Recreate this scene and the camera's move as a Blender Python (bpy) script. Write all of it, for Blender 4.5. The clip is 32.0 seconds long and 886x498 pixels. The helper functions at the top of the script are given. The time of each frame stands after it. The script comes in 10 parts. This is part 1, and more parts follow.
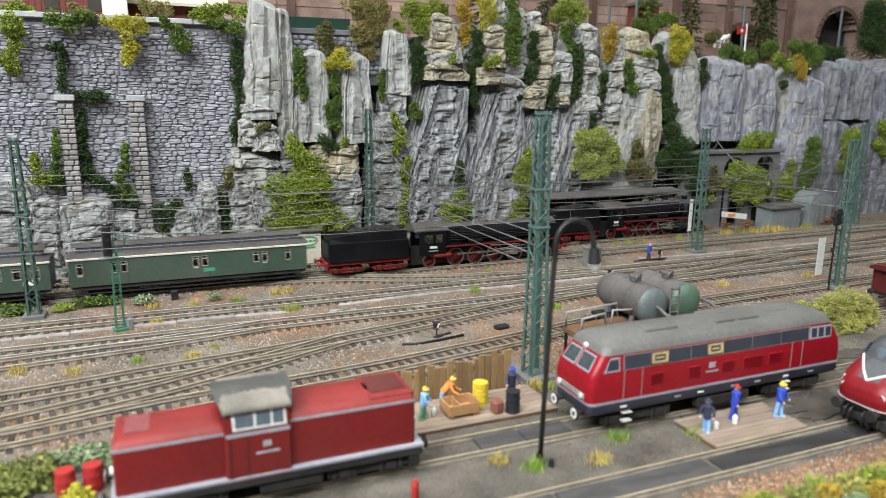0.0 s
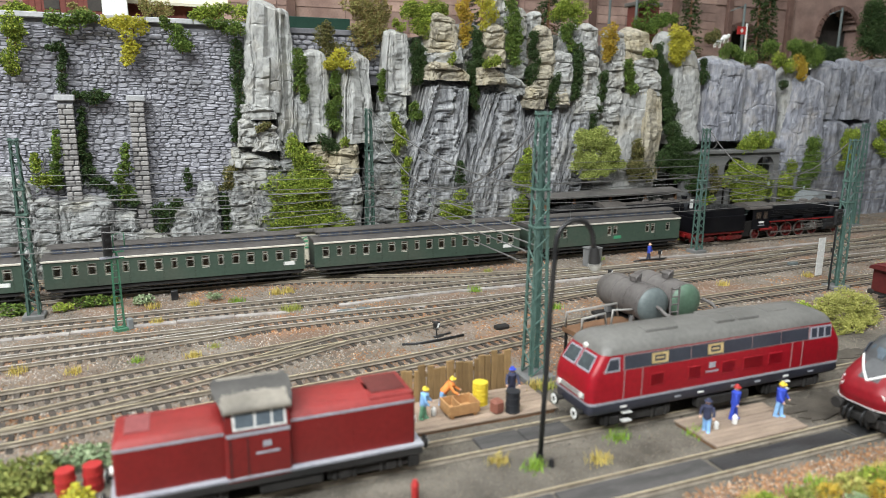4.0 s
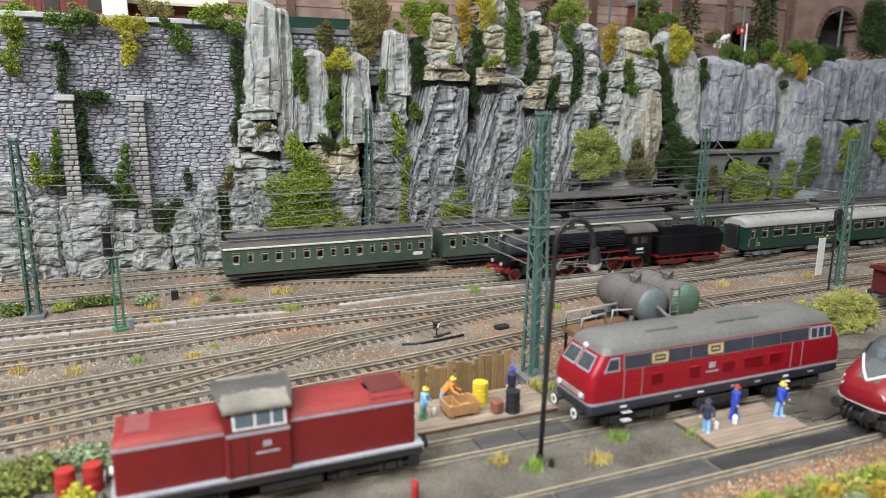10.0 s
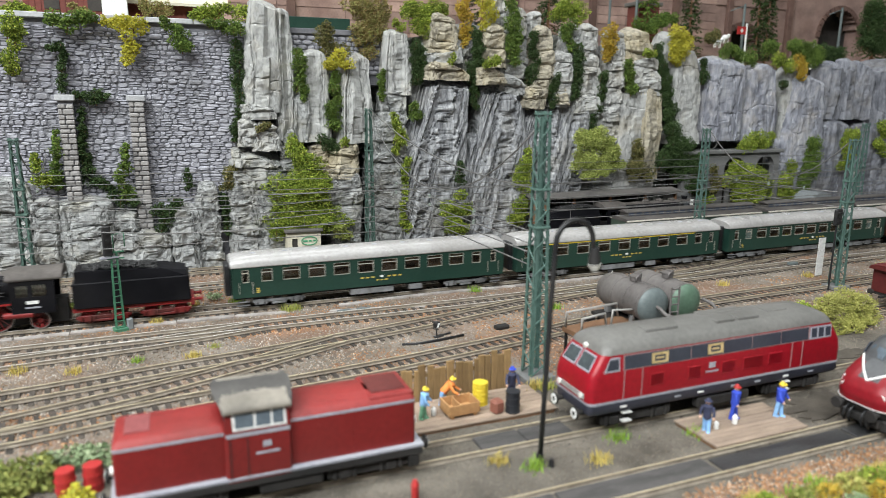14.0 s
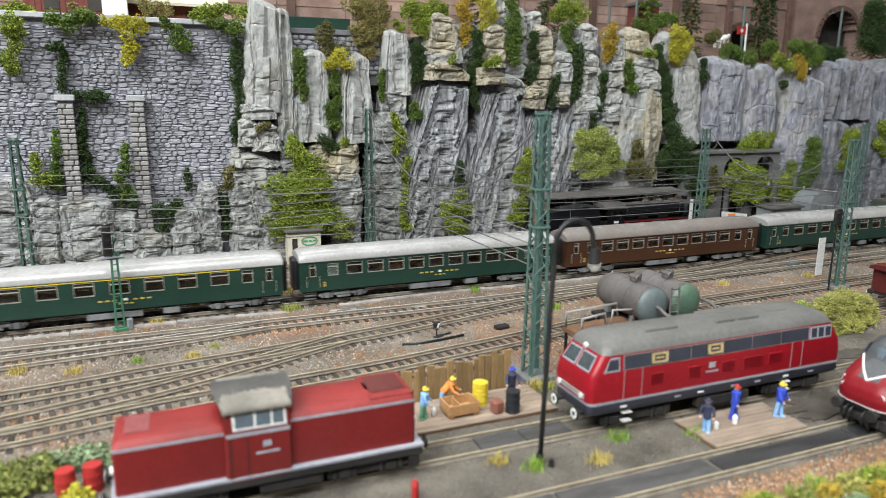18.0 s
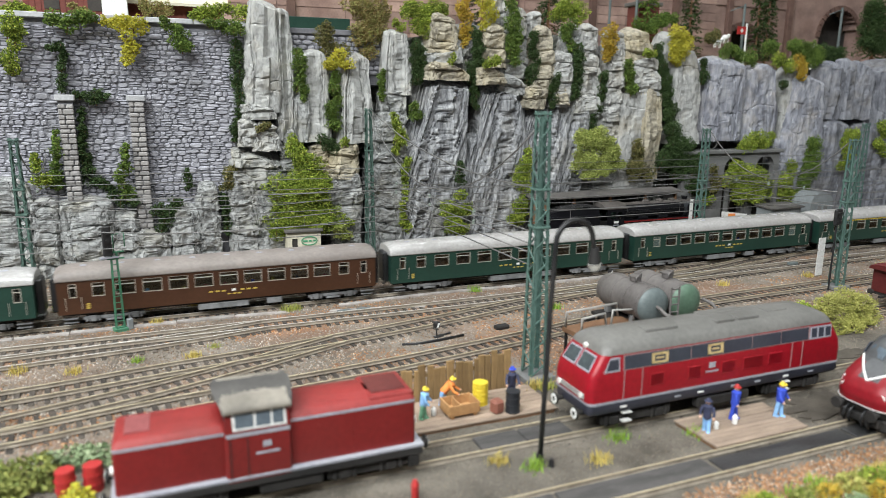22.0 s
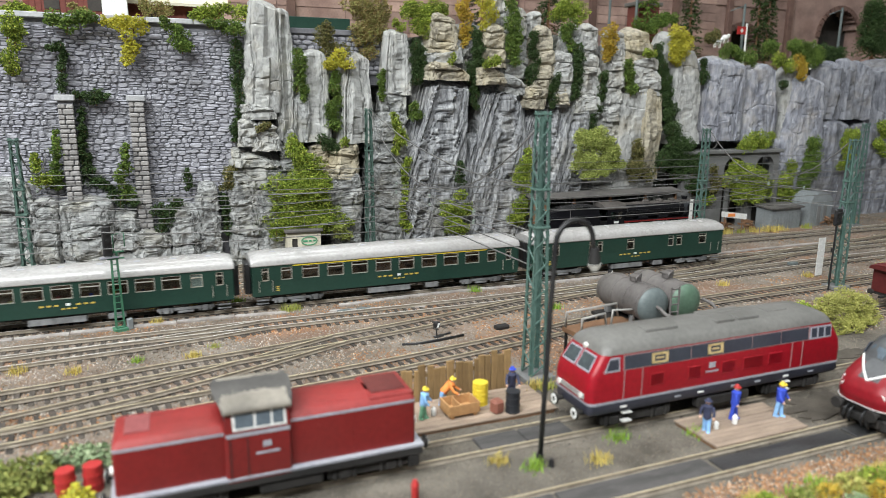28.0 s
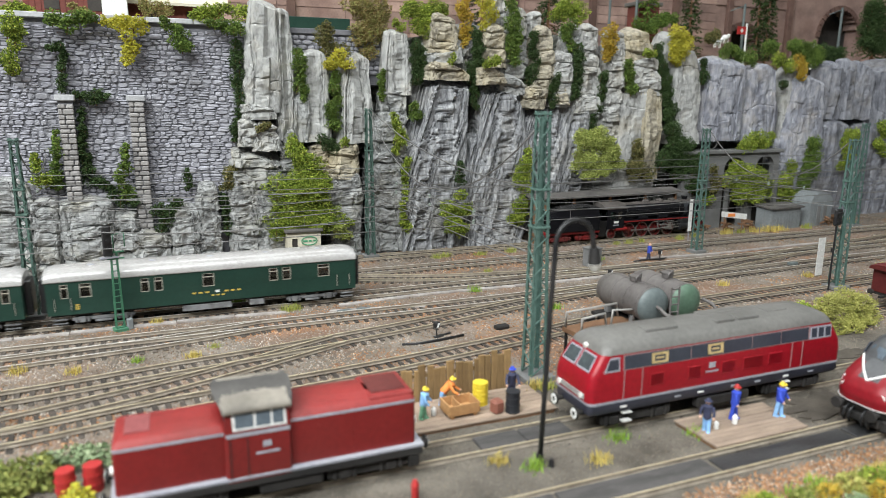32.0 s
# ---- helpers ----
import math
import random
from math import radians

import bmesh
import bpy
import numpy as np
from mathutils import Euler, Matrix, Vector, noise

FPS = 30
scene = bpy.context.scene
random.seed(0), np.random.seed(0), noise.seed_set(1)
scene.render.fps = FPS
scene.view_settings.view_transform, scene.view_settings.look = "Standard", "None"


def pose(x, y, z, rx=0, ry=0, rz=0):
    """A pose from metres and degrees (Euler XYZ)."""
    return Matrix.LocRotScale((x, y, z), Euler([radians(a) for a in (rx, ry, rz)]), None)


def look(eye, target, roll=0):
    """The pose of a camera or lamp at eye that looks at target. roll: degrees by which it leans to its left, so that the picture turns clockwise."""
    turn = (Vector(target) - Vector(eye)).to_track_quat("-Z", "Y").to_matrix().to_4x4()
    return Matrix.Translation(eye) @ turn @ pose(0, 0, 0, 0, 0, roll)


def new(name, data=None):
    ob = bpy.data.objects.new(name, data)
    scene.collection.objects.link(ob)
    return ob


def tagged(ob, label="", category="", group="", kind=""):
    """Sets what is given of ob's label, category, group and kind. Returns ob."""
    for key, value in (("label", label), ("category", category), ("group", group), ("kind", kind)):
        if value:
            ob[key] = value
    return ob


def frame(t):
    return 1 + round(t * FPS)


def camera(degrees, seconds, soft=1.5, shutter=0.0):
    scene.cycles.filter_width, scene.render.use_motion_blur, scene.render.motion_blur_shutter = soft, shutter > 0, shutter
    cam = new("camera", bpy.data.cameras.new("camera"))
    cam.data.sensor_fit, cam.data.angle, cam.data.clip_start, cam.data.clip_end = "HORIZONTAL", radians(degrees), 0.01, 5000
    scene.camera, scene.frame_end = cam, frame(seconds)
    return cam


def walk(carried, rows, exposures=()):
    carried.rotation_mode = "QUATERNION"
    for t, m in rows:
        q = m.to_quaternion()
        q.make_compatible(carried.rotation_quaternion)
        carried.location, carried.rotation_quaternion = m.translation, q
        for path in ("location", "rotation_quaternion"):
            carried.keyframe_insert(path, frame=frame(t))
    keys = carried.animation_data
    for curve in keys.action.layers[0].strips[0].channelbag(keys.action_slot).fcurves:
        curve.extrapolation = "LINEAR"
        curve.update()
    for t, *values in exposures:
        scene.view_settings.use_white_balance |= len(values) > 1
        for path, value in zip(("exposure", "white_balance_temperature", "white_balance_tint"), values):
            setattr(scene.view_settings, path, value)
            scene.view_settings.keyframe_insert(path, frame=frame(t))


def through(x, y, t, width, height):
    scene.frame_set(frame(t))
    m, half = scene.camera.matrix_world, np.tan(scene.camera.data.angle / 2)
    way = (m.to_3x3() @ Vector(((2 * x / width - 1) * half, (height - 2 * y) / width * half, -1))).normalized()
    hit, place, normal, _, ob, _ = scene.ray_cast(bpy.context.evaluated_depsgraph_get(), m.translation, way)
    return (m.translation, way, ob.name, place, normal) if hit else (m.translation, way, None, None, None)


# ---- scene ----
import itertools

K = 0.001          # the model railway is drawn in millimetres
TURN = math.radians(22.0)
DIP = 0.21407

cam = camera(66.19, 32.0, soft=0.6, shutter=0.5)
cam.data.dof.use_dof, cam.data.dof.focus_distance, cam.data.dof.aperture_fstop = True, 0.63, 9.2
EYE = Vector((0.0, 0.0, 0.17242))
AIM = EYE + Vector((math.sin(TURN) * math.cos(DIP), math.cos(TURN) * math.cos(DIP), -math.sin(DIP)))
walk(cam, [(0.0, look(EYE, AIM, 0.432)), (32.0, look(EYE, AIM, 0.432))], exposures=[(0.0, 0.0), (32.0, 0.0)])

# ---------------------------------------------------------------- world and hall light
world = bpy.data.worlds.new("hall_air")
scene.world = world
world.use_nodes = True
world.node_tree.nodes["Background"].inputs["Color"].default_value = (0.93, 0.96, 1.0, 1)
world.node_tree.nodes["Background"].inputs["Strength"].default_value = 0.15


def ceiling_lamp(x, y, z, sx, sy, watt):
    data = bpy.data.lights.new("ceiling_lamp", "AREA")
    data.shape, data.size, data.size_y, data.energy = "RECTANGLE", sx, sy, watt
    data.color = (0.945, 0.985, 0.995)
    ob = new("ceiling_lamp_light", data)
    ob.matrix_world = pose(x, y, z)
    return ob


LAMPS = [(-1.9, -0.9), (-0.5, -1.0), (1.0, -1.1), (-1.3, 0.1), (0.2, 0.0), (1.8, 0.0), (0.4, 1.5)]
WATTS = (108, 56, 5, 38, 12, 1, 14)
for (lx, ly), lw in zip(LAMPS, WATTS):
    ceiling_lamp(lx, ly, 1.785, 1.3, 0.34, lw)


# ---------------------------------------------------------------- materials
def nodes_of(name):
    m = bpy.data.materials.new(name)
    m.use_nodes = True
    t = m.node_tree
    return m, t, t.nodes["Principled BSDF"]


def surf(name, c1, c2, scale=60.0, rough=0.7, metal=0.0, bump=0.25, fine=420.0, vary=0.0, island=False,
         dirt=None, dirt_scale=25.0, dirt_amount=0.45, stretch=(1, 1, 1), spec=0.4, crack=None, crack_scale=60.0, depth=0.0006):
    """A surface of two tones with broad stains, fine grain and relief; vary: how far single pieces differ."""
    m, t, p = nodes_of(name)
    N, L = t.nodes, t.links
    co = N.new("ShaderNodeTexCoord")
    mp = N.new("ShaderNodeMapping")
    mp.inputs["Scale"].default_value = stretch
    L.new(co.outputs["Object"], mp.inputs["Vector"])
    n1 = N.new("ShaderNodeTexNoise")
    n1.inputs["Scale"].default_value, n1.inputs["Detail"].default_value = scale, 6.0
    n1.inputs["Roughness"].default_value = 0.62
    n2 = N.new("ShaderNodeTexNoise")
    n2.inputs["Scale"].default_value, n2.inputs["Detail"].default_value = fine, 5.0
    for n in (n1, n2):
        L.new(mp.outputs["Vector"], n.inputs["Vector"])
    ramp = N.new("ShaderNodeMapRange")
    ramp.inputs["From Min"].default_value, ramp.inputs["From Max"].default_value = 0.36, 0.64
    L.new(n1.outputs["Fac"], ramp.inputs["Value"])
    mix = N.new("ShaderNodeMix")
    mix.data_type = "RGBA"
    mix.inputs["A"].default_value, mix.inputs["B"].default_value = (*c1, 1), (*c2, 1)
    L.new(ramp.outputs["Result"], mix.inputs["Factor"])
    out = mix.outputs["Result"]
    if dirt:
        n3 = N.new("ShaderNodeTexNoise")
        n3.inputs["Scale"].default_value, n3.inputs["Detail"].default_value = dirt_scale, 8.0
        L.new(co.outputs["Object"], n3.inputs["Vector"])
        r3 = N.new("ShaderNodeMapRange")
        r3.inputs["From Min"].default_value, r3.inputs["From Max"].default_value = 0.48, 0.72
        r3.inputs["To Max"].default_value = dirt_amount
        L.new(n3.outputs["Fac"], r3.inputs["Value"])
        md = N.new("ShaderNodeMix")
        md.data_type = "RGBA"
        md.inputs["B"].default_value = (*dirt, 1)
        L.new(out, md.inputs["A"])
        L.new(r3.outputs["Result"], md.inputs["Factor"])
        out = md.outputs["Result"]
    fissure = None
    if crack:
        warp = N.new("ShaderNodeVectorMath")
        warp.operation = "MULTIPLY_ADD"
        warp.inputs[1].default_value = (0.03, 0.03, 0.03)
        L.new(n1.outputs["Color"], warp.inputs[0])
        L.new(mp.outputs["Vector"], warp.inputs[2])
        vo = N.new("ShaderNodeTexVoronoi")
        vo.feature = "DISTANCE_TO_EDGE"
        vo.inputs["Scale"].default_value = crack_scale
        L.new(warp.outputs["Vector"], vo.inputs["Vector"])
        fr = N.new("ShaderNodeMapRange")
        fr.inputs["From Max"].default_value = 0.07
        fr.inputs["To Min"].default_value, fr.inputs["To Max"].default_value = 0.8, 0.0
        L.new(vo.outputs["Distance"], fr.inputs["Value"])
        mc = N.new("ShaderNodeMix")
        mc.data_type = "RGBA"
        mc.inputs["B"].default_value = (*crack, 1)
        L.new(out, mc.inputs["A"])
        L.new(fr.outputs["Result"], mc.inputs["Factor"])
        out = mc.outputs["Result"]
        fissure = fr.outputs["Result"]
    # fine grain and differences between pieces both act on brightness
    grain = N.new("ShaderNodeMapRange")
    grain.inputs["To Min"].default_value, grain.inputs["To Max"].default_value = 0.72, 1.28
    L.new(n2.outputs["Fac"], grain.inputs["Value"])
    value = grain.outputs["Result"]
    if vary:
        if island:
            src = N.new("ShaderNodeNewGeometry").outputs["Random Per Island"]
        else:
            src = N.new("ShaderNodeObjectInfo").outputs["Random"]
        rv = N.new("ShaderNodeMapRange")
        rv.inputs["To Min"].default_value, rv.inputs["To Max"].default_value = 1 - vary, 1 + vary
        L.new(src, rv.inputs["Value"])
        mu = N.new("ShaderNodeMath")
        mu.operation = "MULTIPLY"
        L.new(value, mu.inputs[0])
        L.new(rv.outputs["Result"], mu.inputs[1])
        value = mu.outputs["Value"]
    hsv = N.new("ShaderNodeHueSaturation")
    L.new(out, hsv.inputs["Color"])
    L.new(value, hsv.inputs["Value"])
    L.new(hsv.outputs["Color"], p.inputs["Base Color"])
    rr = N.new("ShaderNodeMapRange")
    rr.inputs["To Min"].default_value = max(rough - 0.14, 0.05)
    rr.inputs["To Max"].default_value = min(rough + 0.14, 1.0)
    L.new(n1.outputs["Fac"], rr.inputs["Value"])
    L.new(rr.outputs["Result"], p.inputs["Roughness"])
    p.inputs["Metallic"].default_value = metal
    p.inputs["Specular IOR Level"].default_value = spec
    if bump:
        b = N.new("ShaderNodeBump")
        b.inputs["Strength"].default_value, b.inputs["Distance"].default_value = bump, depth
        L.new(n2.outputs["Fac"], b.inputs["Height"])
        L.new(b.outputs["Normal"], p.inputs["Normal"])
    return m


def palette(name, colours, rough=0.9, vary=0.25, spec=0.2, through=0.0):
    """Loose pieces in one mesh (gravel, leaves): each takes one of a few colours at random."""
    m, t, p = nodes_of(name)
    N, L = t.nodes, t.links
    geo = N.new("ShaderNodeNewGeometry")
    ramp = N.new("ShaderNodeValToRGB")
    ramp.color_ramp.interpolation = "LINEAR"
    el = ramp.color_ramp.elements
    el[0].position, el[0].color = 0.0, (*colours[0], 1)
    el[1].position, el[1].color = 1.0, (*colours[-1], 1)
    for i, c in enumerate(colours[1:-1]):
        e = el.new((i + 1) / (len(colours) - 1))
        e.color = (*c, 1)
    L.new(geo.outputs["Random Per Island"], ramp.inputs["Fac"])
    co = N.new("ShaderNodeTexCoord")
    n = N.new("ShaderNodeTexNoise")
    n.inputs["Scale"].default_value = 40.0
    L.new(co.outputs["Object"], n.inputs["Vector"])
    rv = N.new("ShaderNodeMapRange")
    rv.inputs["From Min"].default_value, rv.inputs["From Max"].default_value = 0.3, 0.7
    rv.inputs["To Min"].default_value, rv.inputs["To Max"].default_value = 1 - vary, 1 + vary
    L.new(n.outputs["Fac"], rv.inputs["Value"])
    hsv = N.new("ShaderNodeHueSaturation")
    L.new(ramp.outputs["Color"], hsv.inputs["Color"])
    L.new(rv.outputs["Result"], hsv.inputs["Value"])
    L.new(hsv.outputs["Color"], p.inputs["Base Color"])
    p.inputs["Roughness"].default_value = rough
    p.inputs["Specular IOR Level"].default_value = spec
    if through:
        p.inputs["Subsurface Weight"].default_value = 0.0
    return m


def glassy(name, tint=(0.75, 0.8, 0.8), gloss=0.16):
    """A thin clear pane: mostly see-through, with a mirror film."""
    m = bpy.data.materials.new(name)
    m.use_nodes = True
    N, L = m.node_tree.nodes, m.node_tree.links
    N.remove(N["Principled BSDF"])
    a, b, x = N.new("ShaderNodeBsdfTransparent"), N.new("ShaderNodeBsdfGlossy"), N.new("ShaderNodeMixShader")
    a.inputs["Color"].default_value = (*tint, 1)
    b.inputs["Roughness"].default_value = 0.06
    x.inputs["Fac"].default_value = gloss
    L.new(a.outputs[0], x.inputs[1])
    L.new(b.outputs[0], x.inputs[2])
    L.new(x.outputs[0], N["Material Output"].inputs["Surface"])
    return m


M = {}
M["ground"] = surf("gravel_bed", (0.105, 0.084, 0.064), (0.21, 0.185, 0.155), 16, 0.95, bump=0.9, fine=700,
                   dirt=(0.26, 0.11, 0.05), dirt_scale=11, dirt_amount=0.6)
M["yard"] = surf("oily_yard_soil", (0.075, 0.066, 0.053), (0.18, 0.158, 0.13), 34, 0.95, bump=0.9, fine=800,
                 dirt=(0.05, 0.045, 0.038), dirt_scale=9, dirt_amount=0.65)
M["stone_bits"] = palette("ballast_stones", [(0.11, 0.088, 0.07), (0.25, 0.16, 0.10), (0.20, 0.172, 0.145), (0.37, 0.33, 0.285),
                                             (0.15, 0.122, 0.10), (0.29, 0.205, 0.14), (0.17, 0.155, 0.14), (0.43, 0.39, 0.345)], 0.9, 0.35)
M["stone_rust"] = palette("rusty_ballast_stones", [(0.17, 0.085, 0.045), (0.36, 0.17, 0.075), (0.23, 0.12, 0.065), (0.45, 0.265, 0.145), (0.155, 0.105, 0.075), (0.50, 0.425, 0.34)], 0.9, 0.3)
M["grit"] = palette("yard_grit", [(0.09, 0.08, 0.068), (0.17, 0.15, 0.126), (0.24, 0.21, 0.176), (0.12, 0.10, 0.082), (0.20, 0.16, 0.115)], 0.9, 0.35)
M["nose_grey"] = surf("dark_grey_nose_paint", (0.062, 0.064, 0.068), (0.085, 0.087, 0.09), 30, 0.4, bump=0.03)
M["sleeper"] = surf("tarred_sleeper", (0.035, 0.029, 0.025), (0.09, 0.075, 0.06), 120, 0.9, bump=0.4, vary=0.35)
M["rail_side"] = surf("rusty_rail", (0.2, 0.168, 0.13), (0.31, 0.27, 0.215), 90, 0.75, 0.1, bump=0.2)
M["rail_top"] = surf("worn_rail_head", (0.66, 0.63, 0.58), (0.48, 0.44, 0.39), 40, 0.36, 0.25, bump=0.05)
M["rail_dull"] = surf("dull_rail_head", (0.52, 0.45, 0.31), (0.38, 0.32, 0.21), 40, 0.5, 0.35, bump=0.05)
M["duct"] = surf("concrete_cable_duct", (0.36, 0.34, 0.32), (0.24, 0.22, 0.205), 70, 0.9, bump=0.3, vary=0.2, dirt=(0.2, 0.13, 0.09), dirt_scale=30, dirt_amount=0.6)
M["wall"] = surf("wall_mortar", (0.125, 0.125, 0.138), (0.18, 0.18, 0.195), 40, 0.95, bump=0.6)
M["wall_stone"] = surf("grey_wall_stone", (0.285, 0.284, 0.318), (0.365, 0.362, 0.392), 60, 0.9, bump=0.5, fine=380, vary=0.15,
                       dirt=(0.13, 0.13, 0.13), dirt_scale=30, dirt_amount=0.5)
M["wall_stone_far"] = surf("grey_wall_stone_small", (0.285, 0.284, 0.318), (0.365, 0.362, 0.392), 60, 0.9, bump=0.5, fine=380, vary=0.15,
                           island=True, dirt=(0.13, 0.13, 0.13), dirt_scale=30, dirt_amount=0.5)
M["pillar_stone"] = surf("buttress_stone", (0.25, 0.24, 0.235), (0.36, 0.34, 0.325), 60, 0.9, bump=0.4, vary=0.25, dirt=(0.12, 0.115, 0.11), dirt_scale=60, dirt_amount=0.6)
M["cap"] = surf("wall_capping", (0.33, 0.335, 0.345), (0.42, 0.42, 0.43), 60, 0.9, bump=0.3, vary=0.1)
def stone(name, pale, mid, dark, lean=0.0, streak=0.16, scale=120.0, warm=None, relief=0.004):
    """Cast plaster rock: mottled body, dark wash in the hollows of its grain, pale dry-brushed streaks along the strata."""
    m, t, p = nodes_of(name)
    N, L = t.nodes, t.links
    co = N.new("ShaderNodeTexCoord")
    mp = N.new("ShaderNodeMapping")
    mp.inputs["Rotation"].default_value = (0, lean, 0)
    mp.inputs["Scale"].default_value = (1, 1, streak)
    L.new(co.outputs["Object"], mp.inputs["Vector"])
    body, grain, patch = (N.new("ShaderNodeTexNoise") for _ in range(3))
    for n, sc, de, src in ((body, scale * 0.3, 6, mp), (grain, scale, 9, mp), (patch, 26, 5, co)):
        n.inputs["Scale"].default_value, n.inputs["Detail"].default_value = sc, de
        n.inputs["Roughness"].default_value = 0.66
        L.new(src.outputs["Object" if src is co else "Vector"], n.inputs["Vector"])
    ramp = N.new("ShaderNodeValToRGB")
    el = ramp.color_ramp.elements
    el[0].position, el[0].color = 0.365, (*dark, 1)
    el[1].position, el[1].color = 0.61, (*pale, 1)
    e = el.new(0.495)
    e.color = (*mid, 1)
    add = N.new("ShaderNodeMath")
    add.operation = "MULTIPLY_ADD"
    add.inputs[1].default_value = 0.62
    half = N.new("ShaderNodeMath")
    half.operation = "MULTIPLY"
    half.inputs[1].default_value = 0.4
    L.new(body.outputs["Fac"], half.inputs[0])
    L.new(grain.outputs["Fac"], add.inputs[0])
    L.new(half.outputs["Value"], add.inputs[2])
    L.new(add.outputs["Value"], ramp.inputs["Fac"])
    mix = N.new("ShaderNodeMix")
    mix.data_type = "RGBA"
    mix.inputs["B"].default_value = (*(warm or (0.36, 0.33, 0.27)), 1)
    r = N.new("ShaderNodeMapRange")
    r.inputs["From Min"].default_value, r.inputs["From Max"].default_value = 0.5, 0.75
    r.inputs["To Max"].default_value = 0.55
    L.new(patch.outputs["Fac"], r.inputs["Value"])
    L.new(r.outputs["Result"], mix.inputs["Factor"])
    L.new(ramp.outputs["Color"], mix.inputs["A"])
    L.new(mix.outputs["Result"], p.inputs["Base Color"])
    p.inputs["Roughness"].default_value = 0.88
    p.inputs["Specular IOR Level"].default_value = 0.25
    b = N.new("ShaderNodeBump")
    b.inputs["Strength"].default_value, b.inputs["Distance"].default_value = 1.0, relief
    L.new(add.outputs["Value"], b.inputs["Height"])
    L.new(b.outputs["Normal"], p.inputs["Normal"])
    return m


M["rock_light"] = stone("pale_cliff_rock", (0.43, 0.43, 0.412), (0.345, 0.347, 0.336), (0.18, 0.18, 0.175), 0.06, 0.4, 210, (0.42, 0.37, 0.275), 0.0018)
M["rock_grey"] = stone("grey_cliff_rock", (0.39, 0.395, 0.385), (0.275, 0.28, 0.275), (0.10, 0.102, 0.101), 0.0, 0.9, 210, (0.36, 0.325, 0.235), 0.002)
M["rock_strand"] = stone("slanting_strand_rock", (0.40, 0.405, 0.41), (0.225, 0.23, 0.24), (0.065, 0.067, 0.072), 0.32, 0.2, 260, (0.31, 0.29, 0.245), 0.0022)
M["rock_blue"] = stone("bluish_cliff_rock", (0.38, 0.384, 0.41), (0.24, 0.247, 0.282), (0.105, 0.109, 0.13), 0.06, 0.35, 140, (0.42, 0.365, 0.29), 0.0015)
# Darker copy of rock_blue: shading at the cliff's right end put into colour.
M["rock_slate"] = stone("shaded_bluish_fluted_rock", (0.26, 0.265, 0.29), (0.17, 0.176, 0.20), (0.075, 0.078, 0.09), 0.03, 0.3, 170, (0.25, 0.225, 0.19), 0.0016)
M["rock_tan"] = stone("tan_capped_rock", (0.44, 0.40, 0.31), (0.33, 0.30, 0.235), (0.13, 0.12, 0.103), 0.0, 1.1, 190, (0.41, 0.33, 0.175), 0.0018)
# Core darker than the rocks: gap shade is in its colour, with green stains.
M["core_shade"] = surf("shaded_cliff_core", (0.10, 0.10, 0.095), (0.17, 0.165, 0.16), 30, 0.95, bump=0.9, dirt=(0.05, 0.075, 0.03),
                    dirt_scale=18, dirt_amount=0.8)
M["plateau"] = surf("plateau_turf", (0.13, 0.15, 0.05), (0.32, 0.27, 0.13), 25, 0.95, bump=0.8)
M["leaf_green"] = palette("green_leaves", [(0.03, 0.06, 0.014), (0.12, 0.19, 0.035), (0.05, 0.09, 0.02), (0.22, 0.30, 0.06), (0.085, 0.14, 0.028)], 0.7)
M["leaf_lime"] = palette("lime_leaves", [(0.134, 0.220, 0.024), (0.293, 0.378, 0.055), (0.415, 0.476, 0.085), (0.207, 0.305, 0.043), (0.488, 0.512, 0.122)], 0.7)
M["leaf_yellow"] = palette("yellow_leaves", [(0.45, 0.38, 0.03), (0.58, 0.52, 0.06), (0.38, 0.40, 0.06), (0.5, 0.44, 0.05)], 0.7)
M["leaf_olive"] = palette("olive_leaves", [(0.20, 0.21, 0.05), (0.40, 0.39, 0.11), (0.32, 0.33, 0.085), (0.50, 0.48, 0.16)], 0.75)
M["leaf_dark"] = palette("dark_ivy_leaves", [(0.022, 0.042, 0.014), (0.048, 0.090, 0.024), (0.036, 0.060, 0.024), (0.072, 0.108, 0.036)], 0.75)
M["leaf_rust"] = palette("russet_leaves", [(0.10, 0.075, 0.03), (0.30, 0.19, 0.075), (0.22, 0.24, 0.07), (0.42, 0.32, 0.15), (0.14, 0.15, 0.045), (0.34, 0.36, 0.11)], 0.75)
M["leaf_orange"] = palette("orange_leaves", [(0.408, 0.238, 0.025), (0.493, 0.340, 0.051), (0.340, 0.289, 0.043)], 0.75)
M["leaf_grey"] = palette("grey_green_leaves", [(0.14, 0.20, 0.10), (0.28, 0.36, 0.2), (0.36, 0.42, 0.26)], 0.75)
# The near-black green entries put shade between the leaves into leaf colour.
M["leaf_fresh"] = palette("yellow_green_leaves", [(0.035, 0.06, 0.012), (0.24, 0.33, 0.04), (0.09, 0.15, 0.02), (0.40, 0.47, 0.07), (0.05, 0.09, 0.014), (0.30, 0.38, 0.05), (0.52, 0.54, 0.11)], 0.7)
M["leaf_moss"] = palette("mossy_olive_leaves", [(0.09, 0.12, 0.03), (0.18, 0.20, 0.05), (0.27, 0.28, 0.08), (0.13, 0.17, 0.05)], 0.8)
M["leaf_lime2"] = palette("pale_lime_leaves", [(0.10, 0.14, 0.03), (0.40, 0.45, 0.12), (0.20, 0.25, 0.055), (0.50, 0.53, 0.17), (0.30, 0.35, 0.09)], 0.75)
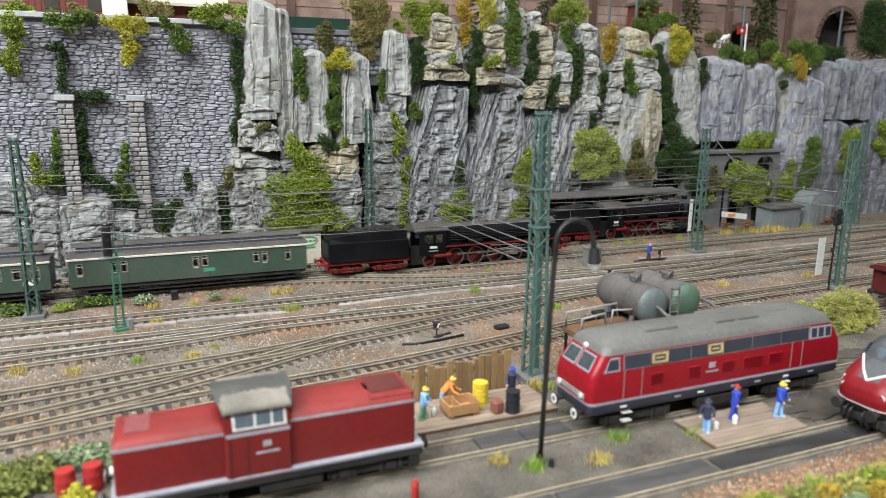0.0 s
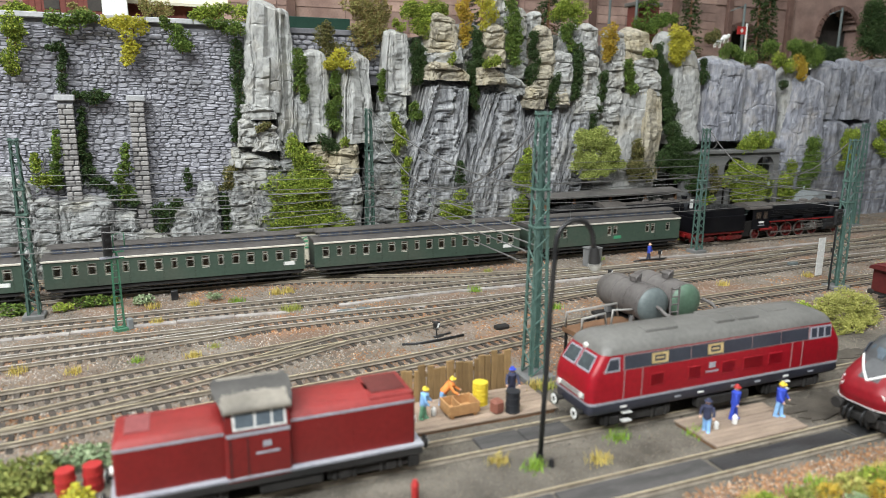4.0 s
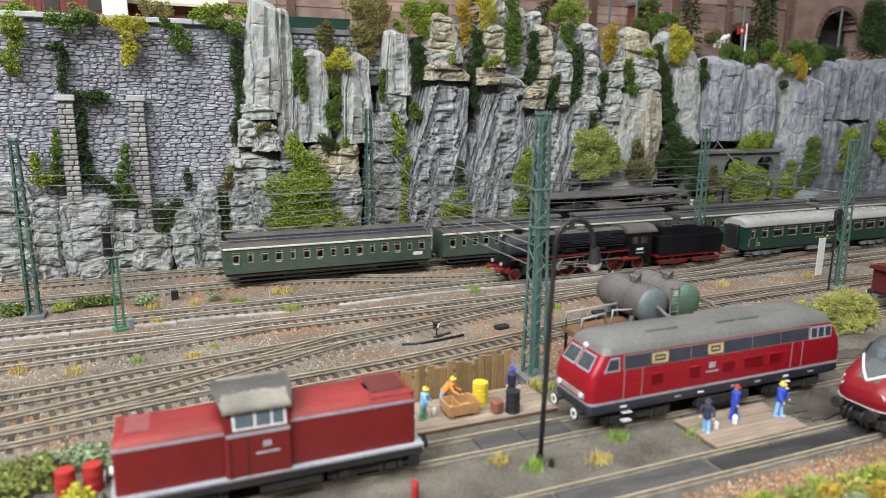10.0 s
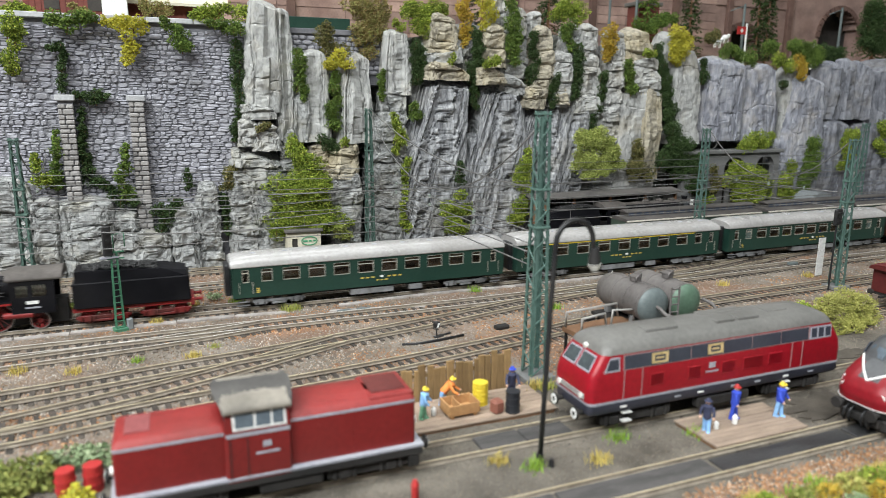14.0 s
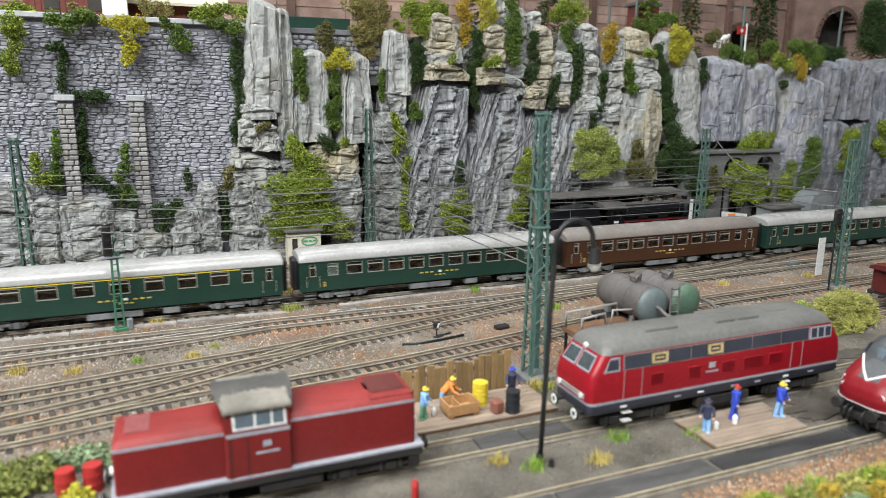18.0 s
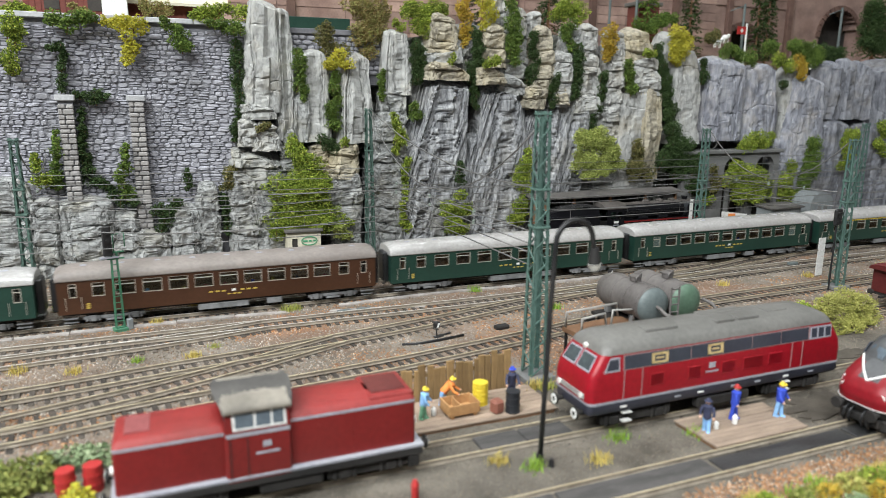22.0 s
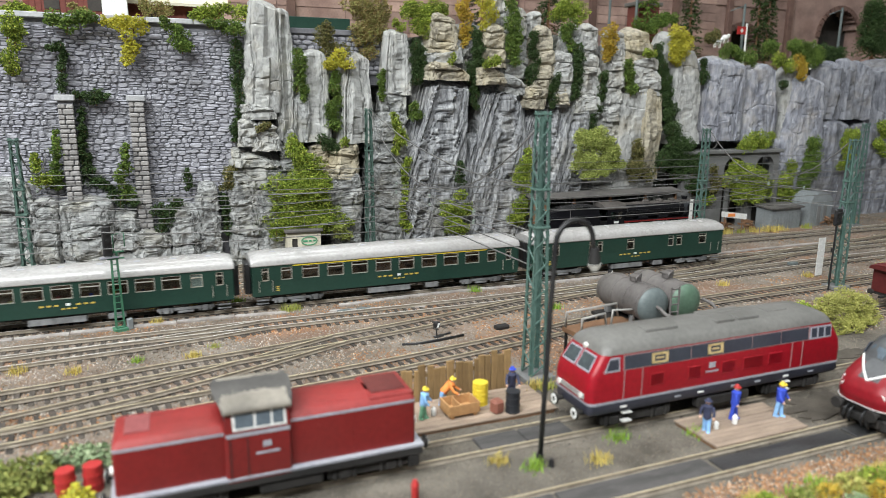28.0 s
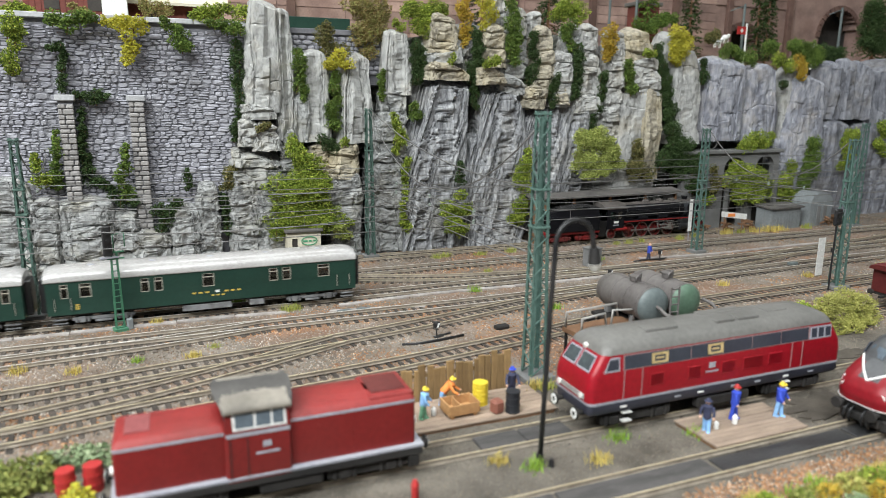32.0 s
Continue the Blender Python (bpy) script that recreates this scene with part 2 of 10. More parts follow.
M["leaf_brown"] = palette("brown_green_leaves", [(0.05, 0.055, 0.02), (0.11, 0.12, 0.04), (0.20, 0.17, 0.06), (0.26, 0.22, 0.09), (0.08, 0.10, 0.03)], 0.75)
M["grass"] = palette("grass_blades", [(0.22, 0.28, 0.05), (0.38, 0.36, 0.09), (0.28, 0.34, 0.07), (0.42, 0.37, 0.12)], 0.8)
M["straw"] = palette("straw_blades", [(0.5, 0.38, 0.10), (0.6, 0.46, 0.14), (0.42, 0.38, 0.10)], 0.8)
M["grass_green"] = palette("fresh_grass_blades", [(0.14, 0.3, 0.04), (0.3, 0.42, 0.06), (0.22, 0.36, 0.05)], 0.8)
M["mast"] = surf("green_mast_paint", (0.07, 0.13, 0.11), (0.098, 0.17, 0.145), 50, 0.55, bump=0.1, dirt=(0.07, 0.09, 0.08), dirt_amount=0.5)
M["mast_dark"] = surf("dark_green_mast_paint", (0.05, 0.09, 0.075), (0.075, 0.13, 0.105), 50, 0.55, bump=0.1)
M["signal_green"] = surf("bright_green_signal_paint", (0.045, 0.15, 0.085), (0.065, 0.19, 0.115), 50, 0.5, bump=0.1)
M["wire"] = surf("overhead_wire", (0.15, 0.15, 0.145), (0.22, 0.215, 0.21), 60, 0.5, 0.5, bump=0.0)
M["insulator"] = surf("insulator", (0.13, 0.16, 0.14), (0.2, 0.24, 0.2), 60, 0.4, bump=0.0)
M["black"] = surf("black_paint", (0.012, 0.012, 0.013), (0.022, 0.022, 0.023), 60, 0.42, bump=0.08, dirt=(0.06, 0.055, 0.05), dirt_amount=0.35)
M["loco_black"] = surf("sooty_loco_black", (0.005, 0.005, 0.0065), (0.009, 0.009, 0.011), 45, 0.45, bump=0.08, spec=0.12,
                       dirt=(0.015, 0.014, 0.013), dirt_scale=40, dirt_amount=0.3)
M["smokebox"] = surf("slate_smokebox", (0.03, 0.033, 0.038), (0.045, 0.048, 0.054), 50, 0.5, bump=0.08)
M["soot_top"] = surf("dusty_loco_top", (0.07, 0.062, 0.056), (0.11, 0.098, 0.09), 50, 0.8, bump=0.1)
M["coal"] = surf("coal", (0.01, 0.01, 0.01), (0.03, 0.03, 0.03), 200, 0.6, bump=0.9, vary=0.3, island=True)
M["wheel_red"] = surf("red_wheel_paint", (0.17, 0.011, 0.011), (0.09, 0.009, 0.008), 70, 0.5, bump=0.1, dirt=(0.06, 0.03, 0.025), dirt_scale=60, dirt_amount=0.6)
M["frame_red"] = surf("red_frame_paint", (0.27, 0.014, 0.014), (0.17, 0.012, 0.011), 70, 0.5, bump=0.1, dirt=(0.05, 0.03, 0.03), dirt_scale=50, dirt_amount=0.5)
M["steel"] = surf("bare_steel", (0.42, 0.41, 0.39), (0.3, 0.29, 0.27), 70, 0.4, 0.8, bump=0.05)
M["under"] = surf("grimy_underframe", (0.01, 0.0095, 0.009), (0.03, 0.027, 0.025), 60, 0.8, bump=0.3)
M["under_grey"] = surf("dusty_grey_bogie", (0.24, 0.245, 0.25), (0.10, 0.10, 0.10), 70, 0.8, bump=0.3)
M["coach_green"] = surf("bottle_green_coach_paint", (0.012, 0.038, 0.028), (0.017, 0.048, 0.035), 30, 0.36, bump=0.03, dirt=(0.022, 0.045, 0.034), dirt_amount=0.3)
M["coach_old"] = surf("faded_green_coach_paint", (0.042, 0.068, 0.05), (0.058, 0.086, 0.064), 30, 0.55, bump=0.05, dirt=(0.075, 0.07, 0.055), dirt_scale=30, dirt_amount=0.5)
M["coach_brown"] = surf("brown_dining_coach_paint", (0.048, 0.02, 0.01), (0.062, 0.026, 0.013), 30, 0.38, bump=0.03)
M["roof_silver"] = surf("silver_grey_roof", (0.40, 0.39, 0.38), (0.32, 0.31, 0.30), 22, 0.26, 0.0, bump=0.05, spec=0.9, dirt=(0.34, 0.32, 0.30), dirt_scale=16, dirt_amount=0.5)
M["roof_brown"] = surf("grey_brown_roof", (0.19, 0.165, 0.15), (0.25, 0.22, 0.2), 24, 0.5, bump=0.05, dirt=(0.1, 0.09, 0.085), dirt_amount=0.4)
M["roof_old"] = surf("sooty_old_roof", (0.062, 0.056, 0.052), (0.105, 0.095, 0.088), 24, 0.7, bump=0.1, dirt=(0.07, 0.065, 0.06), dirt_amount=0.4)
M["cream"] = surf("cream_paint", (0.62, 0.58, 0.5), (0.5, 0.46, 0.4), 50, 0.6, bump=0.05)
M["interior"] = surf("wooden_coach_interior", (0.34, 0.16, 0.07), (0.45, 0.23, 0.11), 90, 0.6, bump=0.1)
M["floor_dark"] = surf("dark_coach_floor", (0.02, 0.02, 0.02), (0.04, 0.035, 0.03), 60, 0.8, bump=0.0)
M["window_frame"] = surf("bright_window_frame", (0.62, 0.57, 0.5), (0.46, 0.41, 0.35), 60, 0.4, 0.4, bump=0.0)
M["gold"] = surf("yellow_lettering", (0.55, 0.40, 0.08), (0.5, 0.36, 0.07), 60, 0.5, bump=0.0)
M["white"] = surf("white_paint", (0.78, 0.78, 0.76), (0.66, 0.66, 0.64), 60, 0.55, bump=0.05, dirt=(0.4, 0.38, 0.34), dirt_scale=50, dirt_amount=0.35)
M["blind"] = surf("white_window_blind", (0.72, 0.78, 0.82), (0.66, 0.72, 0.76), 60, 0.6, bump=0.0)
M["panel_line"] = surf("dull_pink_grey_line", (0.3, 0.2, 0.2), (0.24, 0.16, 0.16), 40, 0.5, bump=0.0)
M["glass"] = glassy("coach_glass", (0.62, 0.66, 0.64), 0.10)
M["glass_dark"] = glassy("cab_glass", (0.42, 0.5, 0.5), 0.22)
M["skylight"] = surf("clerestory_glass", (0.05, 0.06, 0.085), (0.08, 0.095, 0.13), 60, 0.2, bump=0.0)
M["v_red"] = surf("crimson_loco_paint", (0.29, 0.007, 0.016), (0.245, 0.006, 0.013), 20, 0.34, bump=0.03, dirt=(0.22, 0.02, 0.02), dirt_scale=14, dirt_amount=0.35)
M["v_red_deep"] = surf("deep_red_loco_paint", (0.22, 0.008, 0.014), (0.18, 0.007, 0.012), 20, 0.4, bump=0.03, dirt=(0.12, 0.02, 0.02), dirt_scale=16, dirt_amount=0.4)
M["v_red_old"] = surf("weathered_dark_red_paint", (0.2, 0.012, 0.012), (0.15, 0.01, 0.009), 22, 0.5, bump=0.05, dirt=(0.13, 0.02, 0.017), dirt_scale=18, dirt_amount=0.5)
# Hood tops are a paler, duller red than the hood sides.
M["v_red_hood"] = surf("paler_hood_red", (0.27, 0.028, 0.026), (0.2, 0.02, 0.018), 26, 0.55, bump=0.05, dirt=(0.12, 0.03, 0.025), dirt_scale=22, dirt_amount=0.5)
M["loco_grey"] = surf("grey_loco_roof", (0.125, 0.122, 0.114), (0.17, 0.165, 0.155), 24, 0.45, bump=0.05, dirt=(0.12, 0.115, 0.105), dirt_amount=0.4)
M["cab_beige"] = surf("dusty_beige_cab_roof", (0.27, 0.245, 0.205), (0.18, 0.162, 0.138), 26, 0.7, bump=0.1, dirt=(0.04, 0.036, 0.033), dirt_scale=16, dirt_amount=0.95)
M["trim_grey"] = surf("light_grey_trim", (0.33, 0.335, 0.37), (0.25, 0.255, 0.29), 40, 0.5, bump=0.03)
M["band_dark"] = surf("dark_grey_window_band", (0.035, 0.04, 0.055), (0.05, 0.056, 0.07), 40, 0.4, bump=0.02)
M["skirt"] = surf("dark_blue_grey_skirt", (0.03, 0.032, 0.052), (0.045, 0.048, 0.072), 40, 0.5, bump=0.1, dirt=(0.05, 0.046, 0.042), dirt_amount=0.35)
# Pale brass tone paints the broken glints of the engine room windows.
M["brass"] = surf("brass_glint_tone", (0.6, 0.45, 0.2), (0.75, 0.6, 0.33), 90, 0.35, 0.3, bump=0.2)
M["lamp_lens"] = surf("lamp_lens", (0.8, 0.8, 0.75), (0.7, 0.7, 0.66), 60, 0.15, bump=0.0)
M["tank_grey"] = surf("grey_fuel_tank_paint", (0.105, 0.096, 0.092), (0.15, 0.138, 0.132), 26, 0.45, bump=0.08, dirt=(0.11, 0.10, 0.09), dirt_scale=20, dirt_amount=0.5)
M["tank_end"] = surf("grey_green_tank_end", (0.10, 0.122, 0.122), (0.14, 0.165, 0.165), 26, 0.5, bump=0.05)
M["tank_green"] = surf("green_tank_end", (0.075, 0.135, 0.09), (0.11, 0.17, 0.122), 26, 0.5, bump=0.05, dirt=(0.16, 0.18, 0.17), dirt_scale=24, dirt_amount=0.6)
M["pipe"] = surf("pale_grey_pipe", (0.36, 0.35, 0.33), (0.28, 0.27, 0.25), 60, 0.5, 0.2, bump=0.05)
M["plank"] = surf("weathered_fence_plank", (0.30, 0.195, 0.085), (0.19, 0.118, 0.052), 55, 0.85, bump=0.5, fine=250, vary=0.3, stretch=(4, 4, 0.6))
M["deck"] = surf("platform_boards", (0.34, 0.26, 0.195), (0.25, 0.19, 0.145), 55, 0.9, bump=0.4, vary=0.14, stretch=(0.6, 4, 4))
M["deck_grey"] = surf("grey_walkway_boards", (0.085, 0.08, 0.077), (0.05, 0.048, 0.046), 45, 0.85, bump=0.3, vary=0.1, stretch=(0.7, 3, 3))
# Near-black for oil, and for the nosed engine's shade put into colour.
M["deck_oily"] = surf("oil_and_shade_black_boards", (0.022, 0.022, 0.023), (0.05, 0.05, 0.05), 40, 0.45, bump=0.3, stretch=(0.7, 3, 3))
M["crate"] = surf("new_wood", (0.46, 0.26, 0.11), (0.36, 0.19, 0.08), 60, 0.8, bump=0.3, vary=0.15)
M["drum_yellow"] = surf("yellow_drum_paint", (0.72, 0.56, 0.05), (0.6, 0.45, 0.04), 60, 0.45, bump=0.05)
M["drum_black"] = surf("black_drum_paint", (0.015, 0.016, 0.02), (0.03, 0.032, 0.036), 60, 0.5, bump=0.05)
M["red_brown"] = surf("red_brown_plastic", (0.24, 0.09, 0.06), (0.18, 0.07, 0.05), 60, 0.6, bump=0.05)
M["bright_red"] = surf("bright_red_paint", (0.4, 0.03, 0.028), (0.33, 0.025, 0.024), 60, 0.5, bump=0.05)
M["blue_cloth"] = surf("blue_painted_cloth", (0.03, 0.06, 0.42), (0.04, 0.08, 0.5), 200, 0.7, bump=0.0)
M["pale_blue_cloth"] = surf("pale_blue_painted_cloth", (0.22, 0.42, 0.72), (0.28, 0.5, 0.8), 200, 0.7, bump=0.0)
M["navy_cloth"] = surf("navy_painted_cloth", (0.03, 0.035, 0.07), (0.05, 0.055, 0.1), 200, 0.7, bump=0.0)
M["green_cloth"] = surf("green_painted_cloth", (0.13, 0.32, 0.2), (0.18, 0.4, 0.26), 200, 0.7, bump=0.0)
M["orange_cloth"] = surf("orange_painted_cloth", (0.75, 0.22, 0.05), (0.85, 0.3, 0.08), 200, 0.7, bump=0.0)
M["skin"] = surf("painted_flesh", (0.62, 0.38, 0.26), (0.68, 0.44, 0.32), 200, 0.7, bump=0.0)
M["brick_red"] = surf("brown_red_timber", (0.26, 0.165, 0.14), (0.38, 0.26, 0.22), 22, 0.85, bump=0.4, vary=0.25, dirt=(0.10, 0.066, 0.06), dirt_amount=0.5)
M["viaduct_post"] = surf("dark_viaduct_timber", (0.10, 0.058, 0.048), (0.15, 0.09, 0.072), 40, 0.85, bump=0.4, vary=0.2)
# Near-black tone puts the inner shade of openings into their backing plates.
M["arch_dark"] = surf("dark_opening_fill", (0.03, 0.028, 0.026), (0.06, 0.052, 0.046), 30, 0.9, bump=0.3)
M["concrete"] = surf("grey_concrete", (0.18, 0.18, 0.178), (0.13, 0.13, 0.128), 26, 0.9, bump=0.3, dirt=(0.14, 0.14, 0.13), dirt_amount=0.5)
M["hut_wall"] = surf("cream_hut_plaster", (0.62, 0.58, 0.46), (0.52, 0.48, 0.38), 40, 0.85, bump=0.2)
M["hut_roof"] = surf("grey_felt_roof", (0.09, 0.085, 0.08), (0.14, 0.13, 0.12), 40, 0.85, bump=0.2)
M["shed_metal"] = surf("galvanised_shed_sheet", (0.27, 0.29, 0.30), (0.2, 0.22, 0.225), 30, 0.6, 0.2, bump=0.1, dirt=(0.2, 0.2, 0.2), dirt_amount=0.4)
M["sign_green"] = surf("green_sign_paint", (0.05, 0.26, 0.13), (0.06, 0.3, 0.16), 60, 0.6, bump=0.0)
M["wood_brown"] = surf("brown_timber", (0.16, 0.085, 0.045), (0.22, 0.12, 0.065), 60, 0.85, bump=0.3)
M["house_red"] = surf("dark_red_house_timber", (0.12, 0.035, 0.028), (0.17, 0.05, 0.04), 40, 0.8, bump=0.2)
M["hall_wall"] = surf("hall_wall_paint", (0.6, 0.6, 0.58), (0.55, 0.55, 0.535), 3, 0.9, bump=0.0)
M["hall_ceiling"] = surf("hall_ceiling_paint", (0.72, 0.72, 0.71), (0.66, 0.66, 0.65), 3, 0.9, bump=0.0)
M["hall_floor"] = surf("hall_floor", (0.25, 0.24, 0.23), (0.2, 0.195, 0.19), 4, 0.7, bump=0.0)


# ---------------------------------------------------------------- mesh helpers (millimetres)
def box(bm, x0, x1, y0, y1, z0, z1, b=0.0, mi=0):
    vs = [bm.verts.new((x, y, z)) for x in (x0, x1) for y in (y0, y1) for z in (z0, z1)]
    fs = [bm.faces.new([vs[i] for i in q]) for q in
          ((0, 1, 3, 2), (4, 6, 7, 5), (0, 4, 5, 1), (2, 3, 7, 6), (0, 2, 6, 4), (1, 5, 7, 3))]
    for f in fs:
        f.material_index = mi
    if b:
        es = list({e for f in fs for e in f.edges})
        r = bmesh.ops.bevel(bm, geom=es, offset=b, segments=1, affect="EDGES")
        for f in r["faces"]:
            f.material_index = mi
    return vs


def rod(bm, p, q, r, n=8, r2=None, mi=0, caps=True, smooth=True):
    p, q = Vector(p), Vector(q)
    r2 = r if r2 is None else r2
    d = (q - p).normalized()
    a = d.orthogonal().normalized()
    b = d.cross(a)
    rings = []
    for c, rr in ((p, r), (q, r2)):
        rings.append([bm.verts.new(c + (a * math.cos(2 * math.pi * i / n) + b * math.sin(2 * math.pi * i / n)) * rr) for i in range(n)])
    for i in range(n):
        f = bm.faces.new((rings[0][i], rings[0][(i + 1) % n], rings[1][(i + 1) % n], rings[1][i]))
        f.material_index, f.smooth = mi, smooth
    if caps:
        for ring in (rings[0][::-1], rings[1]):
            f = bm.faces.new(ring)
            f.material_index = mi
            for e in f.edges:
                e.smooth = False


def tube(bm, pts, r, n=6, mi=0):
    pts = [Vector(p) for p in pts]
    rings = []
    a = None
    for i, p in enumerate(pts):
        d = (pts[min(i + 1, len(pts) - 1)] - pts[max(i - 1, 0)]).normalized()
        a = d.orthogonal().normalized() if a is None else (a - d * a.dot(d)).normalized()
        b = d.cross(a)
        rings.append([bm.verts.new(p + (a * math.cos(2 * math.pi * k / n) + b * math.sin(2 * math.pi * k / n)) * r) for k in range(n)])
    for s, t in zip(rings, rings[1:]):
        for k in range(n):
            f = bm.faces.new((s[k], s[(k + 1) % n], t[(k + 1) % n], t[k]))
            f.material_index, f.smooth = mi, True
    bm.faces.new(rings[0][::-1]).material_index = mi
    bm.faces.new(rings[-1]).material_index = mi


def loft(bm, rings, mi=0, smooth=True, closed=True):
    vs = [[bm.verts.new(p) for p in ring] for ring in rings]
    n = len(vs[0])
    for s, t in zip(vs, vs[1:]):
        for k in range(n if closed else n - 1):
            f = bm.faces.new((s[k], s[(k + 1) % n], t[(k + 1) % n], t[k]))
            f.material_index, f.smooth = mi, smooth
    if closed:
        for ring in (vs[0][::-1], vs[-1]):
            f = bm.faces.new(ring)
            f.material_index = mi
            for e in f.edges:
                e.smooth = False
    return vs


def disc(bm, c, axis, r, h, n=16, mi=0, bulge=0.0):
    """A wheel-like disc round axis 'y' or 'x'."""
    c = Vector(c)
    d = Vector((0, 1, 0)) if axis == "y" else Vector((1, 0, 0))
    rod(bm, c - d * h / 2, c + d * h / 2, r, n, mi=mi)


def finish(bm, name, mats):
    bmesh.ops.recalc_face_normals(bm, faces=bm.faces)
    bmesh.ops.scale(bm, vec=(K, K, K), verts=bm.verts)
    me = bpy.data.meshes.new(name)
    bm.to_mesh(me)
    bm.free()
    for m in (mats if isinstance(mats, (list, tuple)) else [mats]):
        me.materials.append(M[m])
    return me


def part(name, bm, mats, parent, label="", at=None):
    """Links a bmesh drawn in millimetres as one mesh object under a thing or a part."""
    ob = new(name, finish(bm, name, mats))
    ob.parent = parent
    if at is not None:
        ob.matrix_basis = at
    return tagged(ob, label)


def piece(name, me, parent, x, y, z, rz=0.0, scale=None):
    """One more piece on a mesh that alike pieces share."""
    ob = new(name, me)
    ob.parent = parent
    ob.matrix_basis = mm(x, y, z, rz)
    if scale:
        ob.scale = scale
    return ob


def mm(x, y, z, rz=0.0, rx=0.0, ry=0.0):
    return pose(x * K, y * K, z * K, rx, ry, rz)


def thing(name, x, y, z, rz=0.0, label="", category="", group="", kind=""):
    ob = new(name)
    ob.empty_display_size = 0.01
    ob.matrix_basis = mm(x, y, z, rz)
    return tagged(ob, label, category, group, kind)


def solid(name, bm, mats, x, y, z, rz=0.0, label="", category="", group="", kind=""):
    ob = new(name, finish(bm, name, mats))
    ob.matrix_basis = mm(x, y, z, rz)
    return tagged(ob, label, category, group, kind)


def raw(name, verts, faces, mats, smooth=False):
    """A mesh from arrays in millimetres."""
    me = bpy.data.meshes.new(name)
    me.from_pydata((np.asarray(verts) * K).tolist(), [], faces.tolist() if hasattr(faces, "tolist") else faces)
    for m in (mats if isinstance(mats, (list, tuple)) else [mats]):
        me.materials.append(M[m])
    if smooth:
        me.shade_smooth()
    return me


def scatter(centres, turns, sizes, tv, tf):
    """Copies a small template (tv, tf) to every centre with its own turn (3x3) and size (3)."""
    tv, tf = np.asarray(tv, float), np.asarray(tf)
    n, k = len(centres), len(tv)
    v = np.einsum("nij,nkj->nki", turns, tv[None] * sizes[:, None, :]) + centres[:, None, :]
    f = tf[None] + (np.arange(n) * k)[:, None, None]
    return v.reshape(-1, 3), f.reshape(-1, tf.shape[1])


def any_turns(rng, n, tilt=1.0):
    """Random rotations; tilt below 1 keeps pieces nearer to flat."""
    a, b = rng.uniform(0, 2 * np.pi, n), rng.normal(0, 1.2 * tilt, n)
    c = rng.normal(0, 1.2 * tilt, n)
    ca, sa, cb, sb, cc, sc = np.cos(a), np.sin(a), np.cos(b), np.sin(b), np.cos(c), np.sin(c)
    z, o = np.zeros(n), np.ones(n)
    ra = np.stack([ca, -sa, z, sa, ca, z, z, z, o], 1).reshape(n, 3, 3)
    rb = np.stack([o, z, z, z, cb, -sb, z, sb, cb], 1).reshape(n, 3, 3)
    rc = np.stack([cc, z, sc, z, o, z, -sc, z, cc], 1).reshape(n, 3, 3)
    return ra @ rb @ rc


OCTA_V = [(1, 0, 0), (-1, 0, 0), (0, 1, 0), (0, -1, 0), (0, 0, 1), (0, 0, -1)]
OCTA_F = [(0, 2, 4), (2, 1, 4), (1, 3, 4), (3, 0, 4), (2, 0, 5), (1, 2, 5), (3, 1, 5), (0, 3, 5)]
LEAF_V = [(-1, 0, 0), (0, -0.55, 0.18), (1, 0, 0), (0, 0.55, 0.18)]
LEAF_F = [(0, 1, 2), (0, 2, 3)]

# ---------------------------------------------------------------- the hall round the layout
def hall_slab(name, x0, x1, y0, y1, z0, z1, m):
    bm = bmesh.new()
    box(bm, x0 / K, x1 / K, y0 / K, y1 / K, z0 / K, z1 / K)
    return solid(name, bm, m, 0, 0, 0, kind="structure")


hall_slab("floor", -6, 7, -4, 4, -1.1, -1.0, "hall_floor")
hall_slab("ceiling", -6, 7, -4, 4, 1.8, 1.9, "hall_ceiling")
hall_slab("wall_north", -6, 7, 4, 4.1, -1.1, 1.9, "hall_wall")
hall_slab("wall_south", -6, 7, -4.1, -4, -1.1, 1.9, "hall_wall")
hall_slab("wall_west", -6.1, -6, -4, 4, -1.1, 1.9, "hall_wall")
hall_slab("wall_east", 7, 7.1, -4, 4, -1.1, 1.9, "hall_wall")


# ---------------------------------------------------------------- tracks
def smooth_path(pts, step=8.0):
    """A line through the points, rounded and evenly stepped."""
    p = np.array(pts, float)
    for _ in range(3):
        q, r = 0.75 * p[:-1] + 0.25 * p[1:], 0.25 * p[:-1] + 0.75 * p[1:]
        p = np.vstack([p[:1], np.stack([q, r], 1).reshape(-1, 2), p[-1:]])
    d = np.r_[0, np.cumsum(np.hypot(*np.diff(p, axis=0).T))]
    s = np.linspace(0, d[-1], max(2, int(d[-1] / step) + 1))
    return np.stack([np.interp(s, d, p[:, 0]), np.interp(s, d, p[:, 1])], 1)


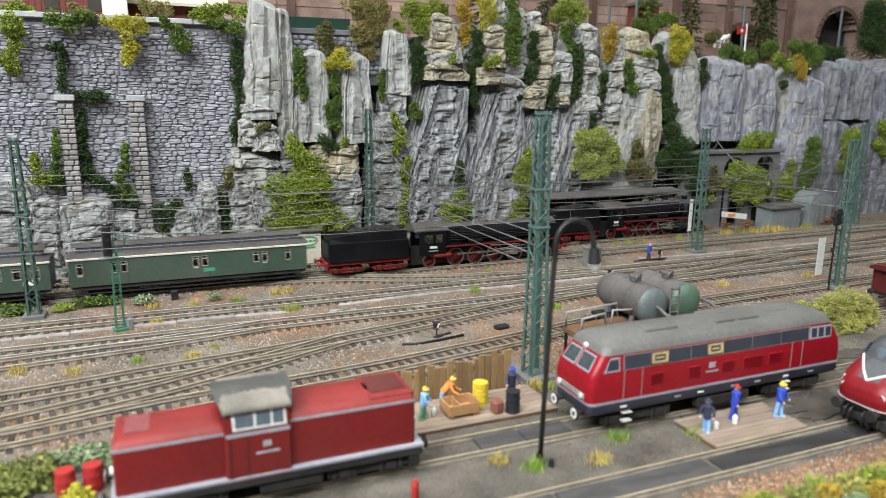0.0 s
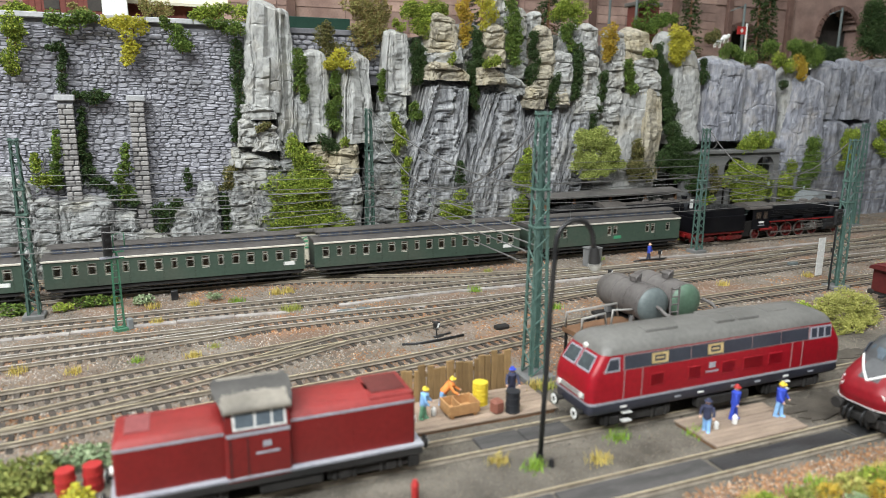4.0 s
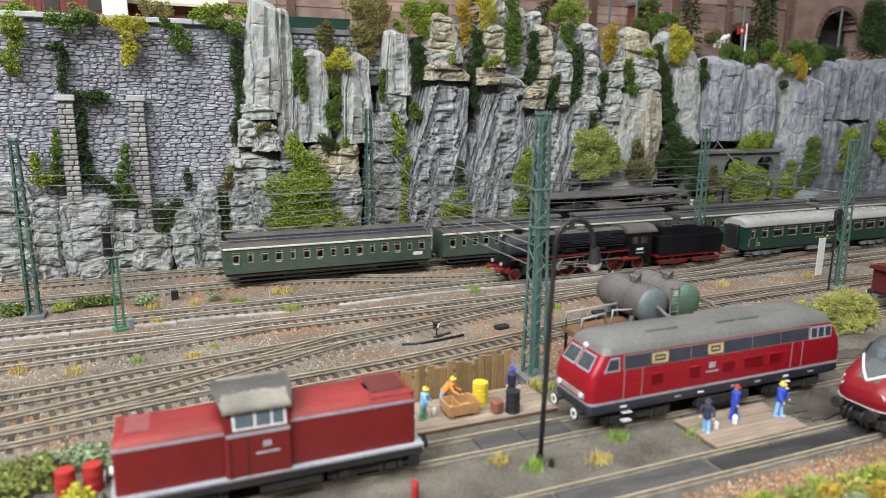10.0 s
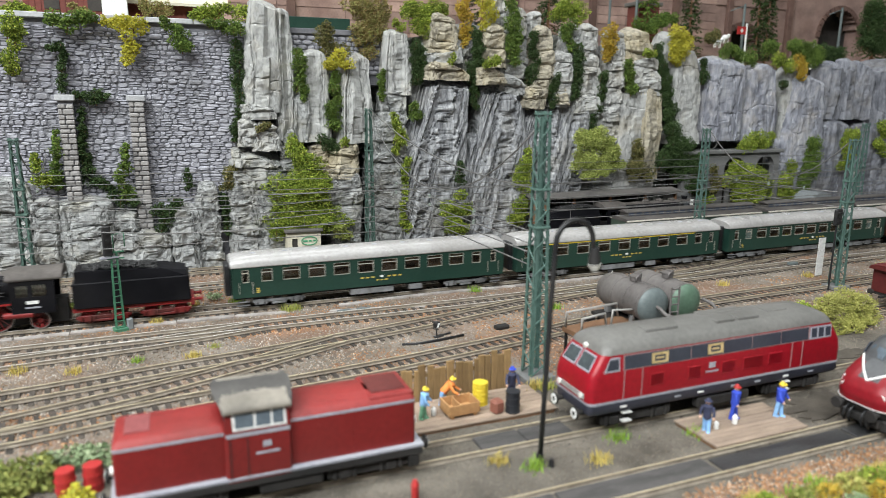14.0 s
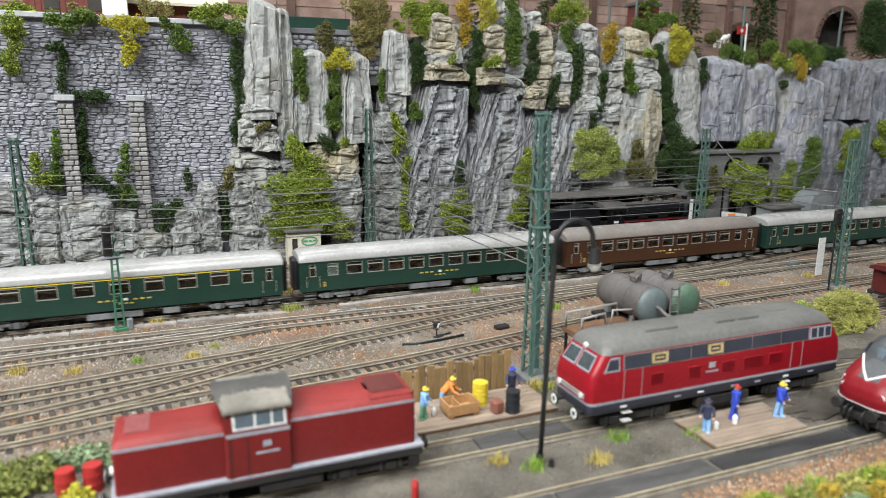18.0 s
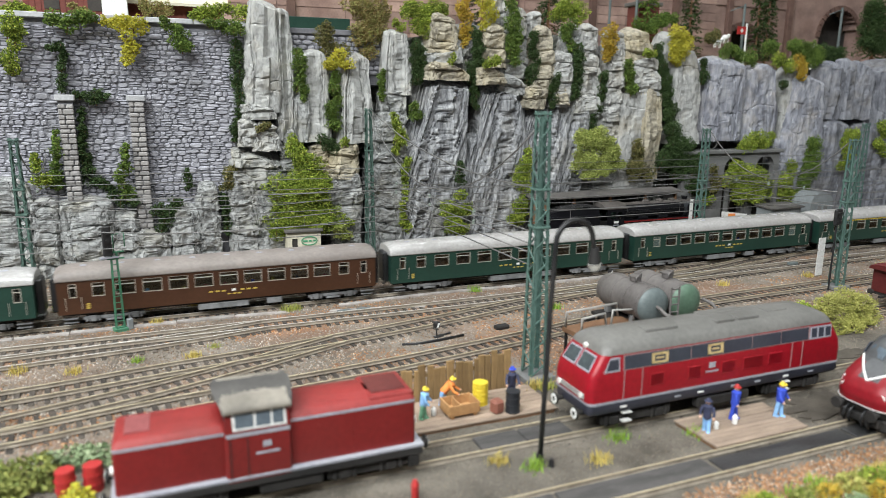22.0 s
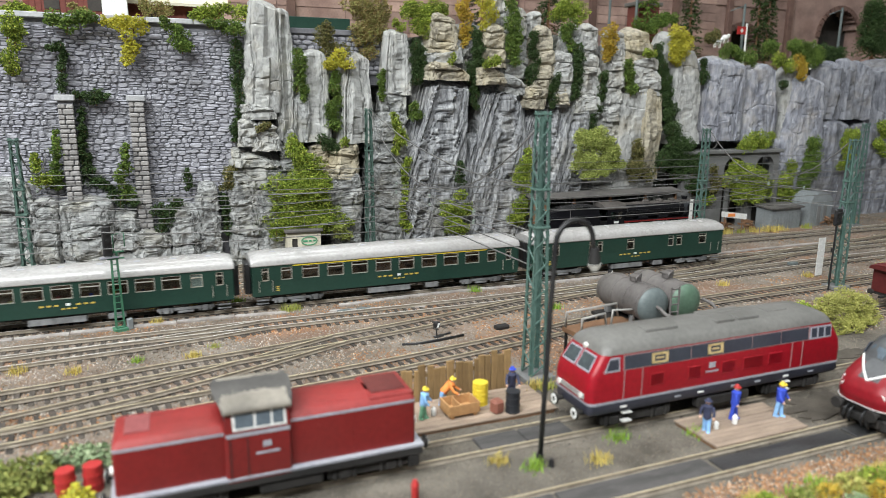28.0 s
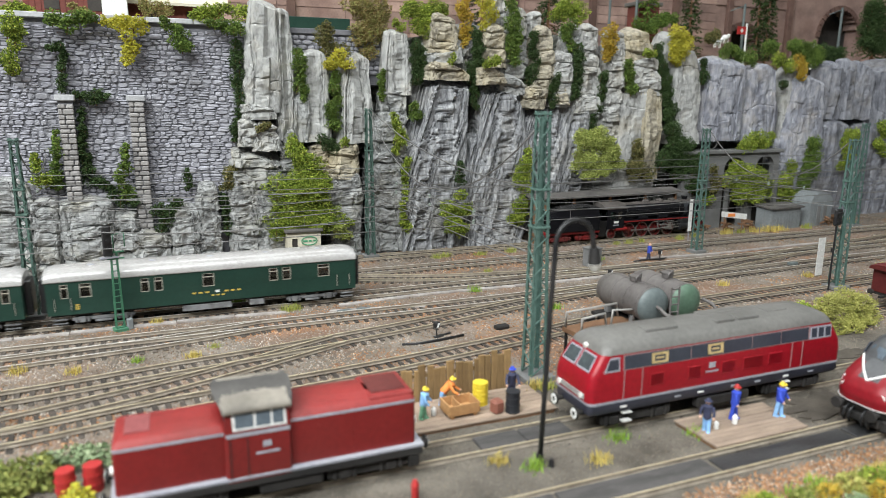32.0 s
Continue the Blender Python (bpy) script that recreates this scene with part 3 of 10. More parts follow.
TRACKS = {
    "back": [(-2000, 728), (700, 728)],
    "far_main": [(-2900, 665), (4600, 665)],
    "crossover": [(70, 665), (150, 654), (229, 619), (316, 602), (420, 587), (480, 584)],
    "near_main": [(-2900, 584), (4600, 584)],
    "middle": [(-900, 528), (60, 528), (300, 526), (520, 533), (900, 537), (1300, 537)],
    "middle_branch": [(60, 527), (-8, 514), (-65, 509), (-115, 505), (-400, 480)],
    "ladder": [(-400, 416), (-104, 443), (-58, 449), (-9, 457), (46, 463), (108, 474), (180, 486), (266, 506), (350, 523), (430, 529)],
    "ladder_branch": [(-400, 330), (-95, 405), (-55, 415), (-9, 428), (46, 448), (108, 473)],
    "yard": [(-400, 352), (-91, 385), (-38, 394), (-9, 399), (64, 405), (133, 412), (177, 419), (225, 426), (330, 446), (450, 460), (600, 461), (1000, 461)],
    "slip": [(400, 530), (520, 545), (640, 573), (740, 590), (900, 608), (1100, 645)],
    "spur": [(540, 384), (1000, 384)],
    "shed": [(-600, 292), (1000, 292)],
    "pit": [(-600, 232), (1000, 232)],
}
VIEW_U = (-190, 1120)
GROUND_Z = -3.4


def rail_mesh(path, off, lift):
    d = np.gradient(path, axis=0)
    d /= np.hypot(*d.T)[:, None]
    n = np.stack([-d[:, 1], d[:, 0]], 1)
    prof = [(-1.1, -2.6), (1.1, -2.6), (1.1, -2.2), (0.35, -1.9), (0.35, -0.8), (0.55, -0.65), (0.55, -0.1), (0.4, 0.0),
            (-0.4, 0.0), (-0.55, -0.1), (-0.55, -0.65), (-0.35, -0.8), (-0.35, -1.9), (-1.1, -2.2)]
    v, f, mi = [], [], []
    k = len(prof)
    for i in range(len(path)):
        for a, z in prof:
            c = path[i] + n[i] * (off + a)
            v.append((c[0], c[1], z + lift))
    for i in range(len(path) - 1):
        for j in range(k):
            f.append((i * k + j, i * k + (j + 1) % k, (i + 1) * k + (j + 1) % k, (i + 1) * k + j))
            mi.append(1 if j in (6, 7, 8) else 0)
    f.append(tuple(range(k))[::-1])
    mi.append(0)
    f.append(tuple(range((len(path) - 1) * k, len(path) * k)))
    mi.append(0)
    return v, f, mi


def build_track(name, pts, lift, shiny, label):
    straight = len(pts) == 2
    path = np.array(pts, float) if straight else smooth_path(pts)
    t = thing("track", 0, 0, 0, 0, label, "track", "railway tracks")
    for off in (-8.75, 8.75):
        v, f, mi = rail_mesh(path, off, lift)
        me = raw("rail", v, f, ["rail_side", "rail_top" if shiny else "rail_dull"])
        me.polygons.foreach_set("material_index", mi)
        ob = new("rail", me)
        ob.parent = t
    dense = smooth_path(pts, 1.0)
    d = np.r_[0, np.cumsum(np.hypot(*np.diff(dense, axis=0).T))]
    return t, dense, d


bm = bmesh.new()
box(bm, -1.55, 1.55, -15, 15, -1.4, 0, 0.2)
SLEEPER = finish(bm, "sleeper", "sleeper")
SHINE = {"far_main", "near_main", "middle", "middle_branch"}
TRACK_TEXT = {
    "back": "siding track with dark sleepers below the cliff", "far_main": "main line track with worn bright rail heads",
    "crossover": "curved crossover track between the main lines", "near_main": "main line track with worn bright rail heads",
    "middle": "station track with bright rails and dark sleepers", "middle_branch": "branching track with bright worn rails",
    "ladder": "curved yard track with brown rusty rails", "ladder_branch": "branching yard track with rusty rails",
    "yard": "yard track with ochre rusty rails", "slip": "diagonal connecting track with brown rails",
    "spur": "short goods spur with dark sleepers", "shed": "engine yard track sunk in grey soil", "pit": "engine yard track with dark board infill",
}
SLEEPER_ROWS = []
for i, (nm, pts) in enumerate(TRACKS.items()):
    t, dense, d = build_track(nm, pts, i * 0.03, nm in SHINE, TRACK_TEXT[nm])
    for s in np.arange(3.0, d[-1], 7.8):
        j = min(int(np.searchsorted(d, s)), len(dense) - 2)
        x, y = dense[j]
        if VIEW_U[0] < x < VIEW_U[1] and x < 250 + 1.35 * y:
            SLEEPER_ROWS.append((t, x, y, -2.5 - i * 0.04, math.degrees(math.atan2(*(dense[j + 1] - dense[j])[::-1]))))


# ---------------------------------------------------------------- ground
def ground_height(u, v):
    """Ballast lies a little lower between the tracks; the engine yard is level with its sleepers."""
    z = GROUND_Z + 0.55 * noise.noise(Vector((u * 0.02, v * 0.03, 0))) + 0.35 * noise.noise(Vector((u * 0.12, v * 0.12, 3)))
    if v < 352:
        z += 0.7
    return z


def build_ground():
    us = np.r_[-2990, -2000, -1000, -500, -300, np.arange(-200, 1130, 7.0), 1300, 1700, 2500, 3500, 4690]
    vs = np.r_[-60, 60, np.arange(120, 800, 6.0), 860, 1000, 1500]
    v = [(u, w, ground_height(u, w)) for w in vs for u in us]
    n = len(us)
    f, mi = [], []
    for j in range(len(vs) - 1):
        for i in range(n - 1):
            a = j * n + i
            f.append((a, a + 1, a + n + 1, a + n))
            w = vs[j] + 14 * noise.noise(Vector((us[i] * 0.02, vs[j] * 0.02, 7)))
            mi.append(1 if w < 345 else 0)
    me = raw("ground", v, f, ["ground", "yard"], True)
    me.polygons.foreach_set("material_index", mi)
    tagged(new("ground", me), "brown gravel railway yard ground with grey soil", "ground", "", "structure")
    bm = bmesh.new()
    box(bm, -2990, 4690, -60, 1500, -60, -8)
    solid("table_top", bm, "wood_brown", 0, 0, 0, 0, "wooden baseboard under the model railway", "table")
    for x in (-2800, -900, 1000, 2900, 4500):
        for y in (0, 1400):
            bm = bmesh.new()
            box(bm, -30, 30, -30, 30, -1000, -60.0)
            solid("trestle_leg", bm, "wood_brown", x, y, 0, 0, "square wooden leg under the baseboard", "leg", "baseboard legs")


build_ground()


def build_stones():
    rng = np.random.default_rng(3)
    n = 210000
    u, v = rng.uniform(-180, 1050, n), rng.uniform(350, 772, n)
    keep = (u < 1.42 * v + 40) & (u > -0.24 * v - 10) & (rng.random(n) < np.clip(520 / (200 + np.maximum(u, 0) + v * 0.5), 0.2, 1))
    u, v = u[keep], v[keep]
    n = len(u)
    rust = np.array([noise.noise(Vector((a * 0.011, b * 0.016, 4.0))) + 0.35 * noise.noise(Vector((a * 0.06, b * 0.06, 2.0))) for a, b in zip(u, v)]) > 0.16
    s = rng.uniform(0.5, 1.0, (n, 3)) * rng.choice([0.75, 1.0, 1.4], (n, 1), p=[0.5, 0.4, 0.1])
    z = GROUND_Z + np.array([ground_height(a, b) for a, b in zip(u, v)]) - GROUND_Z - 0.08
    for name, sel, m, text in (("ballast", ~rust, "stone_bits", "loose brown and grey ballast stones"), ("rusty_ballast", rust, "stone_rust", "loose rust-brown ballast stones")):
        c = np.stack([u, v, z], 1)[sel]
        vv, ff = scatter(c, any_turns(rng, len(c)), s[sel], OCTA_V, OCTA_F)
        tagged(new(name, raw(name, vv, ff, m)), text, "gravel", "", "stuff")

    n = 34000
    u, v = rng.uniform(-80, 520, n), rng.uniform(190, 352, n)
    keep = (u < 1.45 * v + 30) & (u > -0.25 * v - 6)
    u, v = u[keep], v[keep]
    z = np.array([ground_height(a, b) for a, b in zip(u, v)]) + 0.05
    s = rng.uniform(0.2, 0.55, (len(u), 3))
    vv, ff = scatter(np.stack([u, v, z], 1), any_turns(rng, len(u)), s, OCTA_V, OCTA_F)
    tagged(new("yard_grit", raw("yard_grit", vv, ff, "grit")), "fine grey-brown grit on the yard soil", "gravel", "", "stuff")
    n = 7000
    u, v = rng.uniform(205, 420, n), rng.uniform(188, 217, n) + rng.normal(0, 2, n)
    z = np.array([ground_height(a, b) for a, b in zip(u, v)]) + 0.2
    s = rng.uniform(0.4, 0.85, (n, 3))
    vv, ff = scatter(np.stack([u, v, z], 1), any_turns(rng, n), s, OCTA_V, OCTA_F)
    tagged(new("edge_ballast", raw("edge_ballast", vv, ff, "stone_rust")), "red-brown stones at the layout edge", "gravel", "", "stuff")


build_stones()

# ---------------------------------------------------------------- cliff
def chance(i, j=0, k=0):
    """A repeatable random number from 0 to 1 for whole numbers."""
    h = (np.asarray(i).astype(np.int64) * 374761393 + np.asarray(j).astype(np.int64) * 668265263 + int(k) * 1442695041) & 0xFFFFFFFF
    h = ((h ^ (h >> 13)) * 1274126177) & 0xFFFFFFFF
    return ((h ^ (h >> 16)) & 0xFFFFFF) / float(0xFFFFFF)


def soft_noise(x, y, k=0):
    """Smooth noise from -1 to 1 on arrays."""
    i, j = np.floor(x), np.floor(y)
    a, b = x - i, y - j
    a, b = a * a * (3 - 2 * a), b * b * (3 - 2 * b)
    low = chance(i, j, k) * (1 - a) + chance(i + 1, j, k) * a
    high = chance(i, j + 1, k) * (1 - a) + chance(i + 1, j + 1, k) * a
    return 2 * (low * (1 - b) + high * b) - 1


def rough_noise(x, y, k=0, octaves=4, gain=0.5):
    s, a = 0.0, 1.0
    for o in range(octaves):
        s = s + a * soft_noise(x + 17.3 * o, y - 9.1 * o, k + o)
        x, y, a = x * 2.03, y * 2.03, a * gain
    return s


def beds(c, size, k, other=0):
    """Splits a line into uneven beds: the number of the bed, the place within it from 0 to 1, and the distance from its edge."""
    x = c / size
    n = np.floor(x)
    edge = lambda i: i + 0.4 * (2 * chance(i, other, k) - 1)
    n = np.where(x < edge(n), n - 1, np.where(x >= edge(n + 1), n + 1, n))
    a, b = edge(n), edge(n + 1)
    t = (x - a) / (b - a)
    return n, t, np.minimum(x - a, b - x) * size


def cleft(dist, width):
    """1 on the edge of a bed, falling off steeply."""
    return np.exp(-(dist / width) ** 2)


def chips(u, z, size, k, tall=1.5):
    """Flat broken facets, each tilted its own way, in staggered cells."""
    a = u / size + 0.8 * soft_noise(u * 0.35 / size, z * 0.45 / size, k + 1) + 0.3 * soft_noise(u * 1.1 / size, z * 0.9 / size, k + 4)
    i = np.floor(a)
    b = z / (tall * size) + 3 * chance(i, 3, k) + 0.6 * (chance(i, 8, k) - 0.5) * (a - i) + 0.45 * soft_noise(u * 0.5 / size, z * 1.2 / (tall * size), k + 2)
    j = np.floor(b)
    return 2 * (chance(i, j, k) - 0.5) * (a - i - 0.5) + 2 * (chance(i, j, k + 7) - 0.5) * (b - j - 0.5) + 1.1 * (chance(i, j, k + 9) - 0.5)


def relief(kind, u, z, k):
    """How far the rock face stands out, by the way it is bedded."""
    hew, tall, lay = {"t": (0.7, 6.0, 0.33), "s": (0.45, 6.0, 0.0), "m": (0.4, 3.2, 0.1)}.get(kind, (1.9, 1.7, 0.12))
    wu, wz = rough_noise(u * 0.03, z * 0.02, k + 40, 3), rough_noise(u * 0.02, z * 0.03, k + 50, 3)
    crease = np.abs(rough_noise((u - lay * z) * 0.10, z * 0.10 / tall, k + 63, 4))
    fine = 0.9 * rough_noise(u * 0.22, z * 0.16, k + 60, 4) - 1.5 * np.minimum(crease, 0.5) + hew * chips(u - lay * z, z + 0.3 * u, 8.0, k + 70, tall) + 0.6 * hew * chips(u + (0.25 - lay) * z, z, 3.8, k + 80, 0.7 * tall)
    if kind in "ts":     # steep strands that slant, or upright flutes
        slant, broad, narrow, thin, deep = (0.33, 24, 8.0, 3.4, 1.5) if kind == "t" else (0.03, 30, 12, 4.5, 0.8)
        c = u - slant * z + 2.6 * wu
        n1, t1, d1 = beds(c, broad, k)
        n2, t2, d2 = beds(c + 1.2 * soft_noise(u * 0.1, z * 0.03, k + 3), narrow, k + 1)
        n3, t3, d3 = beds(c, thin, k + 2)
        r1, r2, r3 = chance(n1, 0, k), chance(n2, 1, k), chance(n3, 2, k)
        nb, tb, db = beds(z + 90 * r2 + 3 * wz + 0.4 * c, 30 if kind == "t" else 55, k + 5, n2)
        rb = chance(nb, n2, k + 6)
        out = 7 * (r1 - 0.5) + 4 * (r1 - 0.4) * (t1 - 0.5) + (6.4 if kind == "t" else 4.6) * (r2 - 0.5) + 3.4 * (chance(n2, 5, k) - 0.35) * (t2 - 0.5) + 1.5 * (r3 - 0.5)
        out -= deep * (3.4 * cleft(d1, 0.9) + 2.6 * cleft(d2, 0.7) + 0.8 * cleft(d3, 0.5))
        return out + 1.8 * (rb - 0.5) + 1.6 * (chance(nb, n2, k + 8) - 0.5) * (tb - 0.5) - 1.8 * cleft(db, 0.7) * (rb > 0.72) + 1.6 * wz + fine
    if kind == "m":      # smooth cast slab with a few upright facets and breaks
        c = u - 0.05 * z + 4 * wu
        n1, t1, d1 = beds(c, 34, k)
        n2, t2, d2 = beds(c + 3 * wz, 15, k + 1)
        nb, tb, db = beds(z + 0.15 * u + 9 * wz + 30 * chance(n1, 3, k), 62, k + 4, n1)
        r1, r2 = chance(n1, 0, k), chance(n2, 1, k)
        out = 5 * (r1 - 0.5) + 5 * (chance(n1, 7, k) - 0.4) * (t1 - 0.5) + 2.0 * (chance(n2, 2, k) - 0.5) * (t2 - 0.5) + 1.2 * (r2 - 0.5)
        chip = np.maximum(rough_noise(u * 0.09, z * 0.05, k + 9, 4) - 0.35, 0)
        return out - 2.0 * cleft(d1, 1.0) * (r1 > 0.4) - 1.8 * cleft(db, 0.8) + 1.6 * (chance(nb, n1, k) - 0.5) - 4.0 * chip + 1.2 * wz + 0.6 * fine
    # piled blocks (k, large and rounded) or flat courses of broken stone (b)
    bed, block, bulge = (21, 26, 1.8) if kind == "k" else (17, 18, 1.8)
    c = z + 0.10 * math.sin(k * 2.3) * u + 3.5 * wz
    n1, t1, d1 = beds(c, bed, k)
    r1 = chance(n1, 0, k)
    n2, t2, d2 = beds(u + 80 * r1 + 0.25 * z + 4 * wu, block, k + 1, n1)
    r2 = chance(n2, n1, k + 2)
    round_off = 1 - np.abs(2 * t1 - 1) ** 6
    out = bulge * round_off + 3.6 * (r1 - 0.5) + 4.2 * (r2 - 0.5) + 3.2 * (chance(n2, n1, k + 5) - 0.5) * (t2 - 0.5) + 2.6 * (chance(n1, 4, k + 5) - 0.6) * (t1 - 0.5)
    crack = cleft(np.abs(soft_noise(u * 0.05, z * 0.035, k + 31)) * 14, 0.6)
    return out - 2.6 * cleft(d1, 0.75) * (chance(n1, n2, k + 3) > 0.2) - 2.6 * cleft(d2, 0.75) * (r2 > 0.25) - 1.3 * crack + 2.0 * rough_noise(u * 0.06, z * 0.07, k + 8, 3) + fine - 2


CLIFF = thing("cliff", 0, 0, 0, 0, "tall grey model cliff of rugged plaster rocks", "cliff", "", "structure")


def rock(kind, u0, u1, z0, z1, v, m, seed, lean=0.0, taper=0.12, dome=0.9, depth=None, cuts=4):
    """A rock that stands out of the cliff: a block with a few flat breaks and a bedded face."""
    w, h = u1 - u0, z1 - z0
    dp = depth or min(max(0.42 * w, 13), 30)
    nf, nb = max(26, int(w * 1.15 + 16)), 8
    ang = np.r_[np.linspace(math.pi - 0.2, 2 * math.pi + 0.2, nf), np.linspace(2 * math.pi + 0.5, 3 * math.pi - 0.5, nb)]
    nz = max(16, int(h / 1.15))
    t = np.linspace(0, 1, nz + 1)[:, None]
    z = z0 + h * t + 0 * ang
    top = np.maximum(0.0, (t - dome) / (1 - dome))
    shrink = (1 - taper * t ** 1.6) * np.sqrt(np.maximum(1 - 0.97 * top ** 2.6, 0.0))
    ca, sa = np.cos(ang)[None], np.sin(ang)[None]
    wob = 1 + 0.09 * rough_noise(t * h * 0.03 + 0 * ca, np.sign(ca) * 5 + 0 * t, seed, 4)
    x = np.sign(ca) * np.abs(ca) ** 0.42 * (w / 2) * shrink * wob
    y = np.sign(sa) * np.abs(sa) ** 0.42 * dp * (0.35 + 0.65 * shrink)
    q = z - (z0 + z1) / 2
    rng = random.Random(seed)
    for i in range(cuts + 3):
        if i < cuts:
            a = rng.uniform(1.05 * math.pi, 1.95 * math.pi)
            nrm = Vector((math.cos(a) / (w / 2), math.sin(a) / dp, rng.gauss(0.05, 0.25) / (h / 2))).normalized()
            reach = abs(nrm.x) * w / 2 + abs(nrm.y) * dp + abs(nrm.z) * h * rng.uniform(0.05, 0.3)
            dd = reach * rng.uniform(0.74, 0.93)
        else:            # broken top
            nrm = Vector((rng.uniform(-0.5, 0.5), rng.uniform(-0.7, 0.0), 1)).normalized()
            dd = (h / 2 - abs(nrm.x) * w * 0.2) * nrm.z * rng.uniform(0.96, 1.0) + 2
        over = np.maximum(x * nrm.x + y * nrm.y + q * nrm.z - dd, 0) * 0.95
        x, y, q = x - nrm.x * over, y - nrm.y * over, q - nrm.z * over
    pu, pv, pz = x + (u0 + u1) / 2 + lean * h * (t - 0.5), y + v + dp, q + (z0 + z1) / 2
    s = relief(kind, pu + 0.5 * (pv - v) * np.sign(ca), pz + 0.4 * top * dp, seed) * (0.4 + 0.6 * shrink) * (1 - 0.5 * top)
    s = s * np.where(sa < 0.25, 1.0, 0.2)
    pu, pv = pu + ca * s * 0.45, pv + sa * np.abs(sa) ** 0.3 * s
    pz = pz + 0.6 * rough_noise(pu * 0.2, pz * 0.2, seed + 2, 2) + 0.35 * s * top
    na = len(ang)
    verts = np.stack([pu, pv, pz], 2).reshape(-1, 3)
    verts = np.vstack([verts, verts[-na:].mean(axis=0)])
    i, j = np.meshgrid(np.arange(na), np.arange(nz))
    a, b = (j * na + i).ravel(), (j * na + (i + 1) % na).ravel()
    faces = np.stack([a, b, b + na, a + na], 1).tolist()
    faces += [(nz * na + k, nz * na + (k + 1) % na, len(verts) - 1) for k in range(na)]
    ob = new("rock", raw("rock", verts, faces, m))
    ob.parent = CLIFF
    return ob


def top_line(u):
    """Height of the cliff's rim."""
    return float(np.interp(u, [90, 130, 217, 300, 366, 450, 581, 678, 838, 1104, 1300], [240, 236, 238, 250, 270, 262, 246, 234, 222, 230, 232]))


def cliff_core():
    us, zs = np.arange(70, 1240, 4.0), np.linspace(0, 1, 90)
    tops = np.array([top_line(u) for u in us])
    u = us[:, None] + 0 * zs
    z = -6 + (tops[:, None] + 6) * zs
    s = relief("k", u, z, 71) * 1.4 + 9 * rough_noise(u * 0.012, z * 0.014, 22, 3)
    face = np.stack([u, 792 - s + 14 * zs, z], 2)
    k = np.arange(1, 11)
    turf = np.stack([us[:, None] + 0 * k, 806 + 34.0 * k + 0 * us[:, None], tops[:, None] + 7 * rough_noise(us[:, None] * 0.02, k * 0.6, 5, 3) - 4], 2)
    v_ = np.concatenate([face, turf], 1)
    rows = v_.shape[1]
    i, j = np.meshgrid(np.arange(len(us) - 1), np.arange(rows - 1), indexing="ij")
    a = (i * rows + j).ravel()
    me = raw("cliff_face", v_.reshape(-1, 3), np.stack([a, a + rows, a + rows + 1, a + 1], 1), ["core_shade", "plateau"])
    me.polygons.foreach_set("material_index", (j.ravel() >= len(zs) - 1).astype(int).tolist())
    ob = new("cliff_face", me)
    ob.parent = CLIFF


cliff_core()

# foot rocks below the retaining wall
rock("k", -172, -121, -8, 101, 737, "rock_grey", 101, taper=0.15, dome=0.75)
rock("b", -127, -101, -8, 79, 741, "rock_grey", 102)
rock("k", -105, -53, -8, 81, 735, "rock_grey", 103, taper=0.08, dome=0.88)
rock("b", -60, -29, -8, 62, 740, "rock_grey", 104)
rock("b", -43, -1, -8, 44, 737, "rock_grey", 105, dome=0.8)
rock("k", -2, 27, -8, 67, 738, "rock_grey", 106, taper=0.05)
rock("k", 21, 51, -8, 90, 739, "rock_grey", 107, taper=0.3)
rock("k", 55, 88, -8, 101, 738, "rock_grey", 108, taper=0.05)
# pale pillar on its courses of broken stone
rock("m", 78, 121, 159, 275, 748, "rock_light", 109, taper=0.42, lean=0.07, cuts=2, dome=0.97)
rock("s", 111, 134, 129, 268, 757, "rock_light", 110, taper=0.25, dome=0.93)
rock("k", 73, 115, 152, 173, 744, "rock_light", 111, taper=0.05, dome=0.8)
rock("k", 69, 93, 123, 156, 742, "rock_light", 112, dome=0.7)
rock("k", 85, 114, 119, 152, 741, "rock_light", 113, dome=0.7)
rock("b", 60, 117, 80, 126, 742, "rock_grey", 114, taper=0.05)
rock("b", 80, 128, -8, 100, 741, "rock_grey", 115, taper=0.05)
rock("b", 112, 133, 80, 144, 750, "rock_grey", 116)
# fluted columns
rock("s", 134, 173, 127, 228, 758, "rock_light", 117, taper=0.25, dome=0.88)
rock("s", 128, 150, 130, 180, 756, "rock_grey", 118, taper=0.3)
rock("s", 180, 224, 125, 226, 754, "rock_light", 119, taper=0.2, dome=0.86)
rock("s", 233, 270, 179, 253, 758, "rock_light", 120, taper=0.15, dome=0.92)
rock("k", 228, 264, 150, 188, 755, "rock_grey", 121, dome=0.75)
rock("b", 219, 260, 113, 159, 754, "rock_grey", 122, taper=0.08)
rock("k", 144, 172, 78, 127, 756, "rock_tan", 123, dome=0.8)
rock("k", 167, 204, 86, 128, 749, "rock_tan", 124, dome=0.85, taper=0.05)
rock("b", 163, 204, -8, 97, 747, "rock_grey", 125, taper=0.05)
rock("b", 210, 255, -8, 122, 748, "rock_grey", 126, taper=0.08)
rock("b", 245, 277, -8, 127, 757, "rock_grey", 127)
# slanting strands under tan caps
rock("t", 263, 345, -8, 205, 751, "rock_strand", 128, taper=0.06, lean=0.05, cuts=3, dome=0.96)
rock("t", 253, 300, -8, 137, 747, "rock_strand", 129, taper=0.12, lean=0.05)
rock("k", 279, 338, 196, 224, 746, "rock_tan", 130, dome=0.6, cuts=2)
rock("b", 281, 336, 216, 242, 756, "rock_grey", 131, dome=0.85)
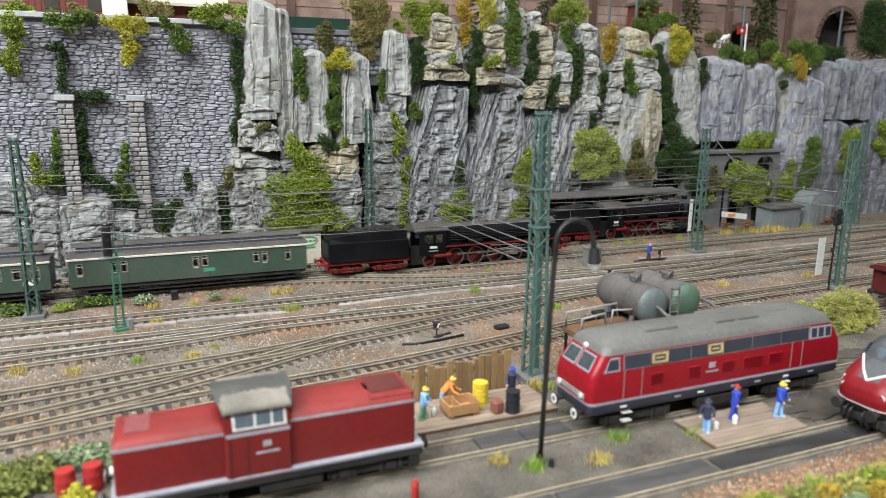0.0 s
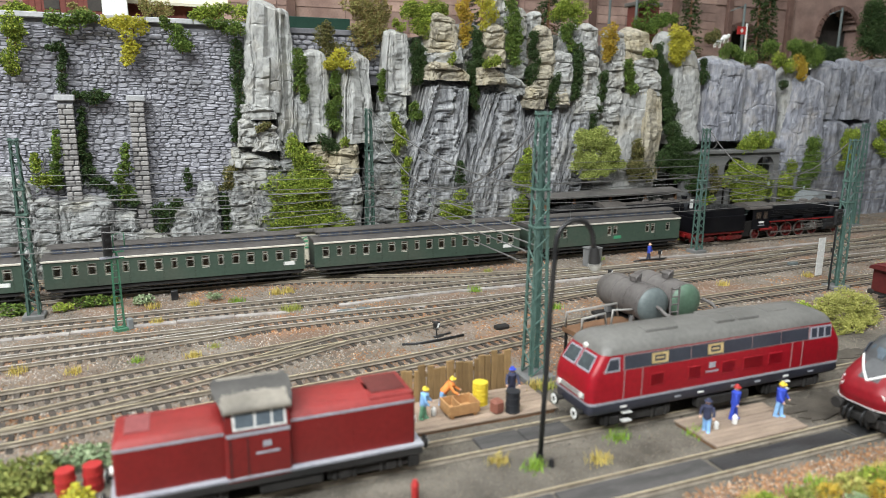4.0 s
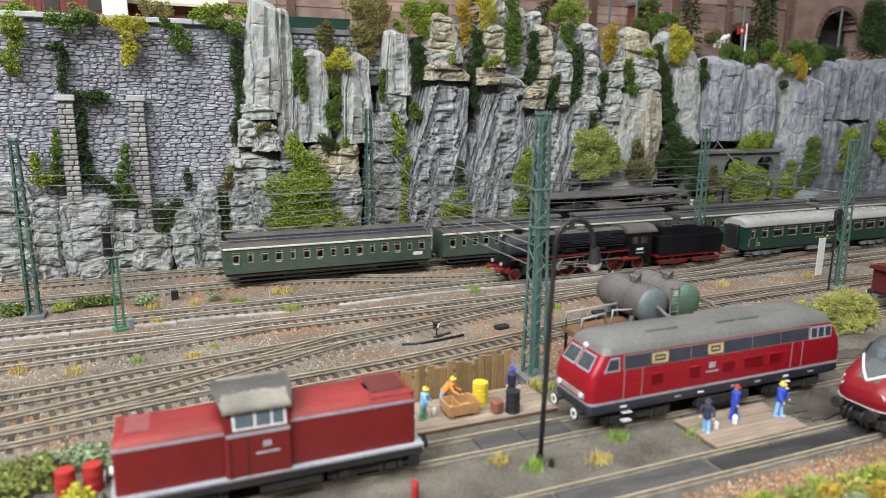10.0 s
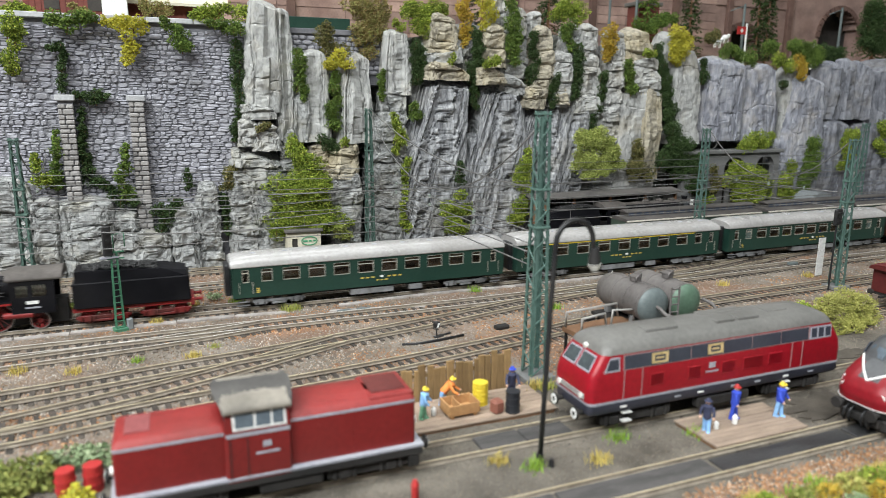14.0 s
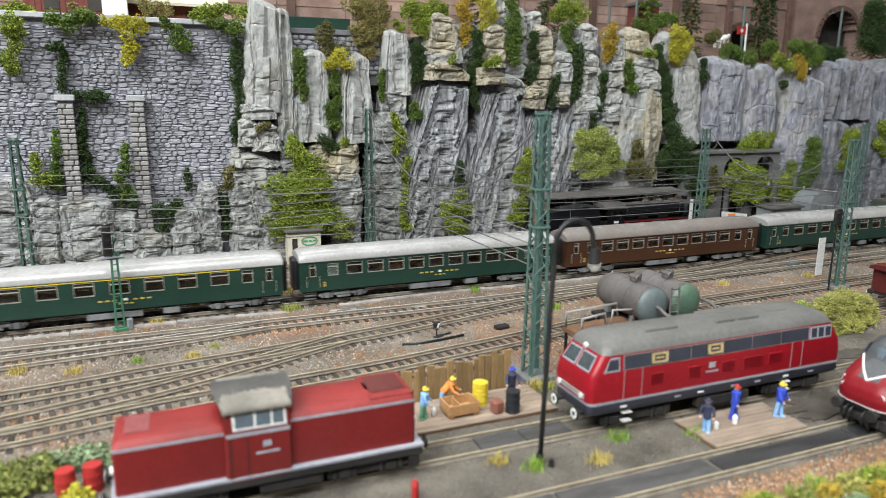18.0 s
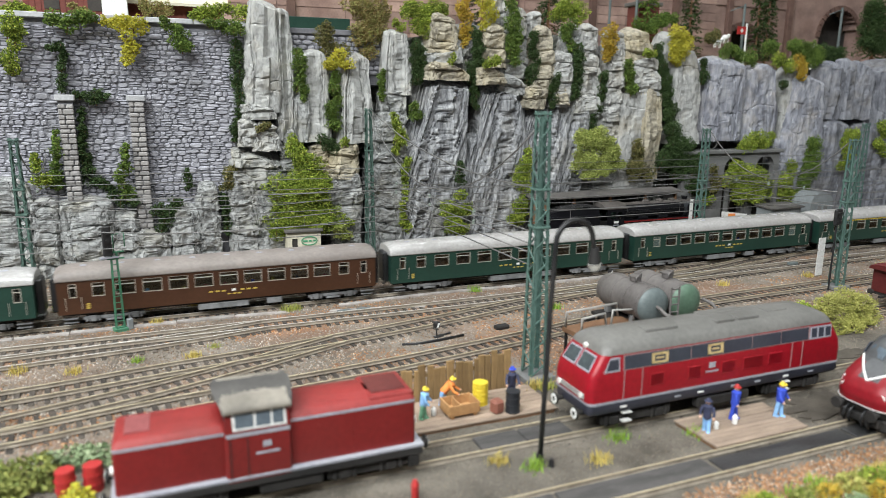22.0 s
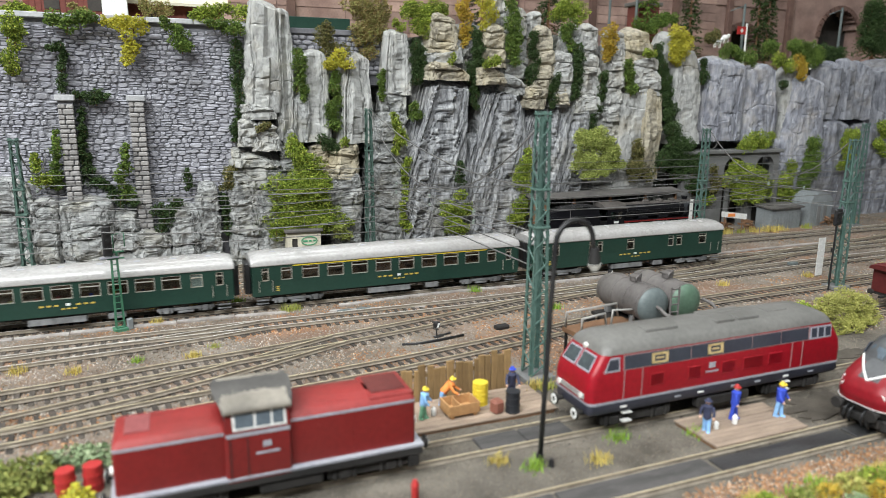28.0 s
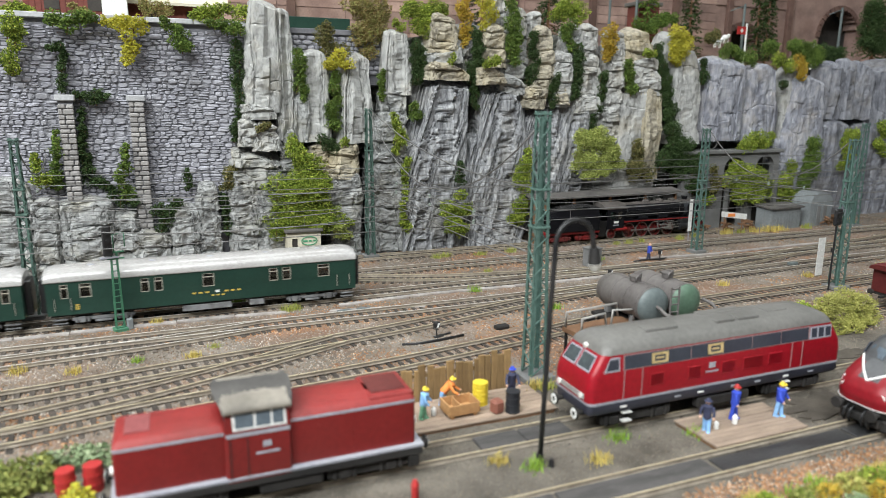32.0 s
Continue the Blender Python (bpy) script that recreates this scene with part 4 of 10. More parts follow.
rock("k", 287, 328, 226, 274, 757, "rock_tan", 132, taper=0.3, dome=0.8)
rock("k", 315, 343, 205, 263, 764, "rock_grey", 133, taper=0.2)
rock("t", 348, 422, -8, 199, 749, "rock_strand", 134, taper=0.08, lean=0.05, cuts=3, dome=0.96)
rock("t", 334, 384, -8, 136, 752, "rock_strand", 135, taper=0.1, lean=0.04)
rock("k", 345, 382, 191, 216, 746, "rock_tan", 136, dome=0.65, cuts=2)
rock("b", 376, 412, 179, 207, 748, "rock_grey", 137, dome=0.8)
rock("k", 354, 386, 211, 265, 756, "rock_tan", 138, taper=0.2, dome=0.8)
rock("k", 371, 392, 252, 297, 766, "rock_light", 139, taper=0.2)
rock("k", 383, 424, 200, 289, 764, "rock_light", 140, taper=0.25, dome=0.75)
rock("k", 423, 458, 183, 266, 757, "rock_tan", 141, taper=0.3, dome=0.75)
rock("k", 410, 446, 163, 195, 751, "rock_tan", 142, dome=0.7)
rock("k", 451, 486, 166, 237, 757, "rock_light", 143, taper=0.2, dome=0.8)
rock("k", 455, 476, 168, 194, 754, "rock_tan", 144, dome=0.6)
rock("k", 427, 447, 235, 283, 772, "rock_light", 145, taper=0.2, dome=0.7)
rock("k", 476, 513, 209, 272, 772, "rock_grey", 146, taper=0.3)
rock("t", 417, 483, 59, 174, 756, "rock_strand", 147, taper=0.08, lean=0.04, cuts=3, dome=0.95)
rock("t", 467, 520, 53, 179, 760, "rock_strand", 148, taper=0.1, lean=0.03, cuts=3)
rock("k", 485, 531, 159, 235, 758, "rock_light", 149, taper=0.2, dome=0.85)
rock("b", 510, 568, 51, 174, 760, "rock_grey", 150, taper=0.08)
rock("k", 498, 527, 230, 272, 768, "rock_light", 151, taper=0.3, dome=0.7)
rock("k", 531, 564, 148, 266, 757, "rock_light", 152, taper=0.25, dome=0.88)
rock("k", 556, 610, 210, 271, 757, "rock_tan", 153, taper=0.45, dome=0.75)
rock("k", 569, 617, 181, 232, 752, "rock_light", 154, taper=0.2, dome=0.8)
rock("m", 551, 622, 50, 197, 752, "rock_light", 155, taper=0.15, cuts=4)
rock("s", 583, 624, 69, 196, 750, "rock_tan", 156, taper=0.15, cuts=3)
# smooth bluish faces over the gallery
rock("m", 623, 665, 171, 269, 768, "rock_light", 157, taper=0.3, dome=0.8)
rock("m", 637, 692, 117, 247, 752, "rock_light", 158, taper=0.3, dome=0.75, cuts=4)
rock("m", 693, 773, 120, 238, 755, "rock_blue", 159, taper=0.12, cuts=4, dome=0.88, depth=24)
rock("m", 776, 845, 117, 234, 760, "rock_blue", 160, taper=0.42, cuts=4, dome=0.8, depth=20)
rock("m", 850, 896, 22, 228, 764, "rock_light", 161, taper=0.3, cuts=4)
rock("m", 851, 939, 23, 223, 754, "rock_blue", 162, taper=0.32, lean=0.06, cuts=4, dome=0.9, depth=26)
# The right-hand flutes take the shaded copy of the bluish rock.
rock("s", 929, 974, 149, 238, 761, "rock_slate", 163, taper=0.05, dome=0.95)
rock("s", 964, 996, 149, 242, 759, "rock_slate", 164, taper=0.05, dome=0.95)
rock("s", 994, 1035, 149, 240, 762, "rock_slate", 165, taper=0.05, dome=0.95)
rock("s", 1048, 1122, -7, 247, 764, "rock_slate", 166, taper=0.05)
rock("s", 930, 998, 10, 164, 759, "rock_slate", 167, taper=0.08)
rock("s", 992, 1089, -4, 159, 763, "rock_slate", 168, taper=0.08)
rock("s", 1105, 1232, -12, 249, 762, "rock_slate", 169, taper=0.05)


# ---------------------------------------------------------------- retaining wall with its buttresses
WALL_TOP = 246


def stone_mesh(w, h, seed, m="wall_stone"):
    """A hewn stone: uneven outline, bulging face, standing proud of the joints."""
    rng = random.Random(seed)
    bm = bmesh.new()
    n = 9
    rim, face = [], []
    for i in range(n):
        a = 2 * math.pi * i / n + rng.uniform(-0.12, 0.12)
        ca, sa = math.cos(a), math.sin(a)
        x = math.copysign(abs(ca) ** 0.6, ca) * w / 2 * rng.uniform(0.95, 1.04)
        z = math.copysign(abs(sa) ** 0.6, sa) * h / 2 * rng.uniform(0.93, 1.05)
        rim.append(bm.verts.new((x, 0.8, z)))
        face.append(bm.verts.new((x * 0.76, -1.3 + rng.uniform(-0.7, 0.5), z * 0.68)))
    for i in range(n):
        bm.faces.new((rim[i], rim[(i + 1) % n], face[(i + 1) % n], face[i]))
    c = bm.verts.new((0, -1.7 + rng.uniform(-0.4, 0.4), 0))
    for i in range(n):
        bm.faces.new((face[i], face[(i + 1) % n], c))
    return finish(bm, "stone", m)


def wall_face(u, z):
    """The wall leans back a little as it rises."""
    return 756 + 0.035 * z


bm = bmesh.new()
x0, x1 = -420, 100
vs = [bm.verts.new(p) for p in ((x0, wall_face(0, -8), -8), (x1, wall_face(0, -8), -8), (x1, wall_face(0, WALL_TOP), WALL_TOP), (x0, wall_face(0, WALL_TOP), WALL_TOP),
                                (x0, 800, -8), (x1, 800, -8), (x1, 800, WALL_TOP), (x0, 800, WALL_TOP))]
for q in ((0, 1, 2, 3), (5, 4, 7, 6), (4, 0, 3, 7), (1, 5, 6, 2), (3, 2, 6, 7), (4, 5, 1, 0)):
    bm.faces.new([vs[i] for i in q])
RETAINING = solid("wall_retaining", bm, "wall", 0, 0, 0, 0, "grey rubble stone retaining wall with ivy", "wall", "", "structure")

bm = bmesh.new()
box(bm, -420, 240, 800, 1080, 190, WALL_TOP - 1)
solid("terrace_ground", bm, "plateau", 0, 0, 0, 0, "turf terrace behind the wall", "ground", "", "structure")


def wall_stones():
    """Rubble courses that wander up and down; tall stones are split in two here and there."""
    rng = random.Random(11)
    near = [stone_mesh(8.0, 4.4, i) for i in range(16)]
    far_v, far_f, base = [], [], 0
    count = 0

    def course(k, u):
        return -4 + 4.0 * k + 0.8 * math.sin(k * 2.1) + 2.6 * noise.noise(Vector((u * 0.06, k * 0.45, 3.0)))

    for k in range(int((WALL_TOP + 1) / 4.0)):
        u = -190 + rng.uniform(0, 10)
        while u < 98:
            w = rng.choice([rng.uniform(4.0, 7.0), rng.uniform(6.0, 10.0), rng.uniform(8.5, 14.0)])
            uc = u + w / 2
            lo, hi = course(k, uc), course(k + 1, uc)
            cuts = [(lo, hi)]
            if hi - lo > 4.3 and rng.random() < 0.35:
                mid = lo + (hi - lo) * rng.uniform(0.4, 0.6)
                cuts = [(lo, mid), (mid, hi)]
            for za, zb in cuts:
                zc, row, dv = (za + zb) / 2, zb - za, rng.uniform(-0.8, 0.8)
                wf, tip = wall_face(uc, zc) + dv, rng.uniform(-0.06, 0.06)
                if 78 < zc < 236 and -24 < uc < 84 and count < 300:
                    ob = piece("stone", rng.choice(near), RETAINING, uc, wf, zc)
                    ob.rotation_euler = (0, tip, 0)
                    ob.scale = (w / 8.0 * 1.03, 1, row / 4.4 * 1.08)
                    count += 1
                elif zc > 36:
                    n = 8
                    pts, fac = [], []
                    for i in range(n):
                        a = 2 * math.pi * (i + 0.5) / n + rng.uniform(-0.12, 0.12)
                        ca, sa = math.cos(a), math.sin(a)
                        x = math.copysign(abs(ca) ** 0.6, ca) * w / 2 * rng.uniform(0.92, 1.1)
                        zz = math.copysign(abs(sa) ** 0.6, sa) * row / 2 * rng.uniform(0.9, 1.22)
                        pts.append((uc + x, wf + 0.8, zc + zz + x * tip))
                        fac.append((uc + x * 0.76, wf - 1.3 + rng.uniform(-0.7, 0.5), zc + zz * 0.68 + x * tip))
                    far_v += pts + fac + [(uc, wf - 1.5 + rng.uniform(-0.4, 0.4), zc)]
                    for i in range(n):
                        j = (i + 1) % n
                        far_f.append((base + i, base + j, base + n + j))
                        far_f.append((base + i, base + n + j, base + n + i))
                        far_f.append((base + n + i, base + n + j, base + 2 * n))
                    base += 2 * n + 1
            u += w + 0.1
    ob = new("small_stones", raw("small_stones", far_v, far_f, "wall_stone_far"))
    ob.parent = RETAINING
    tagged(ob, "", "", "", "stuff")


def wall_caps():
    rng = random.Random(5)
    u = -420
    while u < 66:
        w = rng.uniform(30, 46)
        bm = bmesh.new()
        box(bm, 0, w - 0.6, -3, 26, 0, 5.2, 0.6)
        part("capping_stone", bm, "cap", RETAINING, at=mm(u, wall_face(0, WALL_TOP) - 2, WALL_TOP + 0.2))
        u += w


def buttress(u, w, z0, z1):
    t = thing("buttress", u, 752, z0, 0, "pale squared-stone buttress against the retaining wall", "buttress", "wall buttresses")
    bm = bmesh.new()
    h = z1 - z0
    box(bm, -w / 2 + 0.6, w / 2 - 0.6, -1.5, 12, 0, h)
    part("core", bm, "wall", t)
    bm = bmesh.new()
    box(bm, -w / 2 - 1.5, w / 2 + 1.5, -4.5, 10, h, h + 6, 0.8)
    part("coping", bm, "cap", t)
    rng = random.Random(int(u))
    z = 0.0
    while z < h - 3:
        row = min(rng.uniform(4.2, 5.8), h - z)
        x = -w / 2
        first = rng.uniform(0.3, 0.7)
        for a, b in ((-w / 2, -w / 2 + w * first), (-w / 2 + w * first, w / 2)):
            bm = bmesh.new()
            box(bm, a + 0.25, b - 0.25, -3.2 - rng.uniform(0, 0.7), 0.2, z + 0.25, z + row - 0.25, 0.9)
            part("stone", bm, "pillar_stone", t)
        z += row


buttress(-87, 14, 74, 170)
buttress(-25, 14.5, 38, 170)
wall_caps()

# low wall that goes on behind the rocks
bm = bmesh.new()
box(bm, 128, 238, 786, 800, 190, 244)
box(bm, 126, 240, 783, 802, 244, 250, 0.6)
PARAPET = solid("parapet_wall", bm, "wall", 0, 0, 0, 0, "grey stone parapet wall above the rocks", "wall", "", "structure")
rng = random.Random(21)
hewn = [stone_mesh(8.0, 4.4, 40 + i) for i in range(8)]
for k in range(8):
    u = 128 + rng.uniform(0, 4)
    while u < 232:
        w = rng.uniform(5, 13)
        piece("stone", rng.choice(hewn), PARAPET, u + w / 2, 785.6, 204 + 5.2 * k + rng.uniform(-0.4, 0.4), 0, (w / 8.0, 1, 5.4 / 4.4))
        u += w + 0.2


# ---------------------------------------------------------------- gallery in the cliff
def gallery():
    t = thing("rock_gallery", 662, 747, 0, 0, "grey concrete gallery with two arched openings under the cliff", "gallery")
    edge = [(-4, -6), (69, -6)]
    for a, b, spring in ((69, 107, 80), (128, 163, 82)):
        c, r = (a + b) / 2, (b - a) / 2
        edge += [(c - r * math.cos(math.pi * k / 16), spring + 0.95 * r * math.sin(math.pi * k / 16)) for k in range(17)] + [(b, -6)]
        if a == 69:
            edge.append((128, -6))
    edge += [(172, -6), (172, 103), (-4, 103)]
    bm = bmesh.new()
    front = [bm.verts.new((x, 0, z)) for x, z in edge]
    back = [bm.verts.new((x, 9, z)) for x, z in edge]
    bm.faces.new(front[::-1])
    bm.faces.new(back)
    for i in range(len(edge)):
        j = (i + 1) % len(edge)
        bm.faces.new((front[i], front[j], back[j], back[i]))
    part("front", bm, "concrete", t)
    bm = bmesh.new()
    box(bm, -8, 176, -4, 24, 103, 108, 0.8)
    part("roof_slab", bm, "concrete", t)
    for a in (76, 116, 168):
        bm = bmesh.new()
        box(bm, a - 4, a + 4, -2.6, -0.02, -6, 76, 0.5)
        part("pilaster", bm, "concrete", t)
    bm = bmesh.new()
    box(bm, -4, 172, 30, 34, -6, 103)
    part("back_wall", bm, "arch_dark", t)


gallery()


# ---------------------------------------------------------------- upper right: brown viaduct wall with arches
def viaduct():
    t = thing("viaduct_wall", 660, 1040, 200, 0, "brown timber-clad viaduct wall with dark arches", "viaduct")
    arches = [(333, 408, 20, 77), (569, 680, 40, 102)]
    bm = bmesh.new()
    xs = [-900, 333, 408, 569, 680, 1100]
    box(bm, xs[0], xs[1], 0, 30, -10, 330)
    box(bm, xs[2], xs[3], 0, 30, -10, 330)
    box(bm, xs[4], xs[5], 0, 30, -10, 330)
    for a, b, z0, spring in arches:
        c, r = (a + b) / 2, (b - a) / 2
        for k in range(14):
            x0, x1 = a + (b - a) * k / 14, a + (b - a) * (k + 1) / 14
            xm = (x0 + x1) / 2
            z = spring + math.sqrt(max(r * r - (xm - c) ** 2, 0))
            box(bm, x0, x1, 0, 30, z, 330)
    part("wall", bm, "brick_red", t)
    for a, b, z0, spring in arches:
        bm = bmesh.new()
        c, r = (a + b) / 2, (b - a) / 2
        n = 16
        for k in range(n):
            a0, a1 = math.pi * k / n, math.pi * (k + 1) / n - 0.03
            ring = []
            for ang, rr in ((a0, r), (a1, r), (a1, r + 9), (a0, r + 9)):
                ring.append((c + math.cos(ang) * rr, spring + math.sin(ang) * rr))
            loft(bm, [[(x, -3, z) for x, z in ring], [(x, 4, z) for x, z in ring]], smooth=False)
        part("arch_ring", bm, "viaduct_post", t)
        bm = bmesh.new()
        box(bm, a - 2, b + 2, 44, 50, -10, 330)
        box(bm, a - 8, a - 2, 30, 50, -10, 330)
        box(bm, b + 2, b + 8, 30, 50, -10, 330)
        part("tunnel_back", bm, "arch_dark", t)
    rng = random.Random(9)
    for z in range(0, 330, 15):
        for x in range(-900, 1100, 100):
            xa, xb = x, x + 100
            if any(a - 12 < xb and xa < b + 12 and z - 16 < s + (b - a) / 2 + 9 for a, b, _, s in arches):
                continue
            bm = bmesh.new()
            box(bm, xa + 0.4, xb - 0.4, -2.0 - rng.uniform(0, 0.8), -0.05, z + 0.4, z + 14.4)
            part("board", bm, "brick_red", t)
    for x in (-700, -480, -260, -120, 30, 125, 205, 330, 480, 800):
        bm = bmesh.new()
        box(bm, x - 6, x + 6, -9, -1.0, -10, 330, 0.8)
        part("post", bm, "viaduct_post", t)


viaduct()


# ---------------------------------------------------------------- foliage
def leaf_cloud(name, blobs, m, leaf=2.6, density=1.0, seed=0, label="", category="bush", parts=None, stems=True):
    """A plant: woody stems and a crown of many small leaves in uneven clumps. blobs: centre and three radii each."""
    rng = np.random.default_rng(seed + 100)
    c0 = blobs[0]
    base = min(b[2] - b[5] for b in blobs)
    t = thing(name, c0[0], c0[1], base, 0, label, category, "plants")
    cs, ns = [], []
    for u, v, z, a, b, c in blobs:
        area = (a * b + b * c + a * c) * 4
        n = int(min(max(area / (leaf * leaf) * 1.9 * density, 80), 5200))
        d = rng.normal(size=(n, 3))
        d /= np.linalg.norm(d, axis=1)[:, None]
        r = rng.uniform(0.45, 1.0, (n, 1)) ** 0.5
        lump = 0.95 + 0.3 * np.sin(d[:, :1] * 5 + u) * np.cos(d[:, 2:] * 6 + z)
        p = d * r * lump * np.array([a, b, c]) + np.array([u, v, z])
        cs.append(p)
    p = np.vstack(cs) - np.array([c0[0], c0[1], base])
    s = rng.uniform(0.55, 1.15, (len(p), 1)) * leaf * np.array([[0.72, 0.8, 0.72]])
    vv, ff = scatter(p, any_turns(rng, len(p), 0.75), s, LEAF_V, LEAF_F)
    ob = new("crown", raw("crown", vv, ff, m))
    ob.parent = t
    if stems:
        bm = bmesh.new()
        for u, v, z, a, b, c in blobs:
            foot = (u - c0[0] + 0.3 * a * math.sin(u), v - c0[1] + 0.5 * b, max(z - c - base, 0))
            top = (u - c0[0], v - c0[1], z - base + 0.4 * c)
            rod(bm, foot, top, max(0.06 * a, 0.5), 5, 0.3)
        part("stem", bm, "wood_brown", t)
    return t


def creeper(name, v, clumps, m, seed, label):
    """Ivy on a face or a bush at its foot: ragged clumps of leaves, each given by its middle and half its width."""
    rng = random.Random(seed)
    blobs = []
    for u, z, w in clumps:
        for _ in range(3):
            r = w * rng.uniform(0.5, 0.85)
            blobs.append((u + rng.uniform(-0.5, 0.5) * w, v + rng.uniform(-2, 3), z + rng.uniform(-0.5, 0.5) * w, r, min(max(0.7 * r, 4), 11), r * rng.uniform(0.7, 1.1)))
    return leaf_cloud(name, blobs, m, 1.45, 0.8, seed, label, name)


# plants of the wall and the cliff
creeper("bush", 750, [(-125, 237, 13), (-126, 227, 12), (-126, 217, 11), (-127, 207, 10), (-127, 197, 8)], "leaf_fresh", 0, "yellow-green bush of small leaves")
creeper("ivy", 751, [(-92, 247, 8), (-87, 245, 10), (-81, 242, 11), (-69, 244, 11), (-62, 247, 8), (-56, 249, 6)], "leaf_green", 1, "green creeper on the grey rock face")
creeper("ivy", 754, [(-96, 220, 4), (-92, 219, 5), (-88, 218, 6), (-87, 212, 6), (-87, 206, 5), (-87, 200, 5), (-87, 193, 5), (-88, 188, 5), (-90, 182, 5)], "leaf_dark", 2, "dark ivy climbing the grey stone")
creeper("ivy", 754, [(-78, 176, 6), (-72, 175, 7), (-65, 174, 8), (-61, 174, 7), (-57, 174, 5), (-52, 174, 4)], "leaf_dark", 3, "dark ivy climbing the grey stone")
creeper("ivy", 754, [(-75, 162, 4), (-75, 157, 4), (-75, 152, 4), (-75, 147, 5), (-75, 143, 5), (-76, 137, 5), (-76, 131, 6), (-76, 125, 6), (-76, 120, 6), (-75, 114, 7), (-75, 109, 7), (-73, 100, 8), (-70, 91, 9), (-64, 89, 8), (-57, 87, 7)], "leaf_dark", 4, "dark ivy climbing the grey stone")
creeper("ivy", 749, [(-97, 140, 3), (-98, 136, 4), (-98, 132, 4), (-99, 128, 4), (-99, 124, 5), (-100, 118, 6), (-101, 112, 6), (-102, 105, 7), (-103, 98, 7), (-104, 90, 8)], "leaf_green", 5, "green creeper on the grey rock face")
creeper("bush", 747, [(-118, 120, 4), (-117, 115, 5), (-117, 111, 6), (-117, 106, 7), (-115, 99, 8), (-113, 92, 9)], "leaf_fresh", 6, "yellow-green bush of small leaves")
creeper("ivy", 749, [(-45, 246, 6), (-38, 245, 8), (-32, 244, 10), (-25, 242, 11), (-18, 240, 12), (-23, 228, 13), (-27, 215, 10), (-29, 210, 7), (-30, 205, 4)], "leaf_yellow", 7, "bright yellow creeper on grey stone")
creeper("ivy", 750, [(5, 248, 5), (10, 244, 8), (15, 241, 10), (19, 235, 10), (23, 228, 10), (26, 225, 8), (29, 221, 6)], "leaf_green", 8, "green creeper on the grey rock face")
creeper("ivy", 752, [(49, 247, 7), (57, 246, 9), (65, 246, 11), (71, 244, 9), (78, 243, 7)], "leaf_green", 9, "green creeper on the grey rock face")
creeper("bush", 762, [(36, 256, 9), (43, 257, 9), (51, 258, 9), (60, 261, 9), (69, 263, 10), (82, 261, 12)], "leaf_fresh", 10, "yellow-green bush of small leaves")
creeper("ivy", 754, [(75, 228, 7), (74, 222, 7), (74, 216, 8), (73, 210, 8), (73, 204, 8), (73, 197, 8), (73, 191, 7), (74, 184, 7), (74, 177, 7), (75, 171, 7), (73, 164, 7), (72, 157, 6), (71, 150, 6), (69, 144, 6), (68, 138, 5), (67, 132, 5)], "leaf_dark", 11, "dark ivy climbing the grey stone")
creeper("ivy", 746, [(-37, 127, 4), (-38, 123, 5), (-39, 118, 5), (-39, 114, 6), (-40, 110, 7), (-41, 101, 8), (-42, 93, 9), (-41, 86, 8), (-40, 78, 8)], "leaf_green", 12, "green creeper on the grey rock face")
creeper("ivy", 746, [(-51, 78, 8), (-43, 74, 8), (-35, 70, 7)], "leaf_dark", 13, "dark ivy climbing the grey stone")
creeper("ivy", 748, [(17, 100, 4), (18, 95, 5), (18, 90, 6), (19, 84, 6)], "leaf_dark", 14, "dark ivy climbing the grey stone")
creeper("ivy", 744, [(-12, 64, 7), (-8, 58, 8), (-4, 51, 8), (-1, 57, 8), (2, 63, 7), (5, 69, 6), (1, 63, 7), (-3, 57, 7), (-7, 51, 7), (-11, 45, 8)], "leaf_dark", 15, "dark ivy climbing the grey stone")
creeper("bush", 743, [(64, 102, 8), (61, 96, 9), (58, 90, 10), (53, 83, 7)], "leaf_brown", 16, "dark brown-green bush on the rocks")
creeper("ivy", 746, [(52, 74, 6), (52, 69, 6), (52, 64, 6), (53, 59, 5), (53, 53, 5), (53, 47, 5), (54, 41, 6), (54, 35, 6)], "leaf_dark", 17, "dark ivy climbing the grey stone")
creeper("bush", 742, [(-65, 48, 3), (-65, 44, 3), (-65, 39, 4), (-64, 35, 4), (-64, 31, 4)], "leaf_dark", 18, "dark ivy climbing the grey stone")
creeper("bush", 740, [(93, 145, 7), (96, 146, 5), (100, 146, 4)], "leaf_brown", 19, "dark brown-green bush on the rocks")
creeper("bush", 743, [(124, 131, 7), (128, 123, 11), (131, 116, 16), (143, 100, 19), (151, 86, 16)], "leaf_fresh", 20, "yellow-green bush of small leaves")
creeper("bush", 738, [(129, 78, 30), (114, 68, 27), (131, 70, 25), (148, 71, 23), (138, 55, 33), (118, 48, 29), (136, 49, 24), (154, 49, 20), (143, 46, 18), (132, 43, 16), (121, 41, 14), (110, 38, 13)], "leaf_fresh", 21, "yellow-green bush of small leaves")
creeper("ivy", 756, [(138, 219, 7), (138, 213, 8), (138, 207, 9), (138, 201, 9), (139, 192, 9), (140, 184, 9), (141, 180, 7), (142, 176, 5)], "leaf_green", 22, "green creeper on the grey rock face")
creeper("ivy", 757, [(176, 203, 7), (176, 195, 8), (177, 188, 8), (177, 180, 8), (176, 171, 9), (174, 162, 10), (173, 153, 10), (172, 143, 11)], "leaf_green", 23, "green creeper on the grey rock face")
creeper("ivy", 752, [(178, 216, 11), (188, 209, 10), (181, 209, 8), (174, 210, 7), (168, 211, 6)], "leaf_yellow", 24, "bright yellow creeper on grey stone")
